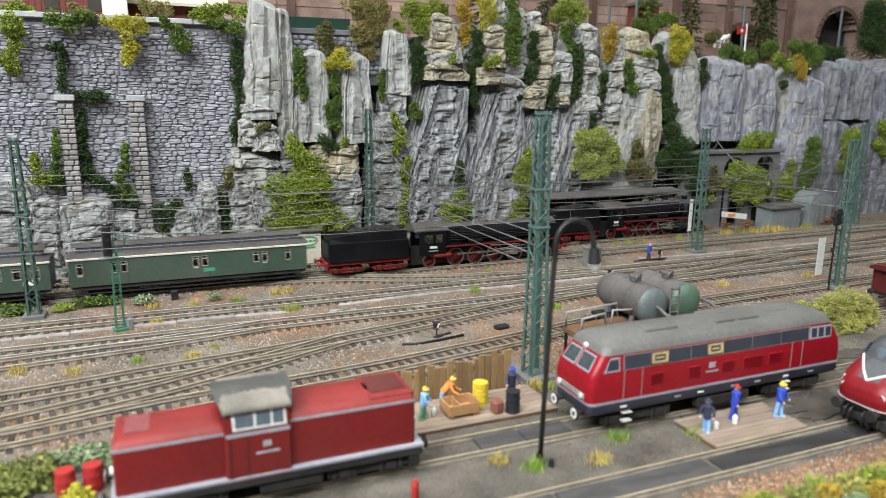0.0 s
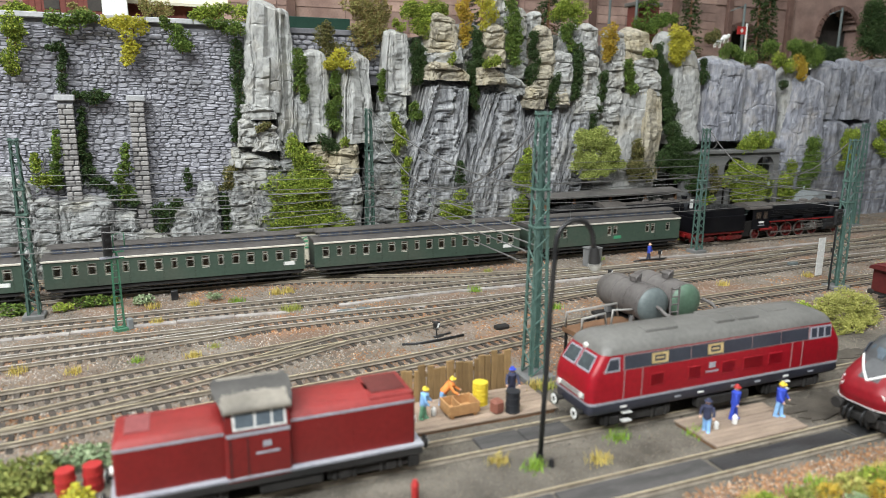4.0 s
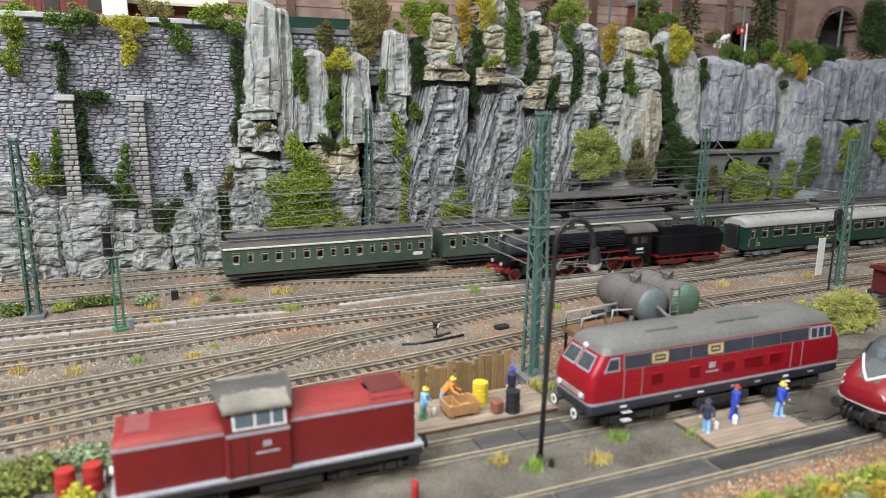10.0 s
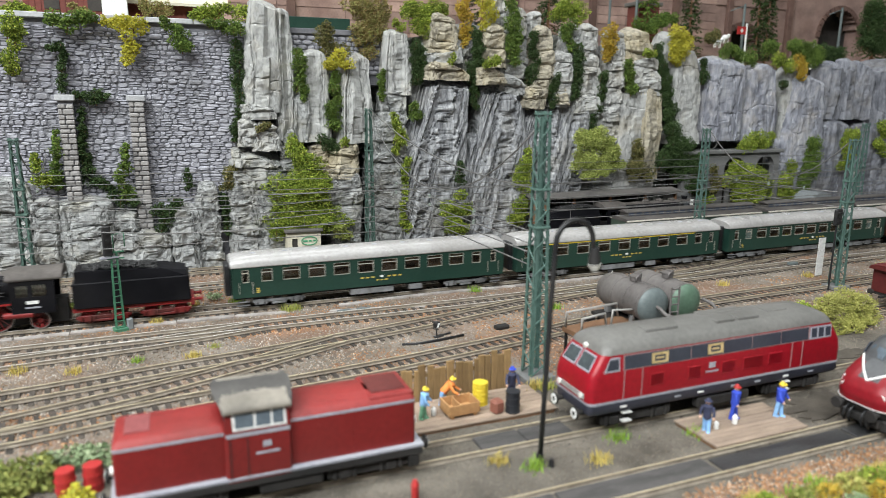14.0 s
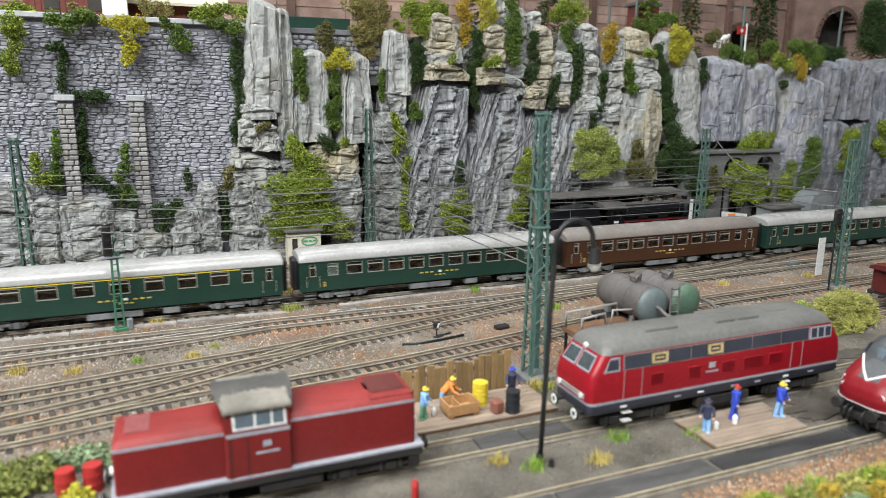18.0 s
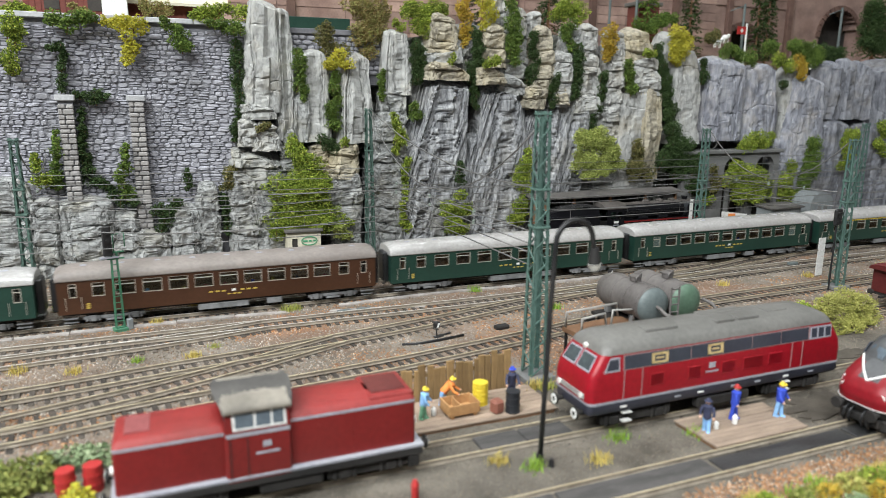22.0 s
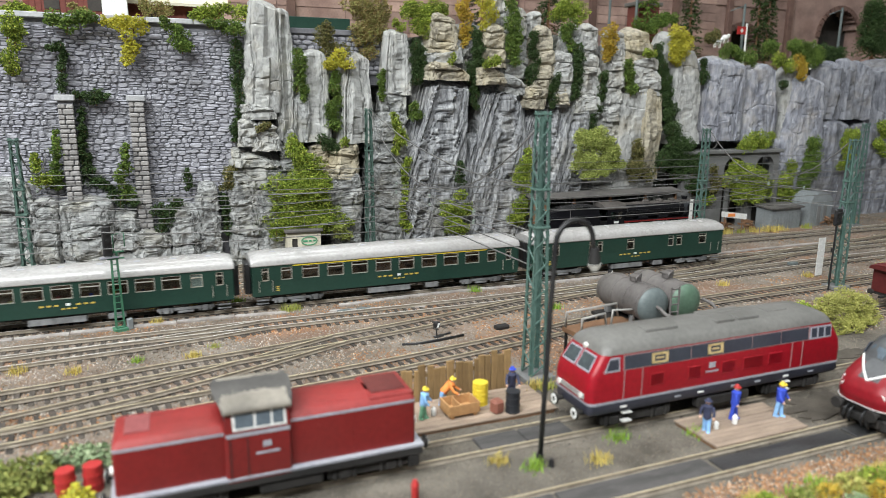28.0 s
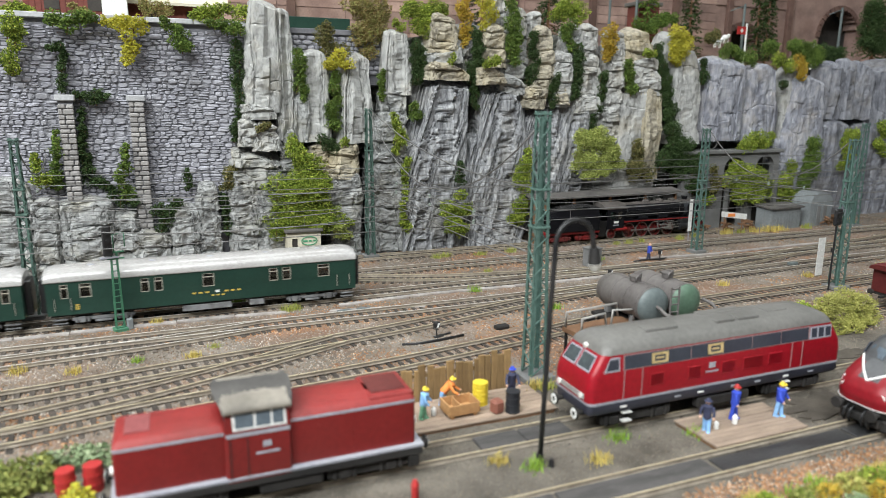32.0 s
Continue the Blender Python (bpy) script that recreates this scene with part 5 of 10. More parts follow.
creeper("bush", 768, [(170, 251, 9), (171, 243, 11), (172, 235, 13), (187, 228, 13), (178, 228, 12), (168, 228, 10)], "leaf_brown", 25, "dark brown-green bush on the rocks")
creeper("bush", 778, [(207, 274, 17), (224, 276, 19), (228, 260, 16), (218, 243, 17), (225, 251, 16), (231, 260, 15), (237, 268, 14), (225, 261, 13), (213, 254, 12), (217, 241, 12), (221, 229, 12), (213, 223, 8)], "leaf_rust", 26, "russet-brown bush on the cliff rim")
creeper("ivy", 758, [(232, 203, 4), (231, 199, 5), (231, 194, 5), (230, 190, 6), (231, 183, 6), (231, 177, 5)], "leaf_green", 27, "green creeper on the grey rock face")
creeper("bush", 764, [(257, 255, 9), (250, 259, 5)], "leaf_fresh", 28, "yellow-green bush of small leaves")
creeper("bush", 772, [(273, 280, 16), (287, 271, 16), (284, 264, 15), (280, 256, 13), (289, 263, 12), (297, 271, 12), (305, 278, 11), (297, 277, 11), (289, 276, 10), (281, 274, 10), (273, 273, 9), (265, 271, 9), (273, 269, 9), (282, 266, 9), (290, 263, 9), (298, 261, 9)], "leaf_fresh", 29, "yellow-green bush of small leaves")
creeper("ivy", 759, [(273, 234, 9), (274, 227, 10), (275, 220, 11), (276, 213, 12), (274, 205, 10), (273, 196, 9)], "leaf_dark", 30, "dark ivy climbing the grey stone")
creeper("ivy", 755, [(270, 169, 5), (270, 164, 7), (269, 159, 8), (269, 154, 10)], "leaf_green", 31, "green creeper on the grey rock face")
creeper("bush", 746, [(241, 156, 5), (243, 151, 6), (244, 146, 6), (246, 140, 7), (247, 133, 8), (248, 125, 9), (244, 121, 7), (241, 116, 5)], "leaf_fresh", 32, "yellow-green bush of small leaves")
creeper("bush", 748, [(256, 105, 6), (255, 99, 6), (254, 94, 6), (253, 89, 6), (253, 82, 6), (253, 75, 6), (253, 69, 5), (253, 62, 5), (252, 56, 5), (252, 49, 5), (253, 43, 6), (253, 37, 7), (254, 32, 8), (255, 26, 8)], "leaf_fresh", 33, "yellow-green bush of small leaves")
creeper("ivy", 752, [(160, 129, 8), (167, 125, 9), (173, 121, 9)], "leaf_dark", 34, "dark ivy climbing the grey stone")
creeper("bush", 747, [(183, 126, 7)], "leaf_fresh", 35, "yellow-green bush of small leaves")
creeper("ivy", 762, [(332, 282, 9), (333, 274, 10), (334, 266, 10), (334, 258, 9), (334, 250, 8), (333, 244, 6), (332, 238, 5)], "leaf_orange", 36, "orange autumn creeper on the rocks")
creeper("ivy", 760, [(347, 250, 9), (348, 244, 10), (349, 238, 11), (350, 231, 12), (349, 223, 11), (347, 215, 11), (346, 207, 10), (346, 200, 9), (345, 192, 8), (345, 186, 7), (346, 180, 7), (346, 173, 7), (347, 167, 7)], "leaf_dark", 37, "dark ivy climbing the grey stone")
creeper("bush", 746, [(311, 220, 7)], "leaf_fresh", 38, "yellow-green bush of small leaves")
creeper("bush", 744, [(354, 216, 6), (360, 217, 7), (366, 218, 8)], "leaf_fresh", 39, "yellow-green bush of small leaves")
creeper("ivy", 760, [(359, 282, 13), (364, 271, 12), (358, 261, 10)], "leaf_yellow", 40, "bright yellow creeper on grey stone")
creeper("ivy", 758, [(391, 283, 11), (393, 272, 12), (394, 262, 14), (396, 252, 14), (398, 242, 14), (397, 233, 12), (396, 223, 11)], "leaf_green", 41, "green creeper on the grey rock face")
creeper("ivy", 761, [(425, 255, 6), (425, 249, 7), (425, 243, 7), (426, 237, 8), (426, 230, 8), (426, 224, 9), (426, 217, 10), (427, 210, 11), (425, 203, 10), (423, 196, 8)], "leaf_dark", 42, "dark ivy climbing the grey stone")
creeper("ivy", 758, [(458, 204, 7), (457, 198, 8), (456, 193, 8), (455, 187, 8), (454, 181, 8), (454, 175, 7), (453, 169, 6)], "leaf_dark", 43, "dark ivy climbing the grey stone")
creeper("bush", 768, [(482, 269, 10), (478, 262, 10), (475, 256, 10), (480, 249, 9), (485, 242, 9)], "leaf_green", 44, "green creeper on the grey rock face")
creeper("bush", 792, [(482, 292, 17), (501, 289, 18), (492, 285, 15), (483, 282, 12), (474, 279, 10)], "leaf_fresh", 45, "yellow-green bush of small leaves")
creeper("ivy", 760, [(490, 236, 10), (491, 229, 10), (491, 222, 10), (491, 215, 10), (490, 208, 9), (489, 201, 9), (488, 194, 9), (487, 189, 8), (486, 184, 7), (485, 179, 7)], "leaf_dark", 46, "dark ivy climbing the grey stone")
creeper("ivy", 760, [(529, 209, 7), (529, 202, 7), (528, 195, 7), (528, 188, 8), (527, 181, 8), (525, 175, 8), (523, 169, 7), (521, 164, 7), (520, 158, 7), (518, 152, 7), (516, 146, 7), (514, 139, 8), (512, 133, 8)], "leaf_dark", 47, "dark ivy climbing the grey stone")
creeper("ivy", 757, [(532, 259, 13), (533, 250, 13), (533, 241, 13), (532, 235, 10), (530, 229, 7)], "leaf_orange", 48, "orange autumn creeper on the rocks")
creeper("ivy", 754, [(562, 222, 9), (564, 213, 11), (567, 204, 13), (574, 193, 11)], "leaf_green", 49, "green creeper on the grey rock face")
creeper("ivy", 757, [(645, 261, 17), (645, 245, 18), (644, 236, 14), (643, 228, 10)], "leaf_yellow", 50, "bright yellow creeper on grey stone")
creeper("bush", 748, [(582, 235, 6), (588, 235, 6), (594, 234, 6)], "leaf_fresh", 51, "yellow-green bush of small leaves")
creeper("ivy", 758, [(611, 244, 7), (613, 238, 8), (615, 232, 9), (618, 225, 10), (620, 218, 10), (621, 211, 10), (623, 204, 11), (624, 196, 11), (627, 188, 12), (629, 179, 13), (632, 171, 14), (632, 159, 14), (633, 148, 15)], "leaf_dark", 52, "dark ivy climbing the grey stone")
creeper("ivy", 748, [(630, 131, 19), (643, 113, 23), (667, 108, 18), (655, 103, 19), (643, 98, 19), (632, 93, 20), (646, 91, 19), (661, 89, 18), (654, 82, 17), (647, 76, 15)], "leaf_dark", 53, "dark ivy climbing the grey stone")
creeper("bush", 741, [(674, 94, 10), (672, 87, 11), (669, 80, 12), (677, 75, 11), (685, 69, 10), (676, 64, 11), (668, 60, 12), (676, 58, 11), (684, 55, 10), (692, 53, 9)], "leaf_dark", 54, "dark ivy climbing the grey stone")
creeper("bush", 741, [(705, 82, 8), (708, 76, 8), (710, 71, 9), (713, 65, 9), (710, 58, 9), (707, 52, 9)], "leaf_brown", 55, "dark brown-green bush on the rocks")
creeper("bush", 742, [(485, 133, 9), (491, 129, 12), (497, 124, 14), (506, 130, 13), (515, 135, 11), (514, 127, 12), (513, 118, 13), (522, 121, 12), (531, 124, 10), (536, 116, 11), (541, 108, 12), (533, 105, 14), (524, 102, 16), (504, 98, 16), (496, 104, 13), (488, 109, 10), (485, 102, 10), (482, 95, 10), (493, 94, 10), (504, 94, 10), (514, 94, 10), (525, 93, 10), (537, 93, 10), (548, 93, 10), (538, 91, 12), (528, 89, 13), (518, 88, 15), (507, 86, 12), (495, 84, 10)], "leaf_lime2", 56, "pale lime shrub with small round leaves")
creeper("bush", 746, [(576, 120, 9), (579, 110, 11), (583, 100, 13), (578, 92, 16), (573, 84, 18), (586, 80, 16), (600, 76, 13)], "leaf_brown", 57, "dark brown-green bush on the rocks")
creeper("bush", 747, [(416, 110, 8), (414, 103, 10), (413, 97, 12), (412, 90, 14), (410, 81, 14), (409, 72, 15)], "leaf_fresh", 58, "yellow-green bush of small leaves")
creeper("bush", 745, [(403, 43, 15), (397, 37, 13), (392, 31, 11), (405, 27, 10)], "leaf_fresh", 59, "yellow-green bush of small leaves")
creeper("bush", 743, [(320, 58, 13), (311, 45, 15), (325, 40, 14), (317, 34, 14), (309, 27, 14), (318, 26, 13), (327, 24, 12)], "leaf_fresh", 60, "yellow-green bush of small leaves")
creeper("ivy", 748, [(324, 100, 6), (324, 93, 6), (325, 86, 7), (325, 79, 8)], "leaf_dark", 61, "dark ivy climbing the grey stone")
creeper("ivy", 758, [(690, 229, 6), (690, 223, 7), (690, 217, 8), (691, 211, 8), (691, 205, 9)], "leaf_dark", 62, "dark ivy climbing the grey stone")
creeper("bush", 775, [(742, 244, 12), (757, 242, 12), (772, 240, 12), (784, 237, 12), (796, 234, 11)], "leaf_green", 63, "green creeper on the grey rock face")
creeper("bush", 776, [(711, 258, 12), (718, 264, 11), (724, 270, 10)], "leaf_brown", 64, "dark brown-green bush on the rocks")
creeper("bush", 764, [(835, 232, 16), (851, 226, 14)], "leaf_fresh", 65, "yellow-green bush of small leaves")
creeper("ivy", 760, [(866, 231, 12), (869, 222, 11), (873, 213, 10)], "leaf_orange", 66, "orange autumn creeper on the rocks")
creeper("bush", 785, [(898, 252, 20), (912, 248, 20), (925, 243, 20), (910, 247, 18), (894, 251, 17), (879, 255, 15)], "leaf_green", 67, "green creeper on the grey rock face")
creeper("bush", 790, [(839, 248, 16)], "leaf_green", 68, "green creeper on the grey rock face")
creeper("ivy", 761, [(841, 200, 9)], "leaf_dark", 69, "dark ivy climbing the grey stone")
creeper("bush", 748, [(765, 115, 12), (777, 117, 13), (788, 119, 14), (800, 121, 13), (812, 123, 11)], "leaf_fresh", 70, "yellow-green bush of small leaves")
creeper("bush", 739, [(739, 75, 19), (761, 82, 23), (774, 75, 24), (788, 67, 24), (770, 60, 23), (752, 54, 22), (768, 53, 20), (785, 51, 19), (802, 50, 17), (787, 53, 18), (773, 56, 20)], "leaf_fresh", 71, "yellow-green bush of small leaves")
creeper("bush", 746, [(860, 81, 13), (855, 71, 15), (850, 61, 16), (855, 50, 17), (860, 38, 18)], "leaf_fresh", 72, "yellow-green bush of small leaves")
creeper("ivy", 752, [(906, 118, 12), (907, 109, 14), (908, 100, 16), (909, 91, 19), (906, 78, 19), (902, 65, 20), (898, 55, 18), (893, 46, 15)], "leaf_green", 73, "green creeper on the grey rock face")
creeper("bush", 754, [(985, 127, 16), (984, 114, 16), (983, 101, 16), (981, 91, 15), (979, 80, 13)], "leaf_fresh", 74, "yellow-green bush of small leaves")
creeper("bush", 756, [(1057, 135, 14), (1059, 126, 14), (1061, 116, 15), (1063, 106, 15)], "leaf_fresh", 75, "yellow-green bush of small leaves")
creeper("bush", 740, [(701, 43, 11)], "leaf_fresh", 76, "yellow-green bush of small leaves")
creeper("bush", 738, [(171, 30, 10), (181, 27, 10)], "leaf_lime2", 77, "pale lime shrub with small round leaves")
creeper("bush", 740, [(187, 37, 7)], "leaf_fresh", 78, "yellow-green bush of small leaves")
creeper("bush", 790, [(598, 276, 10), (609, 277, 10), (620, 278, 11), (632, 279, 11), (642, 283, 12), (652, 286, 12), (644, 284, 11), (635, 281, 10), (627, 278, 9), (619, 276, 7)], "leaf_green", 79, "green creeper on the grey rock face")
creeper("bush", 772, [(-11, 261, 8), (-5, 261, 9), (2, 261, 10), (7, 259, 8), (12, 258, 6)], "leaf_rust", 80, "russet-brown bush on the cliff rim")
creeper("bush", 770, [(-126, 252, 8), (-118, 253, 8), (-111, 253, 7), (-116, 253, 7), (-122, 253, 7), (-128, 253, 6), (-133, 253, 6), (-139, 253, 6)], "leaf_fresh", 81, "yellow-green bush of small leaves")
creeper("bush", 772, [(-74, 258, 5), (-69, 257, 5), (-64, 256, 5)], "leaf_rust", 82, "russet-brown bush on the cliff rim")
creeper("bush", 806, [(1073, 316, 27), (1073, 302, 29), (1072, 288, 31), (1082, 276, 26), (1092, 264, 21), (1079, 267, 18), (1067, 270, 16), (1055, 273, 13)], "leaf_dark", 83, "dark ivy climbing the grey stone")
creeper("bush", 800, [(966, 254, 19), (980, 252, 18), (994, 250, 16)], "leaf_dark", 84, "dark ivy climbing the grey stone")


# ---------------------------------------------------------------- lattice masts and overhead line
def lattice_mast(u, v, h, wb, wt, m, label, turn=0.0, z0=-4.0, arms=()):
    t = thing("catenary_mast", u, v, z0, turn, label, "mast", "catenary masts")
    bm = bmesh.new()
    box(bm, -wb * 0.85, wb * 0.85, -wb * 0.85, wb * 0.85, -1, 4.5, 0.6)
    part("foundation", bm, "concrete", t)

    def corner(sx, sy, f):
        w = (wb + (wt - wb) * f) / 2
        return Vector((sx * w, sy * w, 4 + (h - 4) * f))
    quad = [(-1, -1), (1, -1), (1, 1), (-1, 1)]
    for sx, sy in quad:      # legs of angle iron
        bm = bmesh.new()
        flange = wb * 0.2
        for along in ((-sx * flange, 0), (0, -sy * flange)):
            ends = []
            for f in (0, 1):
                c, k = corner(sx, sy, f), 1 - 0.25 * f
                d = Vector((along[0] * k, along[1] * k, 0))
                o = Vector((0, -sy * 0.45, 0)) if along[0] else Vector((-sx * 0.45, 0, 0))
                ends.append([c, c + d, c + d + o, c + o])
            loft(bm, ends, smooth=False)
        part("leg", bm, m, t)
    n = max(9, int(h / 8.5))
    for k in range(4):
        a, b = quad[k], quad[(k + 1) % 4]
        for i in range(n):
            p, q = (a, b) if i % 2 == 0 else (b, a)
            bm = bmesh.new()
            rod(bm, corner(*p, i / n), corner(*q, (i + 1) / n), 0.5, 4, smooth=False)
            part("brace", bm, m, t)
    for f in (0.58, 0.72, 0.99):
        bm = bmesh.new()
        w = (wb + (wt - wb) * f) / 2 + 0.35
        zc, hh = 4 + (h - 4) * f, 0.7 if f < 0.9 else 0.5
        for s in (-1, 1):
            box(bm, -w, w, s * w - 0.5, s * w + 0.5, zc - hh, zc + hh, 0.2)
            box(bm, s * w - 0.5, s * w + 0.5, -w + 0.5, w - 0.5, zc - hh, zc + hh, 0.2)
        part("collar", bm, m, t)
    return t


lattice_mast(211, 363, 171, 12.2, 7.0, "mast", "tall grey-green lattice catenary mast on a concrete foot", 0)
lattice_mast(-110, 617, 146, 9.5, 6.0, "mast_dark", "dark green lattice catenary mast beside the main line", 0)
lattice_mast(596, 451, 145, 10.5, 6.6, "mast", "grey-green lattice catenary mast in the yard", 0)
lattice_mast(583, 628, 148, 10.0, 6.4, "mast", "grey-green lattice catenary mast between the main lines", 0)
lattice_mast(208, 737, 168, 10.0, 6.4, "mast_dark", "dark green lattice catenary mast against the cliff", 0)
lattice_mast(930, 690, 150, 11.0, 7.0, "mast", "grey-green lattice catenary mast near the cliff", 0)


def wire(name, p, q, sag, r, label, n=14, m="wire"):
    bm = bmesh.new()
    p, q = Vector(p), Vector(q)
    pts = [p.lerp(q, i / n) - Vector((0, 0, 4 * sag * (i / n) * (1 - i / n))) for i in range(n + 1)]
    tube(bm, pts, r, 4)
    return solid(name, bm, m, 0, 0, 0, 0, label, "wire", "overhead wires")


def overhead(v, spans, zc=66, zm=84):
    for a, b in spans:
        wire("contact_wire", (a, v, zc), (b, v, zc), 0.4, 0.42, "thin grey contact wire over the track", 4)
        wire("messenger_wire", (a, v, zm), (b, v, zm), 13, 0.4, "sagging grey messenger wire over the track")
        t = thing("dropper_set", (a + b) / 2, v, zc, 0, "thin droppers between the overhead wires", "wire", "overhead wires")
        n = 6
        for k in range(1, n):
            f = k / n
            zz = zm - 4 * 13 * f * (1 - f)
            bm = bmesh.new()
            rod(bm, (a + (b - a) * f - (a + b) / 2, 0, 0), (a + (b - a) * f - (a + b) / 2, 0, zz - zc), 0.16, 4)
            part("dropper", bm, "wire", t)


SPANS = [(-900, -505), (-505, -110), (-110, 214), (214, 590), (590, 930), (930, 1500)]
overhead(728, SPANS[:5], 66, 84)
overhead(665, SPANS, 66, 85)
overhead(584, SPANS, 66, 86)
overhead(528, SPANS[1:5], 68, 88)


def head_span(p, q, sag, low):
    """Cross-span of a sagging bearer and two straight wires between two masts."""
    wire("cross_span_wire", p, q, sag, 0.55, "sagging cross-span wire between two masts")
    for z in low:
        wire("cross_span_wire", (p[0], p[1], z), (q[0], q[1], z), 0.8, 0.45, "straight cross-span wire between two masts", 4)
    for f in (0.25, 0.5, 0.75):
        bm = bmesh.new()
        c = Vector(p).lerp(Vector(q), f)
        c.z = low[0]
        for k in range(3):
            rod(bm, (0, 0, -1.6 + k * 1.1), (0, 0, -0.8 + k * 1.1), 1.25, 8, 0.7)
        solid("insulator", bm, "insulator", c.x, c.y, c.z, 0, "small grey-green insulator on a cross-span wire", "insulator", "insulators")


head_span((211, 368, 158), (208, 733, 160), 60, (92, 78))
head_span((211, 368, 120), (208, 733, 164), 14, (84, 70))
head_span((596, 456, 138), (584, 622, 140), 44, (90, 76))
head_span((583, 634, 142), (720, 752, 120), 16, (90, 78))
head_span((-110, 622, 138), (-108, 752, 120), 22, (92, 78))
head_span((596, 456, 120), (930, 690, 140), 40, (92, 80))
for zz, vv in ((96, 745), (90, 705), (101, 700), (94, 640), (88, 690), (106, 742)):
    wire("feeder_wire", (-600, vv, zz), (1300, vv - 10, zz - 4), 6, 0.4, "long thin feeder wire along the line", 24)


# ---------------------------------------------------------------- coaches
def side_shell(bm, length, hw, z0, w0, w1, z1, wins, th=0.8):
    """Both side walls with real openings, and the two end walls."""
    for s in (-1, 1):
        ya, yb = sorted((s * hw, s * (hw - th)))
        box(bm, 0, length, ya, yb, z0, w0)
        box(bm, 0, length, ya, yb, w1, z1)
        x = 0
        for a, b in wins:
            box(bm, x, a, ya, yb, w0, w1)
            x = b
        box(bm, x, length, ya, yb, w0, w1)
    for a, b in ((0, th), (length - th, length)):
        box(bm, a, b, -hw + th, hw - th, z0, z1)


def window_mesh(w, h, bar=True):
    """A framed pane that sits in an opening; drawn round its centre, facing -y."""
    bm = bmesh.new()
    f = 0.5
    zb = h * 0.2
    xs, zs = (-w / 2, -w / 2 + f, w / 2 - f, w / 2), ((-h / 2, -h / 2 + f * 1.3, zb, zb + 0.7, h / 2 - f, h / 2) if bar else (-h / 2, -h / 2 + f, h / 2 - f, h / 2))
    front = [[bm.verts.new((x, -0.2, z)) for x in xs] for z in zs]
    back = [[bm.verts.new((x, 0.35, z)) for x in xs] for z in zs]
    for j in range(len(zs) - 1):
        for i in range(3):
            if i == 1 and j % 2 == 1:
                for (a, b), (c, d) in (((j, 1), (j, 2)), ((j, 2), (j + 1, 2)), ((j + 1, 2), (j + 1, 1)), ((j + 1, 1), (j, 1))):
                    bm.faces.new((front[a][b], front[c][d], back[c][d], back[a][b]))
                continue
            for g in (front, back):
                bm.faces.new((g[j][i], g[j][i + 1], g[j + 1][i + 1], g[j + 1][i]))
    pane = bmesh.new()
    box(pane, -w / 2 + f, w / 2 - f, 0.1, 0.2, -h / 2 + f, h / 2 - f)
    return finish(bm, "window", "window_frame"), finish(pane, "pane", "glass")


def set_window(meshes, t, x, y, z, rz):
    w = piece("window", meshes[0], t, x, y, z, rz)
    p = new("pane", meshes[1])
    p.parent = w


def roof_rings(length, hw, z0, z1, n=10, droop=0.0, taper=14):
    rings = []
    for x, k in ((-0.8, 0.35), (1.0, 0.62), (4, 0.82), (taper, 1.0), (length - taper, 1.0), (length - 4, 0.82), (length - 1.0, 0.62), (length + 0.8, 0.35)):
        ring = [(x, -hw, z0), (x, hw, z0)]
        for i in range(n + 1):
            a = math.pi * i / n
            ring.append((x, hw * math.cos(a) ** 1 if abs(math.cos(a)) > 1e-6 else 0.0, z0 + 0.8 + (z1 - z0 - 0.8) * (math.sin(a) ** 0.72) * (0.55 + 0.45 * k)))
        rings.append(ring)
    return rings


bm = bmesh.new()
disc(bm, (0, -8.2, 0), "y", 5.3, 2.2, 18)
disc(bm, (0, -6.9, 0), "y", 6.0, 0.6, 18)
disc(bm, (0, 8.2, 0), "y", 5.3, 2.2, 18)
disc(bm, (0, 6.9, 0), "y", 6.0, 0.6, 18)
rod(bm, (0, -12, 0), (0, 12, 0), 1.0, 8)
WHEELSET = finish(bm, "wheelset", "under")


def bogie_mesh(base):
    bm = bmesh.new()
    for s in (-1, 1):
        box(bm, -base / 2 - 7, base / 2 + 7, s * 12.8 - 0.7, s * 12.8 + 0.7, 4.6, 7.4, 0.3)
        for x in (-base / 2, base / 2):
            box(bm, x - 2.3, x + 2.3, s * 13.8 - 0.9, s * 13.8 + 0.9, 3.0, 7.8, 0.4)
            rod(bm, (x - 4.2, s * 13.8, 3.4), (x - 4.2, s * 13.8, 6.8), 1.0, 6)
            rod(bm, (x + 4.2, s * 13.8, 3.4), (x + 4.2, s * 13.8, 6.8), 1.0, 6)
        box(bm, -6, 6, s * 13.6 - 0.8, s * 13.6 + 0.8, 2.6, 4.4, 0.3)
    box(bm, -3, 3, -11, 11, 5, 9)
    return bm


def running_gear(t, length, pivot, base, m, bogies=True):
    for i, x in enumerate((pivot, length - pivot)):
        b = part("bogie", bogie_mesh(base), m, t, at=mm(x, 0, 0))
        for dx in (-base / 2, base / 2):
            w = new("wheelset", WHEELSET)
            w.parent = b
            w.matrix_basis = mm(dx, 0, 5.3)
            WHEELS.append((w, t, dx, 5.3, 5.3))


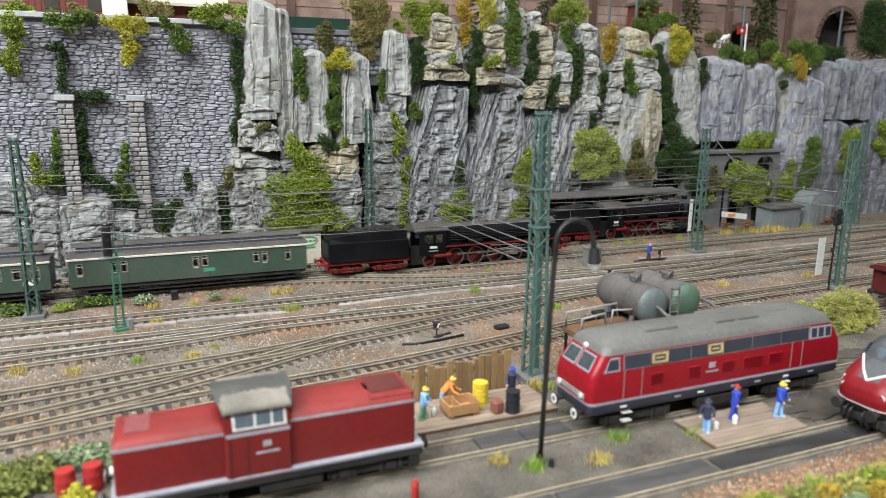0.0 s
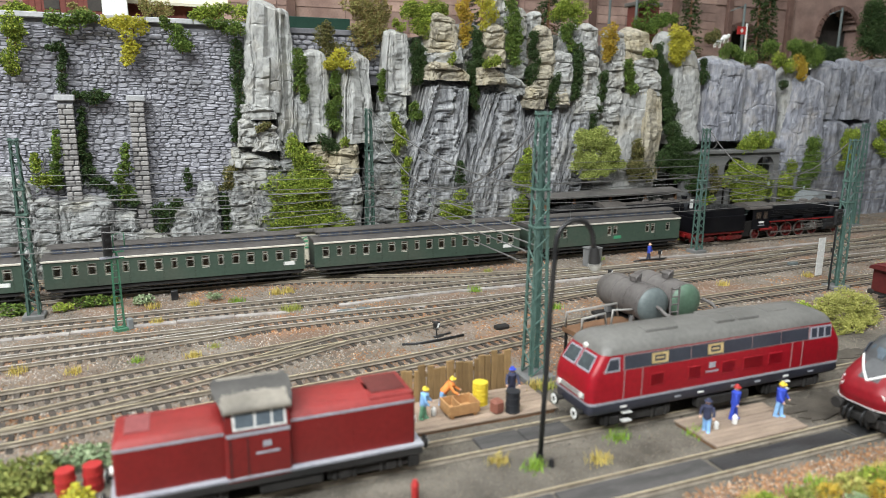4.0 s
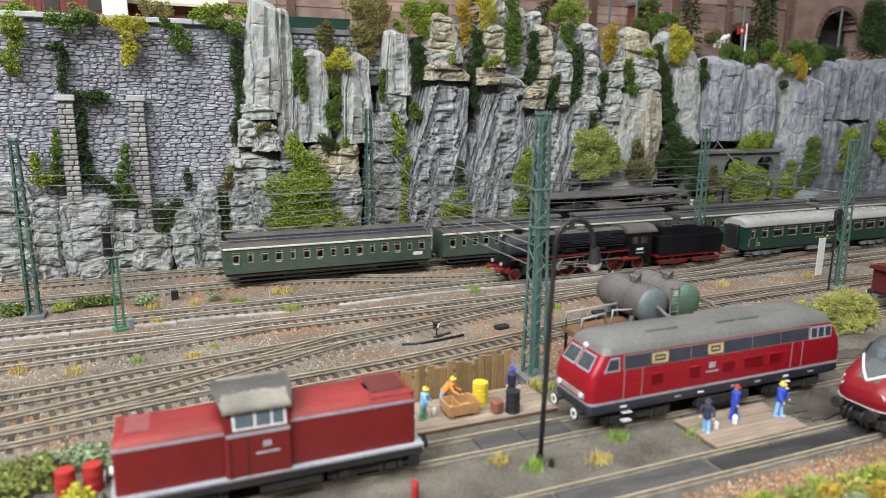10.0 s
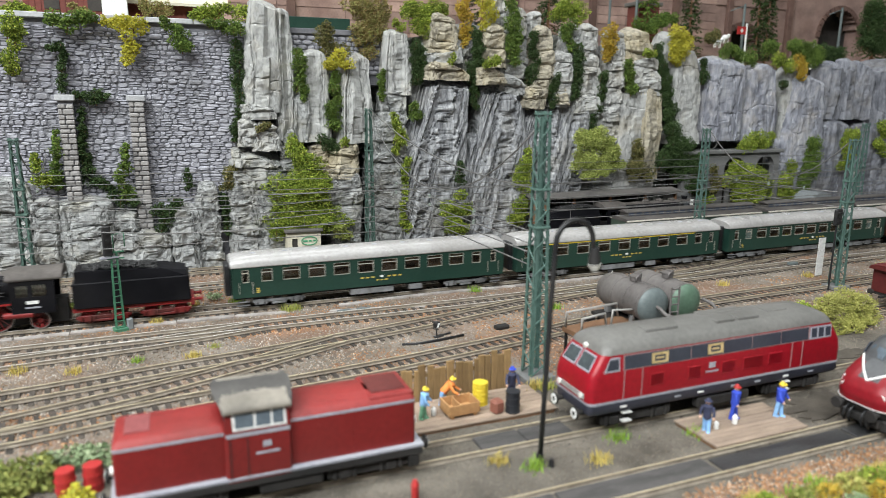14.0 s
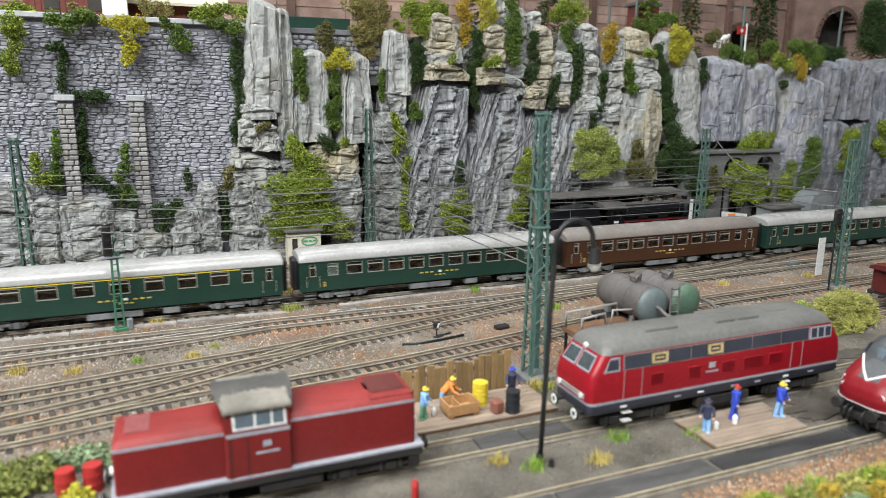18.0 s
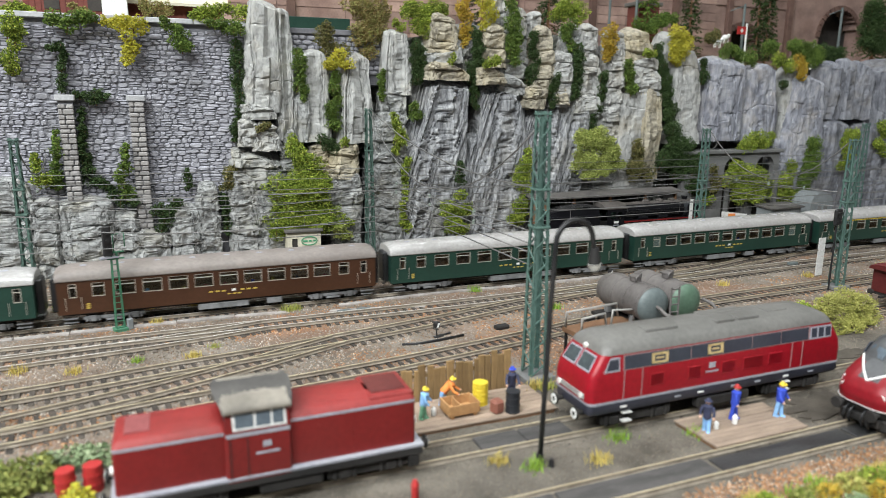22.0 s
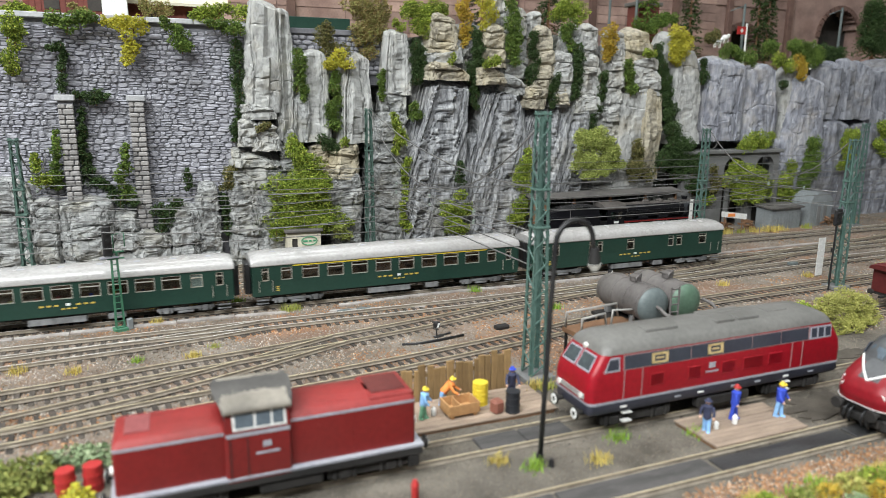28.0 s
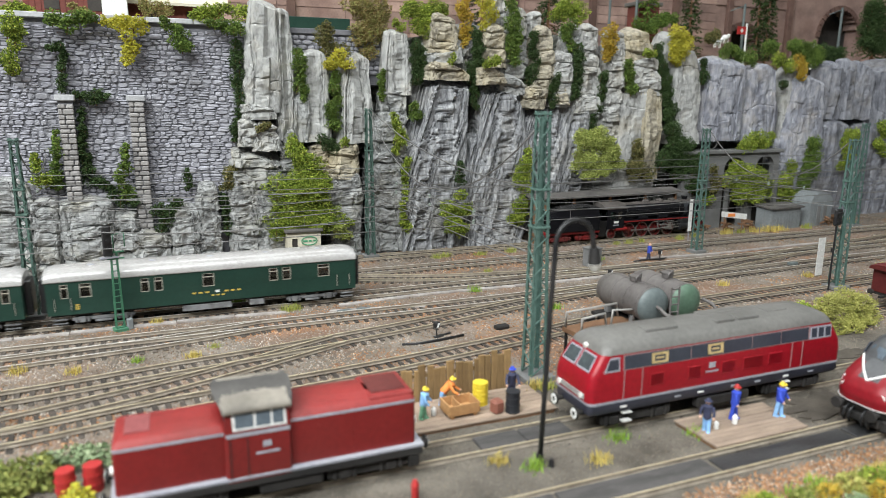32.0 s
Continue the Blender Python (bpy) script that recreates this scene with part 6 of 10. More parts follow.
def buffers(t, length, m="under"):
    for x, d in ((0, -1), (length, 1)):
        for y in (-10, 10):
            bm = bmesh.new()
            rod(bm, (x, y, 12), (x + d * 3.2, y, 12), 1.1, 8)
            rod(bm, (x + d * 3.2, y, 12), (x + d * 4.0, y, 12), 2.7, 12, 2.5)
            part("buffer", bm, m, t)
    for x, d in ((0, -1), (length, 1)):
        bm = bmesh.new()
        box(bm, min(x, x + d * 5.4), max(x, x + d * 5.4), -1.2, 1.2, 8.5, 10.5, 0.2)
        part("coupling", bm, "under", t)


WHEELS = []      # wheelset, its vehicle, place on its parent, height, radius
PASSENGER_TONES = ["bright_red", "pale_blue_cloth", "drum_yellow", "blue_cloth", "white", "navy_cloth"]


def express_coach(length, paint, roof, label, nwin=10, stripe=False, blinds=False, seats=False, baggage=False, name="passenger_coach"):
    t = thing(name, 0, 0, 0, 0, label, "coach", "express train coaches")
    hw, z0, z1, w0, w1 = 16.4, 10.6, 36.5, 23.4, 34.4
    wins = []
    if baggage:
        wins = [(10, 15), (23, 31), (66, 72), (76, 82), (112, 121), (165, 172), (176, 183), (206, 216)]
    else:
        wins = [(8, 13.5), (24, 33)]
        step = (length - 76) / (nwin - 2)
        for k in range(nwin - 2):
            c = 38 + step * (k + 0.5)
            wins.append((c - 7.2, c + 7.2))
        wins += [(length - 33, length - 24), (length - 13.5, length - 8)]
    bm = bmesh.new()
    side_shell(bm, length, hw, z0, w0, w1, z1, wins)
    part("body", bm, paint, t)
    bm = bmesh.new()
    loft(bm, roof_rings(length, hw + 0.5, z1 - 0.2, 46.8))
    part("roof", bm, roof, t)
    for k in range(9 if not baggage else 5):
        x = length * (k + 0.7) / (9.4 if not baggage else 5.4)
        bm = bmesh.new()
        box(bm, -2.4, 2.4, -1.6, 1.6, 0, 1.3, 0.4)
        part("roof_vent", bm, "trim_grey", t, at=mm(x, -5, 45.3))
    meshes = {}
    for a, b in wins:
        key = round(b - a, 1)
        if key not in meshes:
            meshes[key] = window_mesh(b - a, w1 - w0)
        for s in (-1, 1):
            set_window(meshes[key], t, (a + b) / 2, s * (hw - 0.45), (w0 + w1) / 2, 0 if s < 0 else 180)
    if blinds:
        for a, b in ((24, 33), (length - 33, length - 24)):
            bm = bmesh.new()
            box(bm, a + 0.3, b - 0.3, -hw + 0.95, -hw + 1.15, w0 + 0.2, w1 - 0.2)
            part("window_blind", bm, "blind", t)
    bm = bmesh.new()
    box(bm, 1, length - 1, -hw + 1.2, hw - 1.2, z0, z0 + 1)
    box(bm, 16, length - 16, -0.3, 0.1, z0 + 1, z1 - 1)
    part("interior", bm, "interior" if not baggage else "floor_dark", t)
    if not baggage:
        for a, b in wins[2:-2]:
            for x in (a - 2.5, b + 1.0):
                bm = bmesh.new()
                box(bm, x, x + 1.5, -hw + 2, -2, z0 + 1, 25.5, 0.3)
                part("seat", bm, "interior", t)
    # Added coloured blocks behind the panes stand in for seated passenger figures.
    if seats:
        rng = random.Random(int(length * 7))
        for a, b in wins[2:-2]:
            if rng.random() < 0.85:
                bm = bmesh.new()
                x = rng.uniform(a + 1.5, b - 3.5)
                box(bm, x, x + 2.6, -hw + 2.4, -hw + 5.2, 17, 24.6 + rng.uniform(-0.6, 1), 0.8)
                part("passenger_block", bm, rng.choice(PASSENGER_TONES), t)
    if stripe:
        bm = bmesh.new()
        box(bm, 34, length - 34, -hw - 0.12, -hw + 0.1, 34.9, 35.8)
        part("stripe", bm, "drum_yellow", t, "thin yellow first-class stripe")
    for k, x in enumerate((length / 2 - 16, length / 2 - 11, length / 2 - 6, length / 2 + 9, length / 2 + 14, length / 2 + 19)):
        bm = bmesh.new()
        box(bm, x, x + 3.0, -hw - 0.1, -hw + 0.1, 18.0, 19.3)
        part("lettering_bar", bm, "gold", t)
    for k in range(3):
        bm = bmesh.new()
        box(bm, length / 2 - 1.5 + k * 4, length / 2 + 1 + k * 4, -hw - 0.1, -hw + 0.1, 15.2, 16.3)
        part("lettering_bar", bm, "gold", t)
        bm = bmesh.new()
        box(bm, 19.4, 22, -hw - 0.1, -hw + 0.1, 14.2 + k * 1.6, 15.2 + k * 1.6)
        part("lettering_bar", bm, "gold", t)
    bm = bmesh.new()
    box(bm, length / 2 + 2, length / 2 + 5, -hw - 0.1, -hw + 0.1, 18, 20, mi=0)
    part("crest", bm, "white", t, "small white crest")
    bm = bmesh.new()
    box(bm, 2, length - 2, -hw + 2.5, hw - 2.5, 8.8, z0 - 0.02)
    part("underframe", bm, "under", t)
    for a, b in ((0.40, 0.56), (0.62, 0.67)):
        bm = bmesh.new()
        box(bm, length * a, length * b, -hw + 1.2, -hw + 9, 3.6, 8.6, 0.5)
        part("equipment_box", bm, "under_grey", t)
    for x in (3, length - 13):
        for z in (3.6, 6.4):
            bm = bmesh.new()
            box(bm, x, x + 10, -hw - 0.2, -hw + 3, z, z + 0.6)
            part("step", bm, "under_grey", t)
    for a, b in ((-5.2, 0), (length, length + 5.2)):
        bm = bmesh.new()
        box(bm, a, b, -8.5, 8.5, 11, 38, 1.0)
        part("gangway_bellows", bm, "black", t)
    for x in (5.5, 16.5, length - 16.5, length - 5.5):
        bm = bmesh.new()
        rod(bm, (x, -hw - 0.5, 14), (x, -hw - 0.5, 24), 0.22, 5)
        part("handrail", bm, "window_frame", t)
    running_gear(t, length, 38, 30, "under_grey")
    return t


def old_coach(length, label, nwin, baggage=False, board=True, name="passenger_coach"):
    t = thing(name, 0, 0, 0, 0, label, "coach", "local train coaches")
    hw, z0, z1, w0, w1 = 16.2, 11.5, 35.0, 21.8, 31.8
    wins = []
    if baggage:
        for c in (9, 36, 44, 104, 112, 158, 166, 188):
            wins.append((c - 2.6, c + 2.6))
    else:
        step = (length - 8) / nwin
        for k in range(nwin):
            c = 4 + step * (k + 0.5)
            w = 4.4 if k % 3 != 1 else 2.6
            wins.append((c - w / 2 - 1.0, c + w / 2 + 1.0))
    bm = bmesh.new()
    side_shell(bm, length, hw, z0, w0, w1, z1, wins)
    part("body", bm, "coach_old", t)
    meshes = {}
    for a, b in wins:
        key = round(b - a, 1)
        if key not in meshes:
            meshes[key] = window_mesh(b - a, w1 - w0)
        for s in (-1, 1):
            set_window(meshes[key], t, (a + b) / 2, s * (hw - 0.45), (w0 + w1) / 2, 0 if s < 0 else 180)
    bm = bmesh.new()
    loft(bm, roof_rings(length, hw + 0.8, z1 - 0.2, 40.2, taper=6))
    part("roof", bm, "roof_old", t)
    for s in (-1, 1):
        bm = bmesh.new()
        ya, yb = sorted((s * (hw + 0.9), s * (hw - 1.2)))
        box(bm, -1, length + 1, ya, yb, z1 - 0.4, z1 + 1.6, 0.4)
        part("eaves_board", bm, "cream", t)
    # raised clerestory with small lights
    bm = bmesh.new()
    box(bm, 6, length - 6, -7.6, 7.6, 37, 45)
    part("clerestory", bm, "roof_old", t)
    bm = bmesh.new()
    ring = [(-8.4, 44.8), (8.4, 44.8), (8.0, 45.8), (4.5, 47.0), (0, 47.5), (-4.5, 47.0), (-8.0, 45.8)]
    loft(bm, [[(x, y * k, 44.8 + (z - 44.8) * k) for y, z in ring] for x, k in ((3, 0.9), (8, 1.0), (length - 8, 1.0), (length - 3, 0.9))], smooth=False)
    part("clerestory_roof", bm, "roof_old", t)
    n = int(length / 11)
    bm = bmesh.new()
    box(bm, -3.9, 3.9, -0.1, 0.1, 0, 3.6)
    light = finish(bm, "clerestory_window", "skylight")
    for k in range(n):
        piece("clerestory_window", light, t, 6 + (length - 12) * (k + 0.5) / n, -7.75, 40.6)
    bm = bmesh.new()
    box(bm, 1, length - 1, -hw + 1.2, hw - 1.2, z0, z0 + 1)
    box(bm, 4, length - 4, 3.0, 3.6, z0 + 1, z1 - 1)
    part("interior", bm, "interior", t)
    for a, b in wins[::3]:
        for z in (20.5,):
            bm = bmesh.new()
            box(bm, a + 0.4, b - 0.4, -hw - 0.1, -hw + 0.1, z, z + 0.7)
            part("lettering_bar", bm, "cream", t)
    if board:
        bm = bmesh.new()
        x = length - 15 if not baggage else length * 0.56
        box(bm, x - 5, x + 5, -hw - 0.25, -hw + 0.1, 16.5, 20.0)
        part("route_board", bm, "white" if not baggage else "sign_green", t, "pale route board" if not baggage else "green route board")
    for k, (a, b) in enumerate(wins):
        if k % 2 == 0:
            bm = bmesh.new()
            box(bm, b + 0.6, b + 0.85, -hw - 0.12, -hw + 0.1, z0 + 0.4, z1 - 1)
            part("door_seam", bm, "under", t)
    bm = bmesh.new()
    box(bm, 1, length - 1, -hw + 1.4, hw - 1.4, 9.0, z0)
    part("underframe", bm, "under", t)
    for z, y in ((8.2, hw + 0.4), (4.2, hw - 0.2)):
        bm = bmesh.new()
        box(bm, 4, length - 4, -y - 0.5, -y + 2.4, z, z + 0.7)
        part("footboard", bm, "under", t)
    bm = bmesh.new()
    tube(bm, [(length * 0.27, -9, 8.8), (length * 0.38, -9, 4.6), (length * 0.62, -9, 4.6), (length * 0.73, -9, 8.8)], 0.5, 5)
    part("truss_rod", bm, "under", t)
    running_gear(t, length, min(34, length * 0.2), 28 if length > 160 else 22, "under")
    buffers(t, length)
    return t


# ---------------------------------------------------------------- steam locomotives
def spoked_wheel(r, spokes, m_out="wheel_red"):
    """A red spoked driving wheel with a steel tyre and crank boss; turns round y."""
    bm = bmesh.new()
    n = 26
    ro, ri = r, r - 1.5
    for y0, y1, a, b, mi in ((-1.1, 1.1, ro - 0.7, ro, 1), (-0.9, 0.9, ri, ro - 0.7, 0)):
        for i in range(n):
            t0, t1 = 2 * math.pi * i / n, 2 * math.pi * (i + 1) / n
            ps = []
            for y in (y0, y1):
                for t_, rr in ((t0, a), (t1, a), (t1, b), (t0, b)):
                    ps.append(bm.verts.new((math.cos(t_) * rr, y, math.sin(t_) * rr)))
            for q in ((0, 1, 2, 3), (7, 6, 5, 4), (3, 2, 6, 7), (1, 0, 4, 5)):
                bm.faces.new([ps[k] for k in q]).material_index = mi
    for i in range(spokes):
        t_ = 2 * math.pi * i / spokes
        rod(bm, (math.cos(t_) * 1.5, 0, math.sin(t_) * 1.5), (math.cos(t_) * ri, 0, math.sin(t_) * ri), 0.5, 4)
    rod(bm, (0, -1.3, 0), (0, 1.3, 0), 2.1, 10)
    rod(bm, (4.2, -1.6, 0), (4.2, 0.8, 0), 1.4, 8)
    for k in range(3):
        box(bm, -r * 0.72, -r * 0.5, -0.7, 0.7, -2.4 + k * 1.6, -0.8 + k * 1.6)
    return finish(bm, "driving_wheel", [m_out, "steel"])


RODS = []        # coupling rod, vehicle, centre, crank radius, wheel radius


def dusty_crown(bm):
    """The second material lies on the upper quarter of a boiler, where dust settles."""
    bm.normal_update()
    for f in bm.faces:
        if f.normal.z > 0.83:
            f.material_index = 1


def steam_engine(label, drivers, r, big_plates, name="steam_locomotive", moving=True, cylinder_x=214):
    """A tender locomotive, 252 mm over buffers, smokebox towards +x."""
    t = thing(name, 0, 0, 0, 0, label, "locomotive", "steam locomotives")
    # tender
    bm = bmesh.new()
    box(bm, 3, 78, -15.4, 15.4, 13.5, 34, 0.8)
    loft(bm, [[(5, -14, 34), (5, 14, 34), (5, 12, 38), (5, -12, 38)], [(20, -14.6, 34), (20, 14.6, 34), (20, 14, 41), (20, -14, 41)],
              [(76, -14.6, 34), (76, 14.6, 34), (76, 14, 43), (76, -14, 43)]], smooth=False)
    part("tender_body", bm, "loco_black", t)
    rng = np.random.default_rng(7)
    n = 420
    c = np.stack([rng.uniform(24, 72, n), rng.uniform(-11.5, 11.5, n), np.zeros(n)], 1)
    c[:, 2] = 42.4 + 3.0 * np.exp(-((c[:, 0] - 52) / 20) ** 2) - np.abs(c[:, 1]) * 0.12 + rng.uniform(-0.5, 0.5, n)
    vv, ff = scatter(c, any_turns(rng, n), rng.uniform(0.9, 1.9, (n, 3)), OCTA_V, OCTA_F)
    ob = new("coal_load", raw("coal_load", vv, ff, "coal"))
    ob.parent = t
    bm = bmesh.new()
    box(bm, 3, 79, -13, 13, 10.6, 13.4)
    box(bm, 0.5, 3, -14.5, 14.5, 8.5, 14.5, 0.3)
    part("tender_frame", bm, "frame_red", t)
    for x in (20, 60):
        b = part("tender_bogie", bogie_mesh(20), "wheel_red", t, at=mm(x, 0, 0))
        for dx in (-10, 10):
            w = new("wheelset", TENDER_WHEEL)
            w.parent = b
            w.matrix_basis = mm(dx, 0, 5.6)
            if moving:
                WHEELS.append((w, t, dx, 5.6, 5.6))
    # cab
    bm = bmesh.new()
    for s in (-1, 1):
        ya, yb = sorted((s * 15.6, s * 14.8))
        box(bm, 88, 114, ya, yb, 14, 27)
        box(bm, 88, 114, ya, yb, 36, 40)
        box(bm, 88, 93, ya, yb, 27, 36)
        box(bm, 101, 104, ya, yb, 27, 36)
        box(bm, 110.5, 114, ya, yb, 27, 36)
    box(bm, 113, 114, -14.8, 14.8, 14, 40)
    part("cab", bm, "loco_black", t)
    bm = bmesh.new()
    arc = [(math.cos(math.pi * i / 12) * 16.4, 39.5 + math.sin(math.pi * i / 12) * 7.6) for i in range(13)]
    loft(bm, [[(x, y, z) for y, z in arc] + [(x, -14.4, 39.5), (x, 14.4, 39.5)] for x in (83, 116)])
    part("cab_roof", bm, "soot_top", t)
    for s in (-1, 1):
        for a, b in ((93, 101), (104, 110.5)):
            bm = bmesh.new()
            box(bm, a, b, s * 15.2 - 0.1, s * 15.2 + 0.1, 27, 36)
            part("cab_window", bm, "glass_dark", t)
        bm = bmesh.new()
        box(bm, 98, 105, s * 15.75 - 0.15, s * 15.75 + 0.15, 21.5, 24)
        part("number_plate", bm, "white", t, "small white plate bar")
        bm = bmesh.new()
        box(bm, 97, 106, s * 15.75 - 0.15, s * 15.75 + 0.15, 18.2, 19.4)
        part("plate", bm, "trim_grey", t)
    # boiler with bands, smokebox, fittings
    bm = bmesh.new()
    rod(bm, (112, 0, 33), (214, 0, 33), 12.0, 36)
    dusty_crown(bm)
    part("boiler", bm, ["loco_black", "soot_top"], t)
    for x in (124, 142, 160, 178, 196, 212):
        bm = bmesh.new()
        rod(bm, (x, 0, 33), (x + 1.0, 0, 33), 12.2, 36)
        dusty_crown(bm)
        part("boiler_band", bm, ["loco_black", "soot_top"], t)
    bm = bmesh.new()
    rod(bm, (213, 0, 33), (234, 0, 33), 12.4, 36)
    dusty_crown(bm)
    rod(bm, (234, 0, 33), (236.5, 0, 33), 11.2, 28, 8.0)
    rod(bm, (236.4, 0, 33), (238.4, 0, 33), 1.2, 8)
    part("smokebox", bm, ["smokebox", "soot_top"], t, "slate-grey smokebox with a dusty top")
    bm = bmesh.new()
    rod(bm, (222, 0, 44), (222, 0, 48.5), 3.6, 14, 3.9)
    rod(bm, (222, 0, 48.5), (222, 0, 49.3), 4.3, 14)
    part("chimney", bm, "loco_black", t)
    for x, rr in ((200, 4.6), (180, 5.2), (158, 4.8)):
        bm = bmesh.new()
        rod(bm, (x, 0, 43), (x, 0, 46.2), rr, 14)
        rod(bm, (x, 0, 46.2), (x, 0, 47.6), rr, 14, rr * 0.55)
        part("dome", bm, "soot_top", t)
    bm = bmesh.new()
    box(bm, 113, 132, -10.5, 10.5, 20, 42, 1.5)
    part("firebox", bm, "loco_black", t)
    for s in (-1, 1):
        bm = bmesh.new()
        rod(bm, (118, s * 12.2, 36.5), (230, s * 12.4, 36.0), 0.32, 5)
        rod(bm, (118, s * 12.6, 31), (212, s * 12.4, 31), 0.45, 5)
        for z, a, b in ((34.6, 120, 176), (33.2, 120, 190), (28.6, 118, 204)):
            rod(bm, (a, s * 12.7, z), (b, s * 12.7, z), 0.38, 5)
        part("boiler_pipe", bm, "black", t)
        bm = bmesh.new()
        box(bm, 114, 236, s * 12.6 - 3, s * 12.6 + 3, 22.6, 23.6)
        part("running_board", bm, "loco_black", t)
        bm = bmesh.new()
        box(bm, 114, 236, s * 15.7 - 0.25, s * 15.7 + 0.25, 21.8, 23.2)
        part("running_board_edge", bm, "frame_red", t)
        if big_plates:
            bm = bmesh.new()
            box(bm, 216, 236, s * 14.6 - 0.35, s * 14.6 + 0.35, 23.6, 40, 0.2)
            part("smoke_deflector", bm, "loco_black", t)
        # valve gear: expansion link, radius rod, crosshead
        bm = bmesh.new()
        rod(bm, (cylinder_x - 46, s * 13.8, 17.5), (cylinder_x - 43, s * 13.8, 9.5), 0.8, 6)
        rod(bm, (cylinder_x - 45, s * 14.0, 15), (cylinder_x - 12, s * 14.0, 18), 0.55, 6)
        rod(bm, (cylinder_x - 24, s * 14.4, 17.2), (cylinder_x - 26, s * 14.4, 7.5), 0.6, 6)
        rod(bm, (cylinder_x - 60, s * 13.6, 8), (cylinder_x - 44, s * 13.8, 10), 0.55, 6)
        part("valve_gear", bm, "steel", t)
        bm = bmesh.new()
        box(bm, cylinder_x - 29, cylinder_x - 22, s * 13.4 - 1.2, s * 13.4 + 1.2, 10.2, 14.8, 0.3)
        part("crosshead", bm, "steel", t)
        for x in (120, 143, 166, 189):
            bm = bmesh.new()
            rod(bm, (x, s * 11, 22.6), (x + 3, s * 9, 12), 0.5, 5)
            box(bm, x - 3, x + 3, s * 8 - 0.5, s * 8 + 0.5, 14, 18, 0.2)
            part("brake_hanger", bm, "frame_red", t)
        bm = bmesh.new()
        rod(bm, (cylinder_x - 10, s * 13.4, 11.6), (cylinder_x + 9, s * 13.4, 11.6), 5.4, 18)
        rod(bm, (cylinder_x - 13, s * 13.4, 18.4), (cylinder_x + 12, s * 13.4, 18.4), 3.0, 14)
        box(bm, cylinder_x - 9, cylinder_x + 8, s * 12.6 - 4.2, s * 12.6 + 4.2, 12, 21.5, 0.6)
        part("cylinder", bm, "black", t)
        bm = bmesh.new()
        rod(bm, (cylinder_x - 40, s * 14.2, 14.4), (cylinder_x - 8, s * 14.2, 14.4), 0.7, 6)
        rod(bm, (cylinder_x - 36, s * 14.2, 10.6), (cylinder_x - 8, s * 14.2, 10.6), 0.7, 6)
        part("slide_bar", bm, "steel", t)
        bm = bmesh.new()
        rod(bm, (102, s * 13.6, 13.2), (119, s * 13.6, 13.2), 2.5, 14)
        part("air_reservoir", bm, "frame_red", t, "red air reservoir under the cab")
        bm = bmesh.new()
        rod(bm, (cylinder_x - 20, s * 15.0, 19.2), (cylinder_x - 52, s * 15.0, 20.4), 0.6, 6)
        rod(bm, (cylinder_x - 30, s * 14.8, 18.8), (cylinder_x - 22, s * 14.8, 8.4), 0.7, 6)
        rod(bm, (cylinder_x - 22, s * 14.8, 8.4), (cylinder_x - 34, s * 14.8, 9.6), 0.6, 6)
        part("valve_gear_bracket", bm, "steel", t)
        bm = bmesh.new()
        loft(bm, [[(228, s * 15.2, 22.8), (236, s * 15.2, 22.8), (243, s * 15.2, 15.8), (238, s * 15.2, 15.0)],
                  [(228, s * 14.2, 22.8), (236, s * 14.2, 22.8), (243, s * 14.2, 15.8), (238, s * 14.2, 15.0)]], smooth=False)
        part("front_apron", bm, "loco_black", t)
        for x in (138, 170):
            bm = bmesh.new()
            rod(bm, (x, s * 12.6, 25.5), (x + 14, s * 12.6, 25.5), 2.3, 12)
            part("air_tank", bm, "loco_black", t)
    # Deep near-black block closes the view between the spokes.
    bm = bmesh.new()
    box(bm, 82, 236, -6.2, 6.2, 3.5, 22)
    part("main_frame", bm, "under", t, "dark main frame block between the wheels")
    bm = bmesh.new()
    box(bm, 236, 240, -15, 15, 9.5, 15.5, 0.3)
    part("buffer_beam", bm, "frame_red", t)
    # step down in front of the smokebox
    bm = bmesh.new()
    loft(bm, [[(236, -14.5, 22.6), (236, 14.5, 22.6), (236, 14.5, 23.6), (236, -14.5, 23.6)],
              [(241, -14.5, 15.4), (241, 14.5, 15.4), (241, 14.5, 16.2), (241, -14.5, 16.2)]], smooth=False)
    part("front_platform", bm, "loco_black", t)
    for y in (-9.5, 9.5):
        bm = bmesh.new()
        rod(bm, (240, y, 12.3), (246, y, 12.3), 1.3, 8)
        rod(bm, (246, y, 12.3), (247.2, y, 12.3), 2.9, 12, 2.6)
        part("buffer", bm, "frame_red", t)
        bm = bmesh.new()
        rod(bm, (0.6, y, 12.3), (-4, y, 12.3), 1.3, 8)
        rod(bm, (-4, y, 12.3), (-5, y, 12.3), 2.8, 12, 2.5)
        part("buffer", bm, "frame_red", t)
        bm = bmesh.new()
        rod(bm, (239.5, y, 18.2), (242.5, y, 18.2), 2.0, 12, 2.2)
        rod(bm, (242.5, y, 18.2), (242.7, y, 18.2), 1.9, 12, mi=1)
        part("headlight", bm, ["black", "lamp_lens"], t)
    bm = bmesh.new()
    rod(bm, (235, 0, 44.5), (238.5, 0, 44.5), 1.9, 12, 2.1)
    rod(bm, (238.5, 0, 44.5), (238.7, 0, 44.5), 1.8, 12, mi=1)
    part("headlight", bm, ["black", "lamp_lens"], t)
    # wheels
    me = spoked_wheel(r, 14)
    for x in drivers:
        for s in (-1, 1):
            w = new("driving_wheel", me)
            w.parent = t
            w.matrix_basis = mm(x, s * 8.8, r)
            if moving:
                WHEELS.append((w, t, x, r, r, s * 8.8))
    for s in (-1, 1):
        bm = bmesh.new()
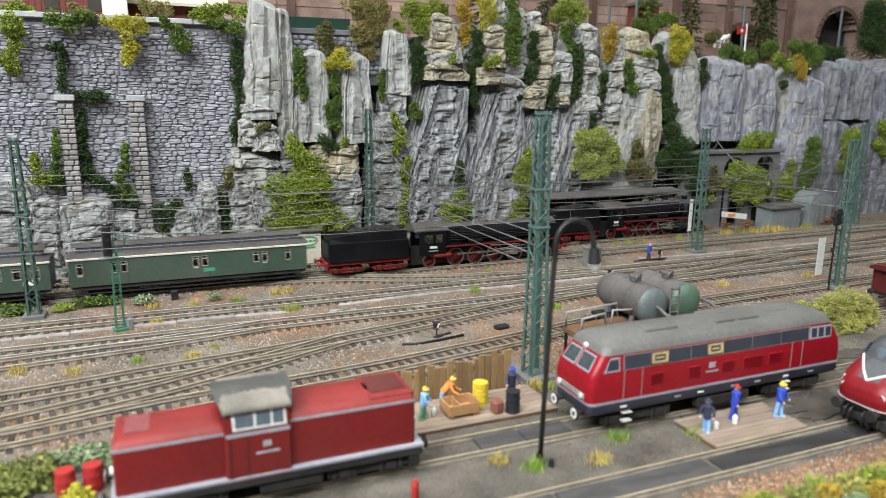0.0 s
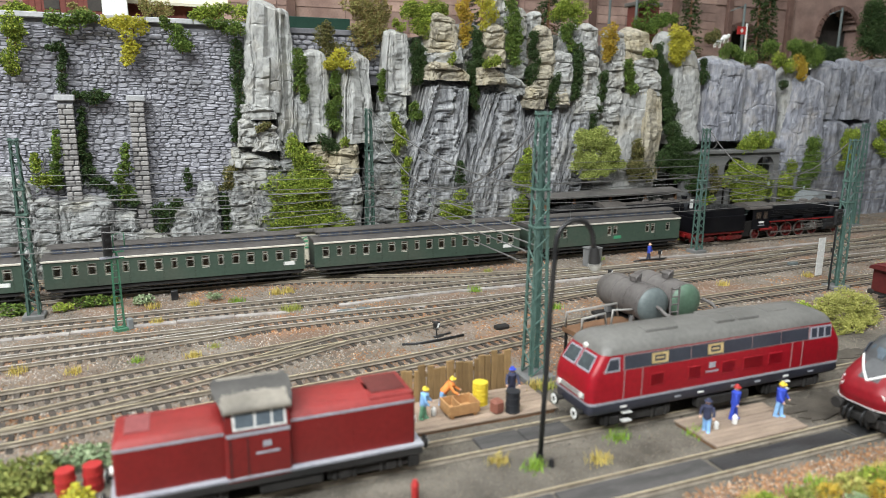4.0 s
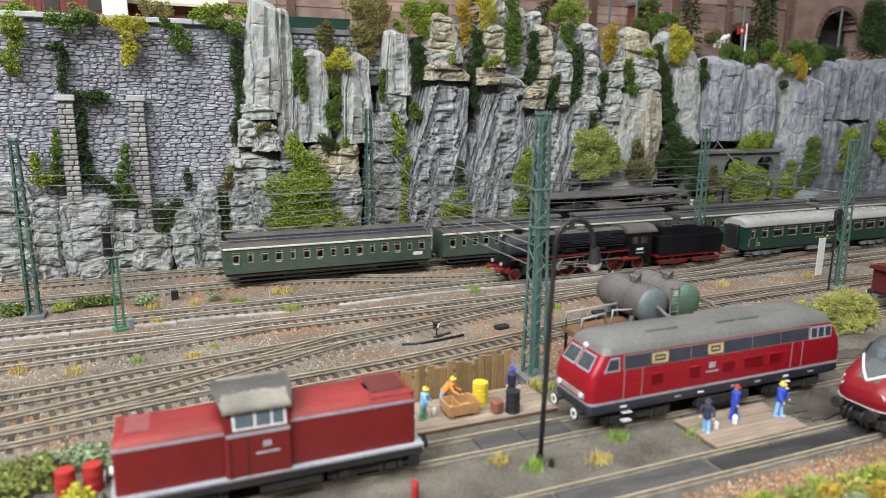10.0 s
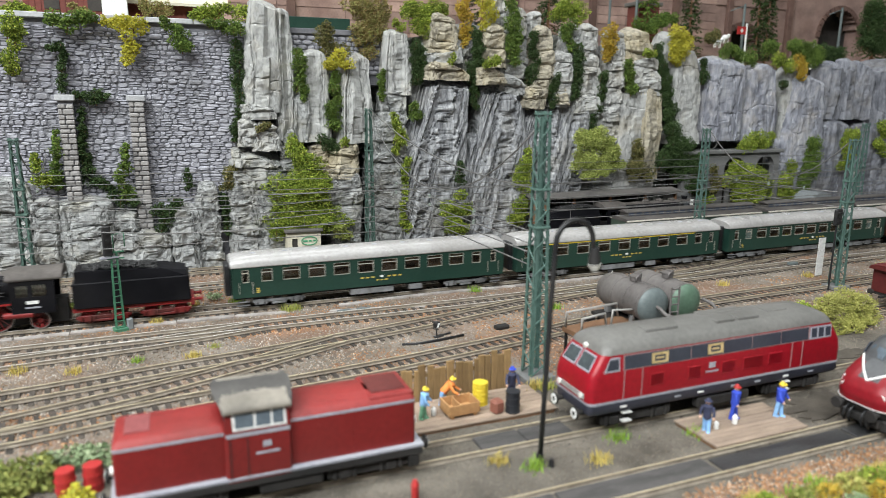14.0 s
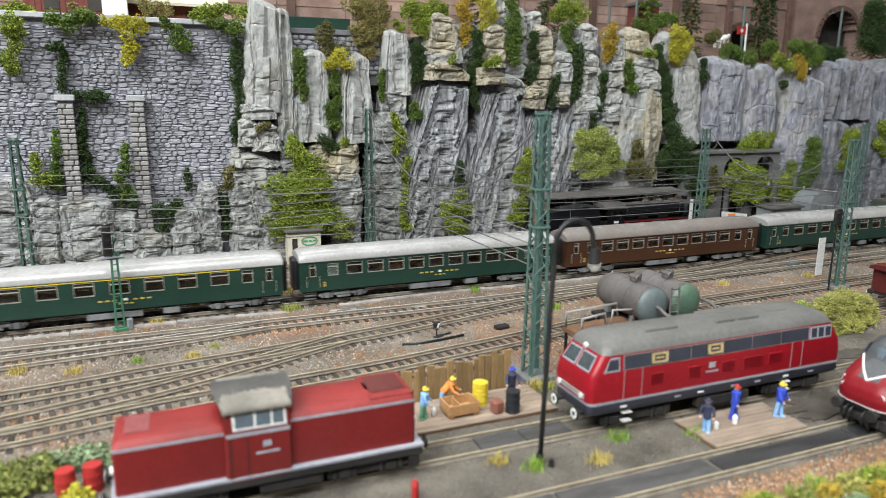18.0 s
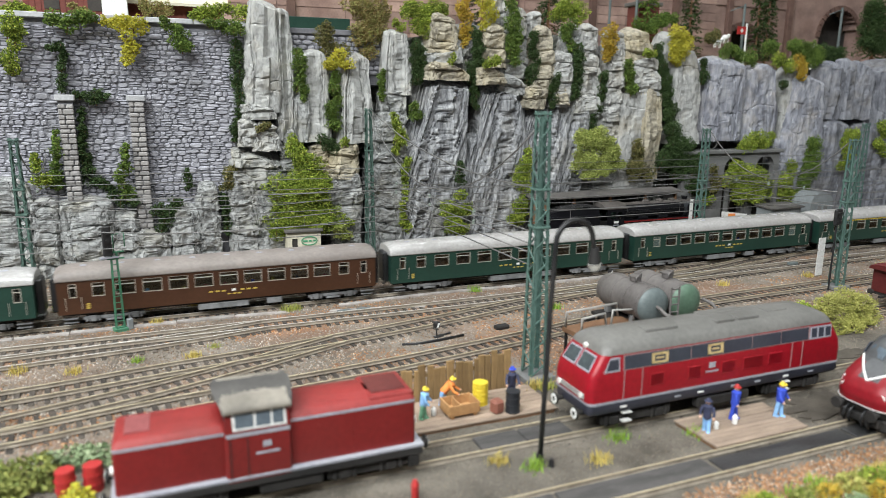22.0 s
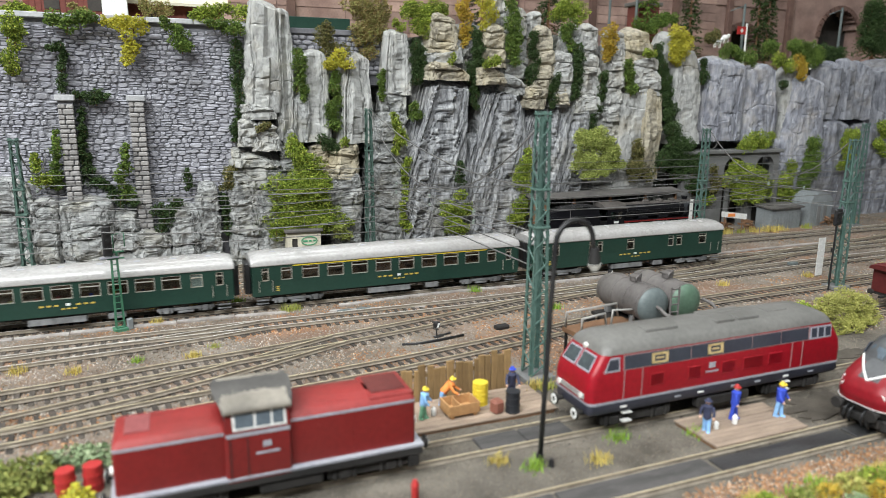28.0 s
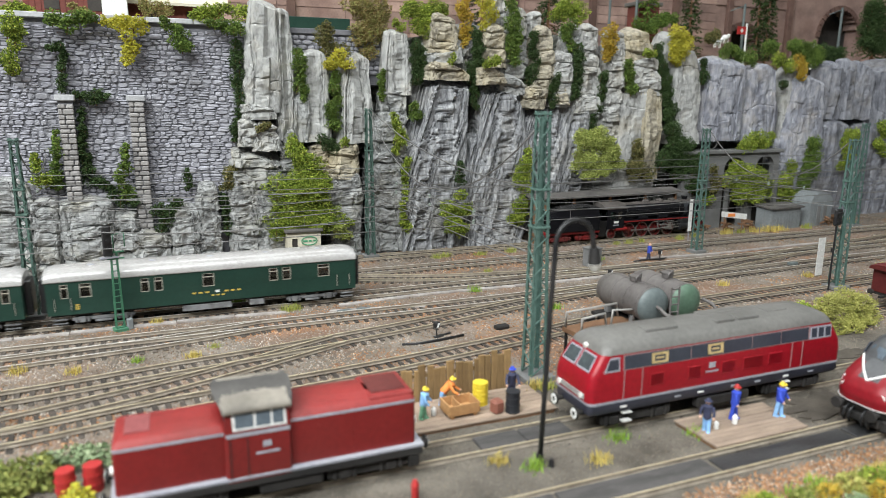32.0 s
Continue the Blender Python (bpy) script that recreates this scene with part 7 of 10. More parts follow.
        xm = (drivers[0] + drivers[-1]) / 2
        box(bm, drivers[0] - xm - 1.2, drivers[-1] - xm + 1.2, -0.4, 0.4, -0.7, 0.7, 0.1)
        for x in drivers:
            rod(bm, (x - xm, -0.7, 0), (x - xm, 0.7, 0), 1.5, 10)
        rd = part("coupling_rod", bm, "steel", t, at=mm(xm + 4.2, s * 11.0, r))
        if moving:
            RODS.append((rd, t, xm, s * 11.0, r, 4.2))
        bm = bmesh.new()
        rod(bm, (drivers[-2] + 3.8, s * 12.4, r), (cylinder_x - 26, s * 12.9, 12.4), 0.75, 6)
        rod(bm, (cylinder_x - 26, s * 13.0, 12.5), (cylinder_x - 6, s * 13.0, 12.5), 0.6, 6)
        part("connecting_rod", bm, "steel", t)
    me = spoked_wheel(5.9, 10)
    for x in ((206, 229) if len(drivers) == 3 else (226,)):
        for s in (-1, 1):
            w = new("leading_wheel", me)
            w.parent = t
            w.matrix_basis = mm(x, s * 8.8, 5.9)
            if moving:
                WHEELS.append((w, t, x, 5.9, 5.9, s * 8.8))
    me = spoked_wheel(6.8, 10)
    for s in (-1, 1):
        w = new("trailing_wheel", me)
        w.parent = t
        w.matrix_basis = mm(99, s * 8.8, 6.8)
        if moving:
            WHEELS.append((w, t, 99, 6.8, 6.8, s * 8.8))
    return t


bm = bmesh.new()
for y in (-8.4, 8.4):
    disc(bm, (0, y, 0), "y", 5.6, 2.0, 18)
    disc(bm, (0, y * 1.09, 0), "y", 3.0, 2.2, 10)
rod(bm, (0, -12, 0), (0, 12, 0), 1.0, 8)
TENDER_WHEEL = finish(bm, "wheelset", "wheel_red")


# ---------------------------------------------------------------- the two trains
EXPRESS = []     # vehicle, place of its left end behind the engine's front
LOCAL = []       # vehicle, place of its left end ahead of the train's tail

e = steam_engine("black express steam locomotive with red wheels and tender", [124, 150, 176], 11.6, False)


def lengthen(engine, k):
    """Draw the engine out along its length; wheels keep round."""
    round_ones = {w[0] for w in WHEELS}
    for ob in engine.children_recursive:
        ob.matrix_basis.translation.x *= k
        if ob not in round_ones and ob.data and ob.data.users == 1 and "wheel" not in ob.name:
            ob.data.transform(Matrix.Diagonal((k, 1, 1, 1)))
    for group in (WHEELS, RODS):
        for i, w in enumerate(group):
            if w[1] is engine:
                group[i] = (w[0], w[1], w[2] * k) + tuple(w[3:])


lengthen(e, 1.13)
EXPRESS.append((e, 245, 180))
x = 274
for args in (
    dict(paint="coach_green", roof="roof_silver", label="bottle-green express coach with a silver roof"),
    dict(paint="coach_green", roof="roof_silver", label="bottle-green express coach with a yellow first-class stripe", stripe=True, nwin=9),
    dict(paint="coach_green", roof="roof_silver", label="bottle-green express coach with white end blinds", blinds=True, seats=True, nwin=11),
    dict(paint="coach_brown", roof="roof_brown", label="brown dining coach with a grey-brown roof", seats=True, nwin=11),
    dict(paint="coach_green", roof="roof_silver", label="bottle-green express coach with wooden seats", nwin=10),
    dict(paint="coach_green", roof="roof_silver", label="bottle-green express coach with white end blinds", blinds=True, seats=True, nwin=11),
    dict(paint="coach_green", roof="roof_silver", label="bottle-green express coach with a yellow first-class stripe", stripe=True, nwin=10),
):
    EXPRESS.append((express_coach(250, **args), x, 0))
    x += 265
EXPRESS.append((express_coach(239, "coach_green", "roof_silver", "bottle-green baggage coach with a silver roof", baggage=True, name="baggage_coach"), x, 0))

for length, start, nw, bag, text in (
    (207, 0, 15, False, "faded green old passenger coach with a clerestory roof"),
    (151, 221, 11, False, "short faded green passenger coach with a clerestory roof"),
    (135, 383, 9, False, "short faded green passenger coach with a pale route board"),
    (223, 533, 16, False, "long faded green passenger coach with a clerestory roof"),
    (226, 766, 16, False, "long faded green passenger coach with a clerestory roof"),
    (206, 1006, 0, True, "faded green baggage coach with a green board"),
):
    LOCAL.append((old_coach(length, text, nw, bag, name="baggage_coach" if bag else "passenger_coach"), start, 0))
e = steam_engine("black steam locomotive with red wheels and a low tender", [126, 147, 168, 189], 9.6, True, cylinder_x=212)
lengthen(e, 1.13)
LOCAL.append((e, 1230, 0))

# engine at rest on the siding below the cliff
parked = steam_engine("parked black steam locomotive with red wheels and tender", [126, 147, 168, 189], 9.6, True, moving=False)
parked.matrix_basis = mm(425, 728, 0)


# ---------------------------------------------------------------- diesel locomotives
def outline(xa, xb, hw, z, r, n=5):
    """A rounded rectangle at height z."""
    pts = []
    for cx, cy, a0 in ((xb - r, hw - r, 0), (xa + r, hw - r, 90), (xa + r, -hw + r, 180), (xb - r, -hw + r, 270)):
        for k in range(n + 1):
            a = math.radians(a0 + 90 * k / n)
            pts.append((cx + r * math.cos(a), cy + r * math.sin(a), z))
    return pts


def stack(bm, levels, mi=0):
    loft(bm, [outline(*lv) for lv in levels], mi)


def plate(bm, pts, off, mi=0):
    """A thin plate on four corners, standing out along off."""
    o = Vector(off)
    a = [Vector(p) for p in pts]
    loft(bm, [[p - o for p in a], [p + o for p in a]], mi, smooth=False)


def diesel_bogie(t, x, base, r=5.8, three=False):
    bm = bmesh.new()
    for s in (-1, 1):
        box(bm, -base / 2 - 8, base / 2 + 8, s * 12.6 - 0.9, s * 12.6 + 0.9, 3.8, 9.2, 0.4)
        for dx in (-base / 2, base / 2):
            box(bm, dx - 2.6, dx + 2.6, s * 13.6 - 0.9, s * 13.6 + 0.9, 3.4, 8.2, 0.4)
            for q in (-4.6, 4.6):
                rod(bm, (dx + q, s * 13.4, 3.4), (dx + q, s * 13.4, 9.4), 1.1, 8)
    box(bm, -base / 2, base / 2, -8, 8, 5, 11)
    b = part("bogie", bm, "under", t, at=mm(x, 0, 0))
    for dx in (-base / 2, base / 2):
        w = new("wheelset", WHEELSET)
        w.parent = b
        w.matrix_basis = mm(dx, 0, 5.3)


def big_buffers(t, length, z=12, y=10, face="white"):
    for x, d in ((0, 1), (length, -1)):
        for yy in (-y, y):
            bm = bmesh.new()
            rod(bm, (x + d * 8, yy, z), (x + d * 1.2, yy, z), 1.5, 10)
            rod(bm, (x + d * 1.2, yy, z), (x, yy, z), 3.3, 16, 3.0)
            rod(bm, (x, yy, z), (x - d * 0.15, yy, z), 2.9, 16, mi=1)
            rod(bm, (x - d * 0.15, yy, z), (x - d * 0.2, yy, z), 1.2, 12, mi=0)
            part("buffer", bm, ["under", face], t)


def line_diesel(u, v):
    """Crimson four-axle line locomotive, 190 mm long."""
    t = thing("diesel_locomotive", u, v, 0, 0, "crimson diesel locomotive with grey roof and dark window band", "locomotive", "diesel locomotives")
    L = 190
    bm = bmesh.new()
    stack(bm, [(6, L - 6, 15.5, 11.2, 3), (5, L - 5, 17.0, 12.6, 3), (4.5, L - 4.5, 17.4, 17.6, 3.5)])
    part("skirt", bm, "skirt", t)
    bm = bmesh.new()
    stack(bm, [(4.2, L - 4.2, 17.7, 17.6, 3.5), (4, L - 4, 17.7, 19, 3.5)])
    part("trim_line", bm, "trim_grey", t, "pale grey line above the skirt")
    bm = bmesh.new()
    stack(bm, [(4.2, L - 4.2, 17.5, 19, 3.8), (4, L - 4, 17.6, 27, 4.2), (5, L - 5, 17.5, 32.5, 4.5), (6.5, L - 6.5, 17.3, 35.2, 4.5), (12, L - 12, 16.6, 44.0, 5)])
    part("body", bm, "v_red", t)
    bm = bmesh.new()
    stack(bm, [(12.2, L - 12.2, 16.7, 44.0, 5), (13.0, L - 13.0, 16.1, 46.0, 5), (15, L - 15, 14.4, 48.3, 5), (19, L - 19, 11.2, 50.4, 5), (26, L - 26, 6.5, 51.7, 5), (32, L - 32, 2, 52.1, 1.8)])
    part("roof", bm, "loco_grey", t)

    def side(z):      # half width of the side wall at a height
        return 17.5 - (z - 33.0) * 0.082
    for s in (-1, 1):
        o = (0, s * 0.18, 0.012)
        bm = bmesh.new()
        plate(bm, [(24.5, s * side(35.2), 35.2), (158, s * side(35.2), 35.2), (158, s * side(43.4), 43.4), (24.5, s * side(43.4), 43.4)], (0, s * 0.12, 0.01), 0)
        part("window_band_frame", bm, "panel_line", t)
        for k, x in enumerate(np.arange(25.2, 157, 22.0)):
            bm = bmesh.new()
            b = min(x + 21.4, 157.4)
            plate(bm, [(x, s * side(35.7), 35.7), (b, s * side(35.7), 35.7), (b, s * side(42.9), 42.9), (x, s * side(42.9), 42.9)], (0, s * 0.3, 0.02))
            part("window_panel", bm, "band_dark", t)
        for x in (42.5, 80.5):
            bm = bmesh.new()
            for a, b, c, d in ((x, x + 11, 36.4, 37.6), (x, x + 11, 41, 42.2), (x, x + 2, 36.4, 42.2), (x + 9, x + 11, 36.4, 42.2), (x + 3, x + 8, 38.8, 39.8)):
                plate(bm, [(a, s * side(c), c), (b, s * side(c), c), (b, s * side(d), d), (a, s * side(d), d)], (0, s * 0.45, 0.03))
            part("engine_window", bm, "brass", t, "brass-coloured engine room window")
        for x0, x1 in ((13.2, 22.2), (158.6, 175.6)):
            bm = bmesh.new()
            dx = 1.6 if x0 < 50 else 0
            plate(bm, [(x0 - 1, s * side(35.2), 35.2), (x1, s * side(35.2), 35.2), (x1, s * side(42.8), 42.8), (x0 + 3.0 * (dx > 0), s * side(42.8), 42.8)], o)
            part("cab_window_frame", bm, "trim_grey", t)
            n = 1 if x0 < 50 else 3
            for k in range(n):
                a = x0 + (x1 - x0) * k / n + 0.8
                b = x0 + (x1 - x0) * (k + 1) / n - 0.8
                bm = bmesh.new()
                plate(bm, [(a, s * side(36.2), 36.2), (b, s * side(36.2), 36.2), (b, s * side(41.8), 41.8), (a + 2.0 * (n == 1), s * side(41.8), 41.8)], (0, s * 0.3, 0.02))
                part("cab_window", bm, "band_dark", t)
        for x in (25, 36.6, 144, 152.5):
            bm = bmesh.new()
            box(bm, x, x + 0.5, s * 17.55 - 0.2, s * 17.55 + 0.2, 19, 35)
            part("door_edge", bm, "panel_line", t)
        for x, wide in ((42, 9), (67.5, 9), (91, 10), (107, 15), (126, 11)):
            bm = bmesh.new()
            box(bm, x, x + wide, s * 17.55 - 0.3, s * 17.55 + 0.22, 24, 31, 0.2)
            for k in range(6):
                box(bm, x + 0.6, x + wide - 0.6, s * 17.55 - 0.3, s * 17.55 + 0.42, 24.7 + k, 25.1 + k)
            part("grille", bm, "v_red", t)
        bm = bmesh.new()
        for a, b, c, d in ((82, 86.6, 28.4, 31.6), (80, 89, 25.8, 26.8)):
            box(bm, a, b, s * 17.55 - 0.22, s * 17.55 + 0.22, c, d)
        part("lettering_bar", bm, "trim_grey", t)
        for x in (24, 60, 76, 100, 118, 140, 160):
            bm = bmesh.new()
            box(bm, x, x + 4, s * 17.2 - 0.4, s * 17.2 + 0.4, 14.2, 15.2)
            part("sill_plate", bm, "white" if x in (24, 76, 140) else "trim_grey", t)
        for x in (26, 140):
            for z in (5.6, 10.4):
                bm = bmesh.new()
                box(bm, x, x + 6, s * 16.2 - 1.4, s * 16.2 + 1.4, z, z + 0.7)
                part("step", bm, "white", t)
        bm = bmesh.new()
        box(bm, 78, 116, s * 13.5 - 2.5, s * 13.5 + 2.5, 4, 10, 0.8)
        part("fuel_tank", bm, "under", t)
    for xe, d in ((4.0, -1), (L - 4.0, 1)):
        for y0, y1 in ((-12.8, -0.8), (0.8, 12.8)):
            def nose(z):
                return xe - d * np.interp(z, [27, 32.5, 35.2, 44.0], [0, 1.0, 2.5, 8.0])
            bm = bmesh.new()
            plate(bm, [(nose(34.6), y0, 34.6), (nose(34.6), y1, 34.6), (nose(43), y1 * 0.94, 43), (nose(43), y0 * 0.94, 43)], (d * 0.25, 0, 0.16))
            part("windscreen_frame", bm, "trim_grey", t)
            bm = bmesh.new()
            plate(bm, [(nose(35.5), y0 + 0.8, 35.5), (nose(35.5), y1 - 0.8, 35.5), (nose(42.2), y1 * 0.94 - 0.7, 42.2), (nose(42.2), y0 * 0.94 + 0.7, 42.2)], (d * 0.4, 0, 0.26))
            part("windscreen", bm, "windscreen", t)
        bm = bmesh.new()
        box(bm, min(xe, xe + d * 0.6), max(xe, xe + d * 0.6), -13, 13, 20.4, 23.4, 0.2)
        part("lamp_strip", bm, "pipe", t)
        for y in (-10.5, 10.5):
            bm = bmesh.new()
            rod(bm, (xe + d * 0.4, y, 21.9), (xe + d * 1.2, y, 21.9), 1.5, 12)
            part("headlight", bm, "lamp_lens", t)
        bm = bmesh.new()
        rod(bm, (xe - d * 9, 0, 45.2), (xe - d * 7.2, 0, 44.8), 1.6, 12)
        part("headlight", bm, "lamp_lens", t)
    for a, b, y0, y1 in ((44, 66, -9, -1), (92, 106, -10, -3), (108, 124, -10, -3), (92, 124, 3, 9), (134, 150, -6, 6)):
        bm = bmesh.new()
        box(bm, a, b, y0, y1, 49.4, 52.4, 0.4)
        part("roof_hatch", bm, "loco_grey", t)
    for x in (38, L - 38):
        diesel_bogie(t, x, 30)
    big_buffers(t, L)
    return t


def hood_diesel(u, v):
    """Dark red hood locomotive with a middle cab, 141 mm long."""
    t = thing("hood_diesel_locomotive", u, v, 0, 0, "weathered dark red hood diesel with beige cab roof", "locomotive", "diesel locomotives")
    L = 141
    bm = bmesh.new()
    box(bm, 4, L - 4, -16.5, 16.5, 9.5, 13.4, 0.5)
    part("frame", bm, "black", t)
    bm = bmesh.new()
    box(bm, 3.6, L - 3.6, -16.8, 16.8, 13.4, 15.0, 0.3)
    part("walkway", bm, "trim_grey", t, "grey walkway round the hoods")
    for nm, a, b, h in (("front_hood", 5.5, 49.5, 38.6), ("rear_hood", 74.5, 134, 40.0)):
        bm = bmesh.new()
        stack(bm, [(a, b, 14.2, 15, 1.6), (a, b, 14.2, h - 4.4, 1.6)])
        hood = part(nm, bm, "v_red_old", t)
        bm = bmesh.new()
        stack(bm, [(a - 0.1, b + 0.1, 14.4, h - 4.4, 1.8), (a - 0.1, b + 0.1, 14.4, h - 3.1, 1.8)])
        part("stripe", bm, "trim_grey", hood, "pale grey stripe round the hood")
        bm = bmesh.new()
        stack(bm, [(a, b, 14.2, h - 3.1, 1.8), (a + 0.6, b - 0.6, 13.2, h - 1.0, 2.2), (a + 2, b - 2, 11.0, h, 2.4), (a + 5, b - 5, 4, h + 0.6, 2)])
        part("hood_top", bm, "v_red_hood", hood, "paler red hood top")
        for x in np.arange(a + 14, b - 6, 15.5):
            bm = bmesh.new()
            box(bm, x, x + 0.3, -14.3, -14.1, 15.4, h - 4.8)
            part("hood_seam", bm, "v_red_old", hood)
    bm = bmesh.new()
    box(bm, 112, 133.4, -13.0, 13.0, 38.4, 40.6, 0.7)
    part("raised_hood", bm, "v_red_hood", t, "raised radiator end of the hood")
    bm = bmesh.new()
    box(bm, 114, 131, -9, 10, 40.5, 41.0, 0.2)
    for k in range(12):
        box(bm, 114.8 + k * 1.35, 115.3 + k * 1.35, -8.4, 9.4, 41.0, 41.3)
    part("roof_grille", bm, "grille_dark", t, "dark brown radiator grille")
    bm = bmesh.new()
    box(bm, 88, 103, -10.5, -3.5, 39.6, 40.3, 0.2)
    part("roof_hatch", bm, "v_red_hood", t)
    bm = bmesh.new()
    box(bm, 10, 20, -8, 8, 38.8, 39.5, 0.3)
    part("roof_hatch", bm, "hatch_pink", t, "greyed air intake in the hood top")
    # cab
    bm = bmesh.new()
    box(bm, 48.5, 76, -16.6, 16.6, 12.2, 35.4, 0.8)
    loft(bm, [[(48.5, -16.6, 35.4), (76, -16.6, 35.4), (76, 16.6, 35.4), (48.5, 16.6, 35.4)], [(49.3, -15.6, 46), (75.2, -15.6, 46), (75.2, 15.6, 46), (49.3, 15.6, 46)]], smooth=False)
    gable = [(math.cos(math.pi * i / 12) * 15.6, 46 + math.sin(math.pi * i / 12) ** 0.8 * 3.4) for i in range(13)]
    loft(bm, [[(x, y, z) for y, z in gable] for x in (49.3, 75.2)], smooth=False)
    part("cab", bm, "v_red_old", t)
    # roof with bowed ends, soot on its crown and ends
    bm = bmesh.new()
    arc = [(math.cos(math.pi * i / 48) * 17.9, 44.9 + math.sin(math.pi * i / 48) ** 0.75 * 5.4) for i in range(49)]
    low = [(y * 0.96, z - 0.9) for y, z in arc[::-1]]
    rings = []
    for f in np.linspace(0, 1, 61):
        bow = lambda y: 3.4 * (1 - (y / 18) ** 2)
        rings.append([(48.2 - bow(y) + (28.6 + 2 * bow(y) * 0.75) * f, y * (0.965 if f in (0, 1) else 1), z) for y, z in arc + low])
    loft(bm, rings)
    for f in bm.faces:
        c = f.calc_center_median()
        grime = 0.9 * noise.noise(Vector((c.x * 0.12, c.y * 0.2, 3))) + 0.6 * noise.noise(Vector((c.x * 0.9, c.y * 0.9, 5)))
        if c.x < 48.6 + grime * 2 - 0.02 * c.y ** 2 + 1.5 or c.x > 75.6 + grime or c.z > 49.9 + 0.3 * grime:
            f.material_index = 1
    part("cab_roof", bm, ["cab_beige", "cab_soot"], t, "dusty beige curved cab roof with soot")
    for s in (-1, 1):
        bm = bmesh.new()
        plate(bm, [(52, s * 16.52, 36.4), (74.4, s * 16.52, 36.4), (74.0, s * 15.68, 45.2), (51.6, s * 15.68, 45.2)], (0, s * 0.22, 0.02))
        part("window_frame", bm, "white", t, "white cab window frame")
        for a, b in ((53.0, 60.4), (61.6, 67.6), (68.6, 73.0)):
            bm = bmesh.new()
            plate(bm, [(a, s * 16.42, 37.5), (b, s * 16.42, 37.5), (b, s * 15.8, 44.2), (a, s * 15.8, 44.2)], (0, s * 0.42, 0.03))
            part("cab_window", bm, "glass_cab", t)
        bm = bmesh.new()
        box(bm, 49, 75.6, s * 16.7 - 0.15, s * 16.7 + 0.15, 33.6, 35.2)
        part("stripe", bm, "trim_grey", t)
        bm = bmesh.new()
        box(bm, 64, 67.6, s * 16.75 - 0.15, s * 16.75 + 0.15, 27.6, 30.2)
        box(bm, 61, 71, s * 16.75 - 0.15, s * 16.75 + 0.15, 24.4, 25.4)
        part("lettering_bar", bm, "trim_grey", t)
        for x in (50.5, 57.5):
            bm = bmesh.new()
            box(bm, x, x + 0.4, s * 16.7 - 0.12, s * 16.7 + 0.12, 14, 33.4)
            part("door_edge", bm, "black", t)
        bm = bmesh.new()
        box(bm, 62, 90, s * 12 - 3.2, s * 12 + 3.2, 3.6, 9.4, 1.0)
        part("fuel_tank", bm, "under", t)
        for x in (8, 130):
            bm = bmesh.new()
            box(bm, x, x + 5, s * 15.2 - 1.2, s * 15.2 + 1.2, 4, 9.4)
            part("step", bm, "under", t)
    for x, d in ((49.2, -1), (75.4, 1)):
        for y0, y1 in ((-13, -3), (3, 13)):
            bm = bmesh.new()
            plate(bm, [(x, y0, 40.4), (x, y1, 40.4), (x, y1, 45), (x, y0, 45)], (d * 0.6, 0, 0))
            part("end_window", bm, "glass_cab", t)
    for x, d in ((5.5, -1), (134, 1)):
        for y in (-8.5, 8.5):
            bm = bmesh.new()
            rod(bm, (x, y, 24), (x + d * 1.6, y, 24), 2.0, 12)
            part("headlight", bm, "lamp_lens", t)
    for x in (30, L - 30):
        diesel_bogie(t, x, 22)
    big_buffers(t, L)
    return t


M["windscreen"] = surf("dark_windscreen_glass", (0.04, 0.05, 0.055), (0.075, 0.09, 0.095), 60, 0.1, bump=0.0, spec=0.6)
M["van_red"] = surf("dark_maroon_van_paint", (0.10, 0.012, 0.012), (0.07, 0.01, 0.009), 30, 0.6, bump=0.1)
M["cab_soot"] = surf("sooty_roof_paint", (0.055, 0.052, 0.05), (0.10, 0.095, 0.088), 40, 0.75, bump=0.1)
M["grille_dark"] = surf("brown_radiator_grille", (0.10, 0.02, 0.018), (0.14, 0.035, 0.03), 60, 0.7, bump=0.2)
M["hatch_pink"] = surf("greyed_pink_intake", (0.26, 0.075, 0.075), (0.21, 0.055, 0.055), 60, 0.7, bump=0.2)
# Opaque glossy pane; its pale blue base colour stands in for a reflection.
M["glass_cab"] = surf("cab_glass_painted_reflection", (0.09, 0.115, 0.14), (0.13, 0.16, 0.19), 30, 0.08, bump=0.0, spec=0.6)


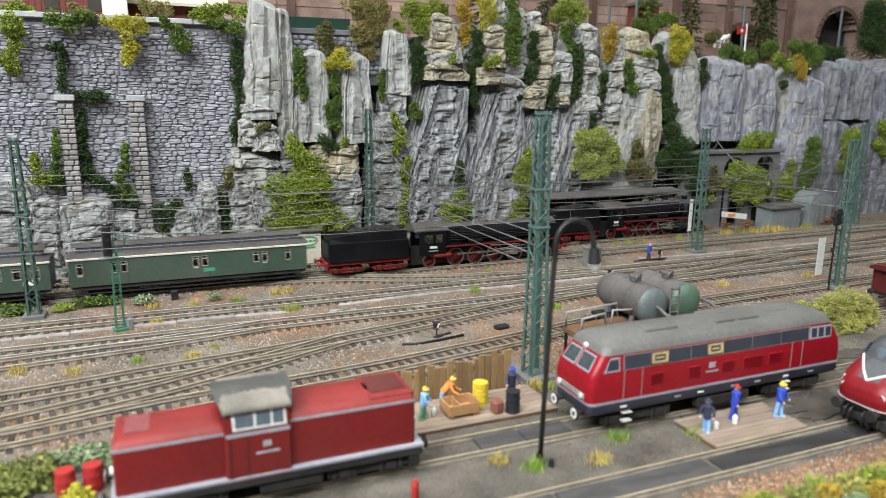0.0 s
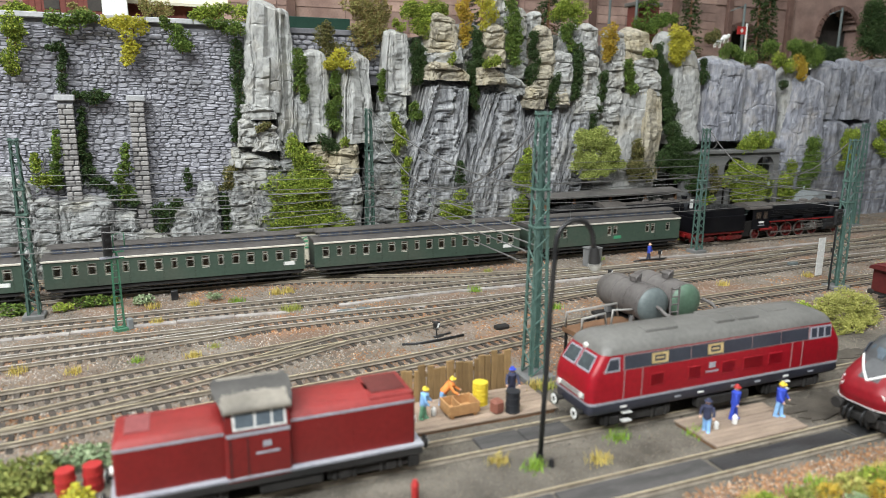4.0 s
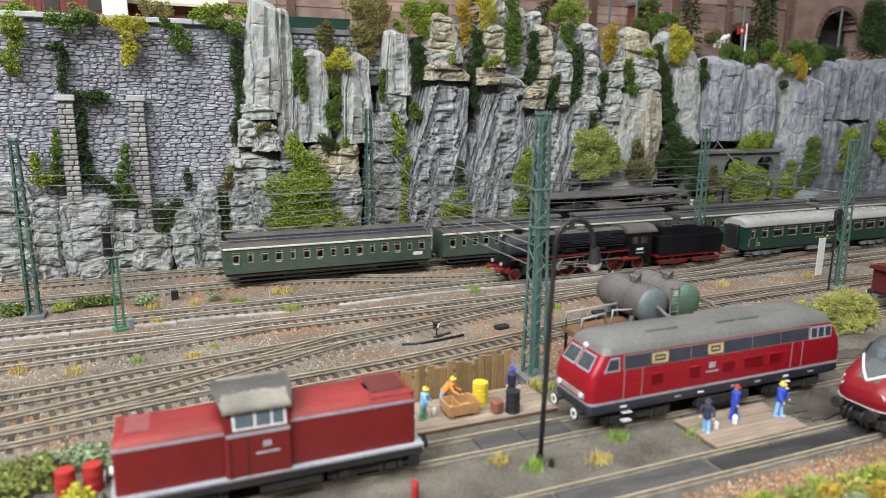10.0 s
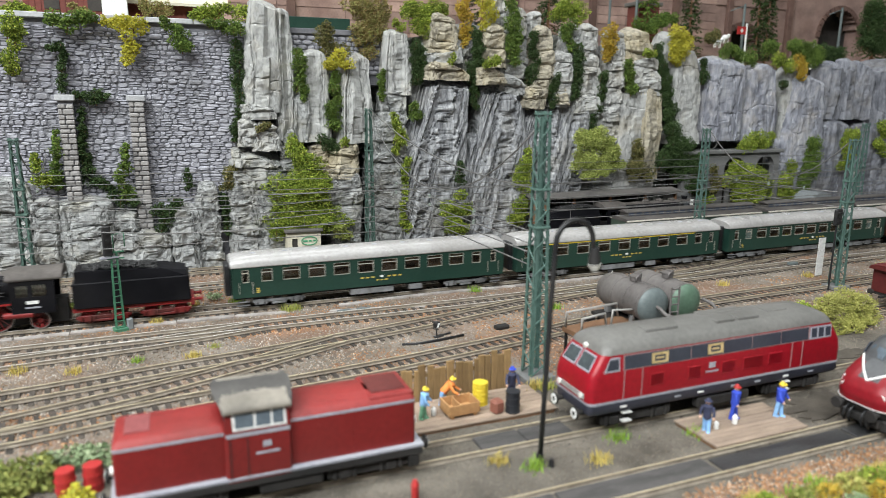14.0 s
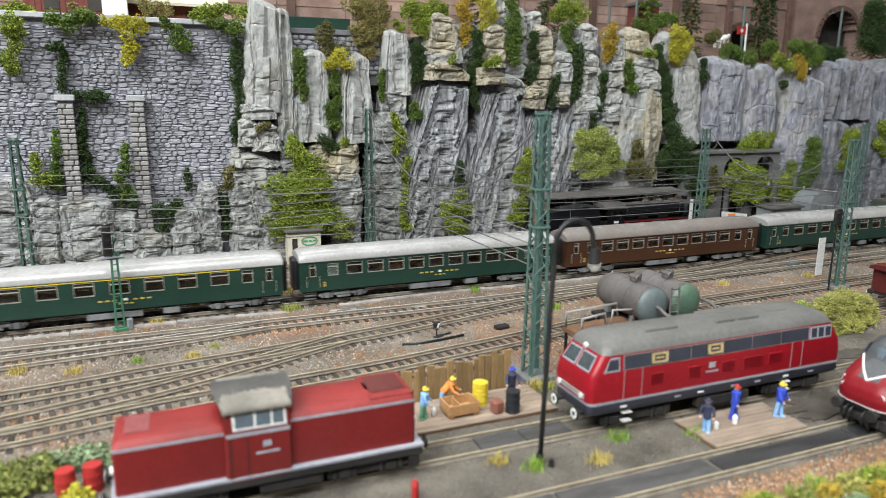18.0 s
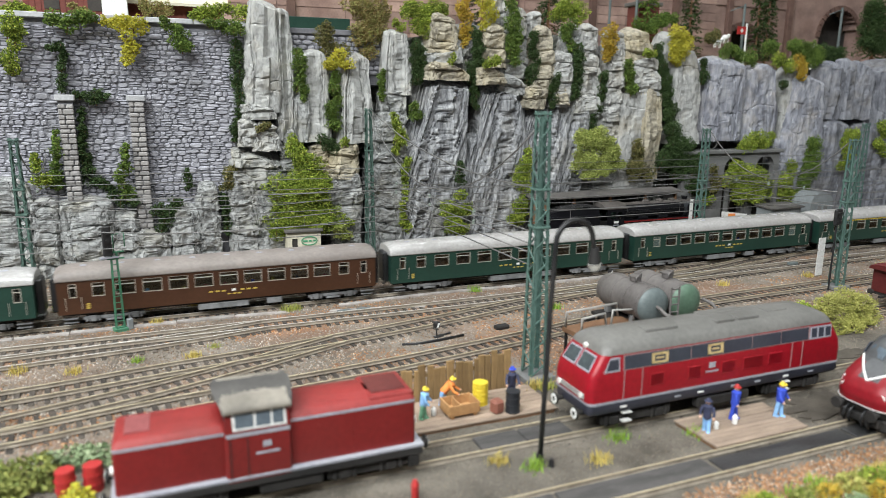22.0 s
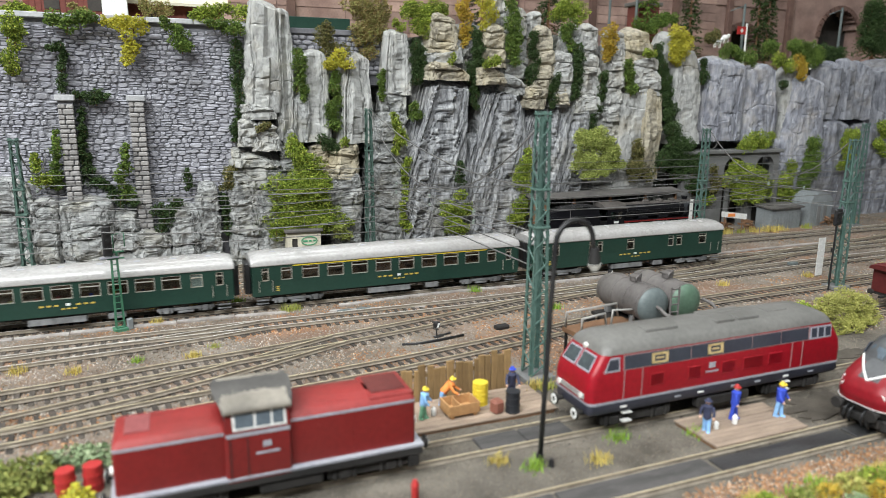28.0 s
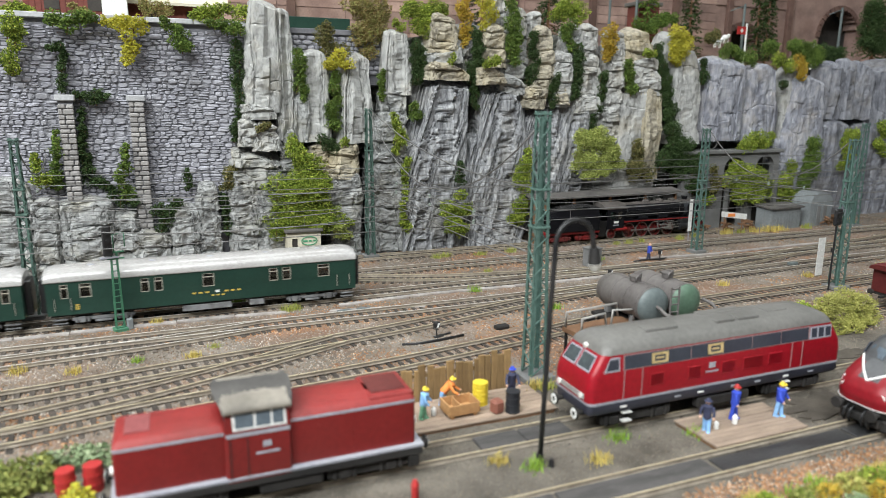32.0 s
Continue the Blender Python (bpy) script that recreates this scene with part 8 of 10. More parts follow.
def bulb_nose_diesel(u, v):
    """Red streamlined locomotive with a rounded nose; only its front reaches into view."""
    t = thing("streamlined_diesel_locomotive", u, v, 0, 0, "red streamlined diesel with grey upper body and white V line", "locomotive", "diesel locomotives")
    L = 212
    bm = bmesh.new()
    stack(bm, [(9, L - 9, 14.5, 8, 9), (6, L - 6, 16.4, 11, 10), (4.5, L - 4.5, 17.4, 14, 11)])
    part("skirt", bm, "under", t)
    bm = bmesh.new()
    box(bm, 9, 30, -14, 14, 1.6, 9, 1.2)
    box(bm, 6, 10, -11, 11, 4, 8.5, 0.6)
    part("pilot", bm, "under", t, "black pilot below the nose")
    for y in (-6.5, -3.5, 3.5, 6.5):
        bm = bmesh.new()
        tube(bm, [(7, y, 12), (3.2, y, 10), (2.6, y * 1.05, 6), (4.4, y * 1.1, 3)], 0.7, 6)
        part("brake_hose", bm, "black", t)
    bm = bmesh.new()
    stack(bm, [(4.3, L - 4.3, 17.7, 14, 11), (4.0, L - 4.0, 17.9, 14.8, 11)])
    part("trim_line", bm, "white", t, "white line above the skirt")
    bm = bmesh.new()
    hull = [(4.2, 17.7, 14.8, 11), (3.6, 17.9, 19, 12), (4.6, 17.8, 23, 12), (7.5, 17.6, 27, 12), (12, 17.4, 30.5, 12), (17, 17.0, 33.5, 12), (20, 16.6, 36, 11)]
    zs = np.linspace(14.8, 36, 19)
    lv = [(float(np.interp(z, [h[2] for h in hull], [h[0] for h in hull])), float(np.interp(z, [h[2] for h in hull], [h[1] for h in hull])), float(z), 11.8) for z in zs]
    loft(bm, [outline(a, L - a, hw, z, r, 12) for a, hw, z, r in lv])
    for f in bm.faces:
        c = f.calc_center_median()
        e = min(c.x, L - c.x)
        shield = 27.5 + abs(c.y) * 0.62
        if e < 40 and c.z > shield or c.z > 34.5:
            f.material_index = 1
    part("body", bm, ["v_red_deep", "nose_grey"], t)
    bm = bmesh.new()
    stack(bm, [(20, L - 20, 16.6, 36, 11), (25, L - 25, 15.6, 42, 10), (28, L - 28, 13.6, 45.5, 9), (34, L - 34, 9, 48.4, 8), (42, L - 42, 3, 49.2, 2.5)])
    part("upper_body", bm, "nose_grey", t)
    # grey shield with its white V on the nose
    def nose(z):
        return float(np.interp(z, [15.4, 19, 23, 27, 30.5, 33.5, 36], [4.2, 3.6, 4.6, 7.5, 12, 17, 20]))
    def round_off(y):      # how far the rounded corner falls back
        e = max(abs(y) - 5.9, 0.0)
        return 11.8 - math.sqrt(max(11.8 ** 2 - min(e, 11.7) ** 2, 0.0))
    for s in (-1, 1):
        for k in range(8):
            f0, f1 = k / 8, (k + 1) / 8
            za, zb = 27.5 + 8.3 * f0, 27.5 + 8.3 * f1
            ya, yb = s * 13.4 * f0, s * 13.4 * f1
            bm = bmesh.new()
            rod(bm, (nose(za) + round_off(ya) - 0.3, ya, za), (nose(zb) + round_off(yb) - 0.3, yb, zb), 0.7, 6)
            part("v_line", bm, "white", t)
        for k in range(5):
            bm = bmesh.new()
            z = 17.5 + k * 1.8
            box(bm, nose(z) + 3.0, nose(z) + 5.5, s * 12.8 - 1.3, s * 12.8 + 1.3, z, z + 1.0, 0.2)
            part("grille_bar", bm, "white", t)
        bm = bmesh.new()
        plate(bm, [(20.2, s * 1.0, 36.4), (24, s * 12.0, 36.4), (27, s * 11.0, 41.5), (24.4, s * 1.0, 41.5)], (-0.8, 0, 0.5))
        part("windscreen", bm, "glass_cab", t)
        bm = bmesh.new()
        plate(bm, [(26, s * 16.6, 35), (36, s * 16.6, 35), (36, s * 15.7, 41), (29, s * 15.7, 41)], (0, s * 0.3, 0.05))
        part("cab_window", bm, "band_dark", t)
        bm = bmesh.new()
        rod(bm, (8.4, s * 11, 22), (5.8, s * 11, 21.6), 1.6, 12)
        part("headlight", bm, "lamp_lens", t)
    bm = bmesh.new()
    rod(bm, (27, 0, 46.5), (25.2, 0, 46), 1.7, 12)
    part("headlight", bm, "lamp_lens", t)
    bm = bmesh.new()
    box(bm, 4.0, 5.0, -2.2, 2.2, 18.6, 20.4, 0.2)
    part("lettering_bar", bm, "white", t)
    for x in (42, L - 42):
        diesel_bogie(t, x, 34)
    big_buffers(t, L, face="under")
    return t


hood_diesel(-35, 292)
line_diesel(189, 292)
bulb_nose_diesel(332, 232)


def box_van(u, v):
    t = thing("box_van", u, v, 0, 0, "dark red goods van with a brown roof", "wagon")
    bm = bmesh.new()
    box(bm, 4, 106, -15, 15, 11, 32, 0.4)
    part("body", bm, "van_red", t)
    for x in np.arange(6, 105, 7.0):
        bm = bmesh.new()
        box(bm, x, x + 0.5, -15.3, -14.9, 11.4, 31.6)
        part("plank_seam", bm, "black", t)
    bm = bmesh.new()
    loft(bm, roof_rings(110, 15.8, 31.6, 37.5, taper=4), 0)
    part("roof", bm, "van_red", t)
    bm = bmesh.new()
    box(bm, 4, 106, -15.35, -14.95, 27.8, 28.9)
    part("stripe", bm, "gold", t)
    bm = bmesh.new()
    box(bm, 5, 105, -13, 13, 8.5, 11)
    part("underframe", bm, "under", t)
    for x in (28, 82):
        b = part("axle_guard", bogie_mesh(10), "under", t, at=mm(x, 0, 0))
        w = new("wheelset", WHEELSET)
        w.parent = b
        w.matrix_basis = mm(0, 0, 5.3)
    buffers(t, 110)


box_van(568, 384)


# ---------------------------------------------------------------- lineside: cable ducts, signals, boxes, boards
def duct(pts, label):
    t = thing("cable_duct", 0, 0, 0, 0, label, "duct", "cable ducts", "structure")
    path = smooth_path(pts, 1.0)
    rng = random.Random(int(pts[0][0]))
    i = 0
    while i < len(path) - 8:
        j = min(i + rng.randint(34, 48), len(path) - 1)
        p, q = path[i], path[j]
        a = math.degrees(math.atan2(q[1] - p[1], q[0] - p[0]))
        bm = bmesh.new()
        n = math.hypot(*(q - p))
        box(bm, 0.25, n - 0.25, -3.2, 3.2, -2.0, 0.9 + rng.uniform(-0.2, 0.2), 0.3)
        part("duct_cover", bm, "duct", t, at=mm(p[0], p[1], -3, a))
        i = j


duct([(-190, 561), (-103, 563), (-49, 564), (40, 564), (90, 559)], "pale concrete cable duct beside the main line")
duct([(130, 563), (184, 568), (241, 570), (299, 567), (361, 565), (433, 567)], "pale concrete cable duct beside the main line")
duct([(495, 622), (582, 611), (676, 615), (780, 616)], "pale concrete cable duct between the tracks")
duct([(716, 551), (760, 551), (860, 549)], "pale concrete cable duct between the tracks")
duct([(118, 548), (150, 543), (200, 536)], "worn pale timber edge beside the track")


def ladder_signal(u, v):
    t = thing("signal_mast", u, v, -3.5, 18, "green lattice signal mast with a black light head", "signal")
    for s in (-1, 1):
        bm = bmesh.new()
        rod(bm, (s * 3.0, 0, 0), (s * 1.9, 0, 62), 0.65, 4, smooth=False)
        part("leg", bm, "signal_green", t)
        bm = bmesh.new()
        rod(bm, (s * 3.0, 3.5, 0), (s * 1.9, 2.6, 62), 0.5, 4, smooth=False)
        part("leg", bm, "signal_green", t)
    for k in range(12):
        z = 3 + k * 5.0
        w = 3.0 - 1.1 * z / 62
        bm = bmesh.new()
        rod(bm, (-w, 0, z), (w, 0, z), 0.42, 4)
        part("rung", bm, "signal_green", t)
    bm = bmesh.new()
    box(bm, -5, 5, -2.5, 6, -1, 2.5, 0.4)
    part("foot", bm, "signal_green", t)
    bm = bmesh.new()
    box(bm, 4.5, 9, -2, 2, 0, 9, 0.6)
    part("junction_box", bm, "shed_metal", t, "grey junction box")
    bm = bmesh.new()
    for z in (57, 62):
        box(bm, -5, 7, -0.6, 0.6, z, z + 1)
    tube(bm, [(0, 0, 62), (0, 0, 76), (8, 0, 77), (8, 0, 66)], 0.5, 5)
    part("bracket", bm, "signal_green", t)
    bm = bmesh.new()
    box(bm, -7.5, -1.2, -2.0, 1.0, 60, 83, 0.8)
    part("light_head", bm, "black", t, "black signal head")
    for z in (66, 72, 78):
        bm = bmesh.new()
        rod(bm, (-4.4, -2.0, z), (-4.4, -3.4, z), 1.3, 10, 1.5)
        part("lens_hood", bm, "black", t)
    bm = bmesh.new()
    box(bm, -10, 3, -1.4, 2.5, 58, 59.2, 0.2)
    part("platform", bm, "trim_grey", t)


ladder_signal(-43, 558)


def dwarf_signal(u, v, h=12):
    t = thing("dwarf_signal", u, v, -3.6, 20, "small black and white dwarf signal lamp", "signal", "dwarf signals")
    bm = bmesh.new()
    box(bm, -2, 6, -2, 2, 0, 1.4, 0.3)
    rod(bm, (0, 0, 1), (0, 0, h - 4), 0.6, 6)
    part("post", bm, "black", t)
    bm = bmesh.new()
    box(bm, -2.4, 2.4, -1.8, 1.8, h - 5, h, 0.6)
    part("lantern", bm, "black", t)
    bm = bmesh.new()
    plate(bm, [(-1.6, -1.9, h - 4.2), (0.2, -1.9, h - 4.2), (1.7, -1.9, h - 1), (0, -1.9, h - 1)], (0, -0.15, 0))
    part("white_panel", bm, "white", t)
    bm = bmesh.new()
    box(bm, 3, 14, -0.8, 0.8, 0.4, 1.6, 0.3)
    part("lever_rod", bm, "black", t)


for u, v, h in ((180, 457, 13), (514, 610, 12), (410, 559, 10), (718, 553, 11)):
    dwarf_signal(u, v, h)

bm = bmesh.new()
box(bm, -3, 3, -2.5, 2.5, 0, 9, 0.6)
solid("point_motor_box", bm, "black", -3, 633, -3.5, 0, "small black point motor box in the gravel", "box")
for u, v, a in ((129, 541, 10), (146, 541, -4), (236, 459, 8), (640, 540, 5), (312, 452, 12)):
    bm = bmesh.new()
    box(bm, -6, 6, -3.2, 3.2, 0, 3.4, 0.9)
    solid("point_motor_cover", bm, "tank_end" if v > 500 else "under", u, v, -3.8, a, "low grey point motor cover between the rails", "box", "point motors")
bm = bmesh.new()
tube(bm, [(150, 450, -2.6), (162, 447, -2.4), (180, 448, -2.0), (200, 452, -2.2)], 1.1, 6)
solid("point_rod", bm, "black", 0, 0, 0, 0, "dark point rod lying beside the track", "rod", "point rods")
bm = bmesh.new()
tube(bm, [(478, 610, -2.4), (490, 611, -1.6), (520, 609, -2.2)], 1.0, 6)
solid("point_rod", bm, "black", 0, 0, 0, 0, "dark point rod lying beside the track", "rod", "point rods")

bm = bmesh.new()
box(bm, -8, 8, -7, 7, 0, 20, 0.8)
box(bm, -8.6, 8.6, -7.6, 7.6, 20, 21.4, 0.3)
solid("relay_cabinet", bm, "concrete", 425, 614, -4, 12, "pale grey concrete relay cabinet beside the track", "cabinet")


def striped_board(u, v, z0, z1, w, label, post):
    t = thing("marker_board", u, v, -3.6, 0, label, "sign", "marker boards")
    bm = bmesh.new()
    rod(bm, (0, 0.6, 0), (0, 0.6, z1 + 3), 0.7, 6)
    part("post", bm, post, t)
    n = 6
    for k in range(n):
        a, b = z0 + (z1 - z0) * k / n, z0 + (z1 - z0) * (k + 1) / n
        bm = bmesh.new()
        box(bm, -w / 2, w / 2, -0.8, 0.0, a + 3.75, b + 3.45, 0.15)
        part("panel", bm, "white", t)


striped_board(620, 684, 10, 52, 5.2, "white marker board on a thin post", "trim_grey")
striped_board(620, 491, -2, 38, 9.5, "white banded marker board in the gravel", "trim_grey")


def light_signal(u, v):
    t = thing("light_signal", u, v, -3.6, 10, "black light signal on a slim dark post", "signal")
    bm = bmesh.new()
    rod(bm, (0, 0, 0), (0, 0, 66), 0.9, 8)
    part("post", bm, "black", t)
    bm = bmesh.new()
    box(bm, -5, 6, -1.6, 1.6, 64, 80, 1.2)
    part("light_head", bm, "black", t)
    for x, z in ((-2.4, 76), (3, 76), (0.4, 71.5), (-2.4, 67.5), (3, 67.5)):
        bm = bmesh.new()
        rod(bm, (x, -1.6, z), (x, -2.8, z), 1.1, 10, 1.3)
        part("lens_hood", bm, "black", t)
    bm = bmesh.new()
    tube(bm, [(6, 0, 78), (10, -1, 79), (10, -1, 73), (6, 0, 72)], 0.35, 5)
    part("guard_rail", bm, "trim_grey", t)


light_signal(581, 447)


# ---------------------------------------------------------------- huts and sheds under the cliff
def signal_hut():
    t = thing("lineside_hut", 131, 735, -4, 0, "cream lineside hut with flat roof and green sign", "hut")
    bm = bmesh.new()
    box(bm, -18, -13, -9, 9, 0, 37)
    box(bm, -7, 18, -9, 9, 0, 37)
    box(bm, -13, -7, -7, 9, 0, 37)
    box(bm, -13, -7, -9, -7, 30, 37)
    part("wall", bm, "hut_wall", t)
    bm = bmesh.new()
    # Plate coloured like the shade inside an open door.
    box(bm, -13, -7, -7.6, -7.1, 2, 30)
    part("door", bm, "arch_dark", t, "dark plate in place of an open doorway")
    bm = bmesh.new()
    box(bm, -20.5, 20.5, -12, 11, 37, 40, 0.5)
    part("roof", bm, "hut_roof", t)
    bm = bmesh.new()
    for k in range(14):
        a0, a1 = 2 * math.pi * k / 14, 2 * math.pi * (k + 1) / 14
        rod(bm, (5.5 + 8.5 * math.cos(a0), -9.2, 27 + 4.6 * math.sin(a0)), (5.5 + 8.5 * math.cos(a1), -9.2, 27 + 4.6 * math.sin(a1)), 0.6, 5)
    for x0, x1, z in ((-1.5, 3.5, 27), (5, 8, 27), (9.5, 12.5, 27), (0, 11, 20)):
        box(bm, x0, x1, -9.6, -8.9, z - 0.9, z + 0.9)
    part("sign", bm, "sign_green", t, "green oval sign with plain bars")
    return t


signal_hut()


def tin_shed(u, v, w, d, h, label, m="shed_metal"):
    t = thing("tin_shed", u, v, -4, 4, label, "shed", "lineside sheds")
    bm = bmesh.new()
    box(bm, -w / 2, w / 2, -d / 2, d / 2, 0, h, 0.3)
    part("wall", bm, m, t)
    x = -w / 2 + 2
    while x < w / 2 - 1:
        bm = bmesh.new()
        box(bm, x, x + 0.9, -d / 2 - 0.5, -d / 2 + 0.1, 0, h - 0.6)
        part("rib", bm, m, t)
        x += 5.2
    bm = bmesh.new()
    loft(bm, [[(-w / 2 - 3, -d / 2 - 3, h), (-w / 2 - 3, d / 2 + 2, h + 3), (-w / 2 - 3, d / 2 + 2, h + 5), (-w / 2 - 3, -d / 2 - 3, h + 2)],
              [(w / 2 + 3, -d / 2 - 3, h), (w / 2 + 3, d / 2 + 2, h + 3), (w / 2 + 3, d / 2 + 2, h + 5), (w / 2 + 3, -d / 2 - 3, h + 2)]], smooth=False)
    part("roof", bm, "hut_roof", t)
    return t


tin_shed(816, 722, 62, 26, 30, "grey tin shed with a felt roof")


def curved_shed(u, v):
    t = thing("curved_roof_shed", u, v, -4, 4, "grey shed with a curved sheet roof", "shed", "lineside sheds")
    bm = bmesh.new()
    arc = [(-24, 0), (-24, 34)] + [(-24 * math.cos(math.pi * k / 10), 34 + 16 * math.sin(math.pi * k / 10)) for k in range(1, 10)] + [(24, 34), (24, 0)]
    loft(bm, [[(x, y, z) for x, z in arc] for y in (-16, 16)], smooth=False)
    part("shell", bm, "shed_metal", t)
    for x in (-9, 4):
        bm = bmesh.new()
        box(bm, x, x + 8, -16.6, -15.9, 2, 30)
        part("door_leaf", bm, "concrete", t)
    return t


curved_shed(888, 728)


def engine_roof():
    t = thing("open_engine_shelter", 530, 735, -4, 0, "brown timber shelter with a flat grey roof", "shelter")
    for x in (-110, -55, 0, 55, 105):
        bm = bmesh.new()
        box(bm, x - 1.5, x + 1.5, -4, -1, 0, 60)
        part("post", bm, "wood_brown", t)
    bm = bmesh.new()
    box(bm, -112, -92, -3, 10, 0, 60)
    part("end_wall", bm, "wood_brown", t)
    bm = bmesh.new()
    loft(bm, [[(x, -9, 58), (x, 14, 62), (x, 14, 64), (x, -9, 60)] for x in (-118, 112)], smooth=False)
    part("roof", bm, "hut_roof", t)


engine_roof()

for u, v, a, w, h, z, text in ((716, 706, -8, 40, 7.5, 20, "tilted white sign board with a red patch on posts"),):
    t = thing("sign_board", u, v, -4, a, text, "sign")
    for x in (-w / 2 + 6, w / 2 - 6):
        bm = bmesh.new()
        rod(bm, (x, 0.6, 0), (x, 0.6, z + 8), 0.9, 6)
        part("post", bm, "wood_brown", t)
    bm = bmesh.new()
    loft(bm, [[(-w / 2, -0.8, z + 5), (-w / 2, 0, z + 5), (-w / 2, 0, z + 5 + h), (-w / 2, -0.8, z + 5 + h)],
              [(w / 2, -0.8, z), (w / 2, 0, z), (w / 2, 0, z + h), (w / 2, -0.8, z + h)]], smooth=False)
    part("panel", bm, "white", t)
    bm = bmesh.new()
    box(bm, -10, 1, -1.2, -0.7, z + 4.6, z + 9, 0.1)
    part("red_patch", bm, "orange_cloth", t)
for u, v, s in ((735, 728, 1.0), (765, 726, 0.7), (900, 712, 0.9), (925, 716, 0.8), (690, 738, 1.0)):
    bm = bmesh.new()
    rng = random.Random(int(u))
    for k in range(7):
        a = rng.uniform(0, 3.1)
        x, y = rng.uniform(-12, 12) * s, rng.uniform(-6, 6) * s
        rod(bm, (x - 9 * math.cos(a), y - 4 * math.sin(a), 1 + k * 1.6), (x + 9 * math.cos(a), y + 4 * math.sin(a), 3 + k * 1.8), 1.5, 6)
    solid("scrap_pile", bm, "wood_brown", u, v, -4, 0, "heap of old brown timber and scrap", "scrap", "scrap heaps")


# ---------------------------------------------------------------- engine yard
def arch_lamp(u, v):
    t = thing("yard_lamp", u, v, -3, 0, "slim black yard lamp with a curved arm", "lamp post")
    bm = bmesh.new()
    pts = [(0, 0, 0), (1.2, 0, 40), (2.4, 0, 80), (3.6, 0, 108)]
    pts += [(14.0 - 10.2 * math.cos(math.pi * k / 9), 0, 111 + 11 * math.sin(math.pi * k / 9)) for k in range(10)]
    pts += [(25, 0, 106)]
    tube(bm, pts, 1.3, 8)
    part("post", bm, "black", t)
    bm = bmesh.new()
    rod(bm, (0, 0, 0), (0, 0, 6), 2.6, 12, 1.6)
    part("foot", bm, "black", t)
    bm = bmesh.new()
    rod(bm, (25.2, 0, 108), (25.6, 0, 100), 2.2, 12, 3.2)
    part("lamp_head", bm, "black", t)
    bm = bmesh.new()
    rod(bm, (25.6, 0, 100), (26, 0, 97), 3.4, 12, 2.0)
    part("glass_bowl", bm, "lamp_lens", t, "pale glass bowl")


arch_lamp(160, 266)


def plank_fence():
    t = thing("plank_fence", 112, 352, -3, 0, "weathered brown upright plank fence", "fence")
    rng = random.Random(4)
    x = 0.0
    while x < 76:
        w = rng.uniform(3.2, 5.2)
        h = 22.5 + rng.uniform(-1.8, 2.6) + (3.0 if x > 52 else 0)
        bm = bmesh.new()
        box(bm, 0.15, w - 0.15, -0.8 - rng.uniform(0, 0.4), 0.6, 0, h, 0.25)
        part("plank", bm, "plank", t, at=mm(x, 0, 0, 0, 0, rng.uniform(-2.5, 2.5)))
        x += w
    for z in (6, 16):
        bm = bmesh.new()
        box(bm, 0, 77, 0.7, 2.0, z, z + 2)
        part("rail", bm, "plank", t)


plank_fence()


def plank_deck(u, v, w, d, n, z, rz, label, m="deck"):
    t = thing("plank_platform", u, v, z, rz, label, "platform", "plank platforms")
    bm = bmesh.new()
    box(bm, 0.8, w - 0.8, 0.8, d - 0.8, -1.5, 0.6)
    part("bearer", bm, "wood_brown", t)
    rng = random.Random(int(u))
    for k in range(n):
        bm = bmesh.new()
        box(bm, rng.uniform(-0.6, 0.6), w + rng.uniform(-0.6, 0.6), d * k / n + 0.12, d * (k + 1) / n - 0.12, 0.6, 1.8 + rng.uniform(-0.1, 0.1), 0.2)
        part("board", bm, m, t)


plank_deck(106, 313, 92, 36, 8, -1.8, 0.0, "worn brown plank platform beside the engine track")
plank_deck(251, 243, 64, 33, 9, -1.6, 0.0, "worn brown plank pad between the engine tracks")


def drum(u, v, z, m, label, r=6.2, h=9.5):
    t = thing("oil_drum", u, v, z, 0, label, "drum", "oil drums")
    bm = bmesh.new()
    rod(bm, (0, 0, 0), (0, 0, h), r, 20)
    part("shell", bm, m, t)
    for zz in (0.3, h * 0.36, h * 0.68, h - 0.5):
        bm = bmesh.new()
        rod(bm, (0, 0, zz - 0.35), (0, 0, zz + 0.35), r + 0.35, 20)
        part("hoop", bm, m, t)


drum(159, 334, 0, "drum_yellow", "yellow oil drum at the foot of a stack", 4.2, 6.8)
drum(159, 334, 6.9, "drum_yellow", "yellow oil drum on top of another", 4.2, 6.6)
drum(172, 318, 0, "drum_black", "tall black drum on the plank platform", 3.9, 12.5)
bm = bmesh.new()
box(bm, -3.4, 3.4, -3.2, 3.2, 0, 7.8, 1.2)
solid("canister", bm, "red_brown", 163, 320, 0.0, 14, "red-brown square canister on the planks", "canister")


def crate():
    t = thing("wooden_trough", 143, 327, 0.0, 2, "light wooden trough on short feet", "trough")
    for nm, a in (("side", (-9, 9, -7, -6.2, 1.8, 8)), ("side", (-9, 9, 6.2, 7, 1.8, 8)), ("end", (-9.4, -8.6, -7, 7, 1.8, 8.2)), ("end", (8.6, 9.4, -7, 7, 1.8, 8.2)), ("bottom", (-8.6, 8.6, -6.2, 6.2, 1.8, 2.6))):
        bm = bmesh.new()
        box(bm, *a, 0.2)
        part(nm, bm, "crate", t)
    for x in (-7, 7):
        for y in (-5, 5):
            bm = bmesh.new()
            box(bm, x - 1, x + 1, y - 1, y + 1, 0, 1.9)
            part("foot", bm, "crate", t)
    bm = bmesh.new()
    box(bm, -2.4, -1.6, -6.2, 6.2, 2.6, 7.6)
    part("divider", bm, "crate", t)


crate()


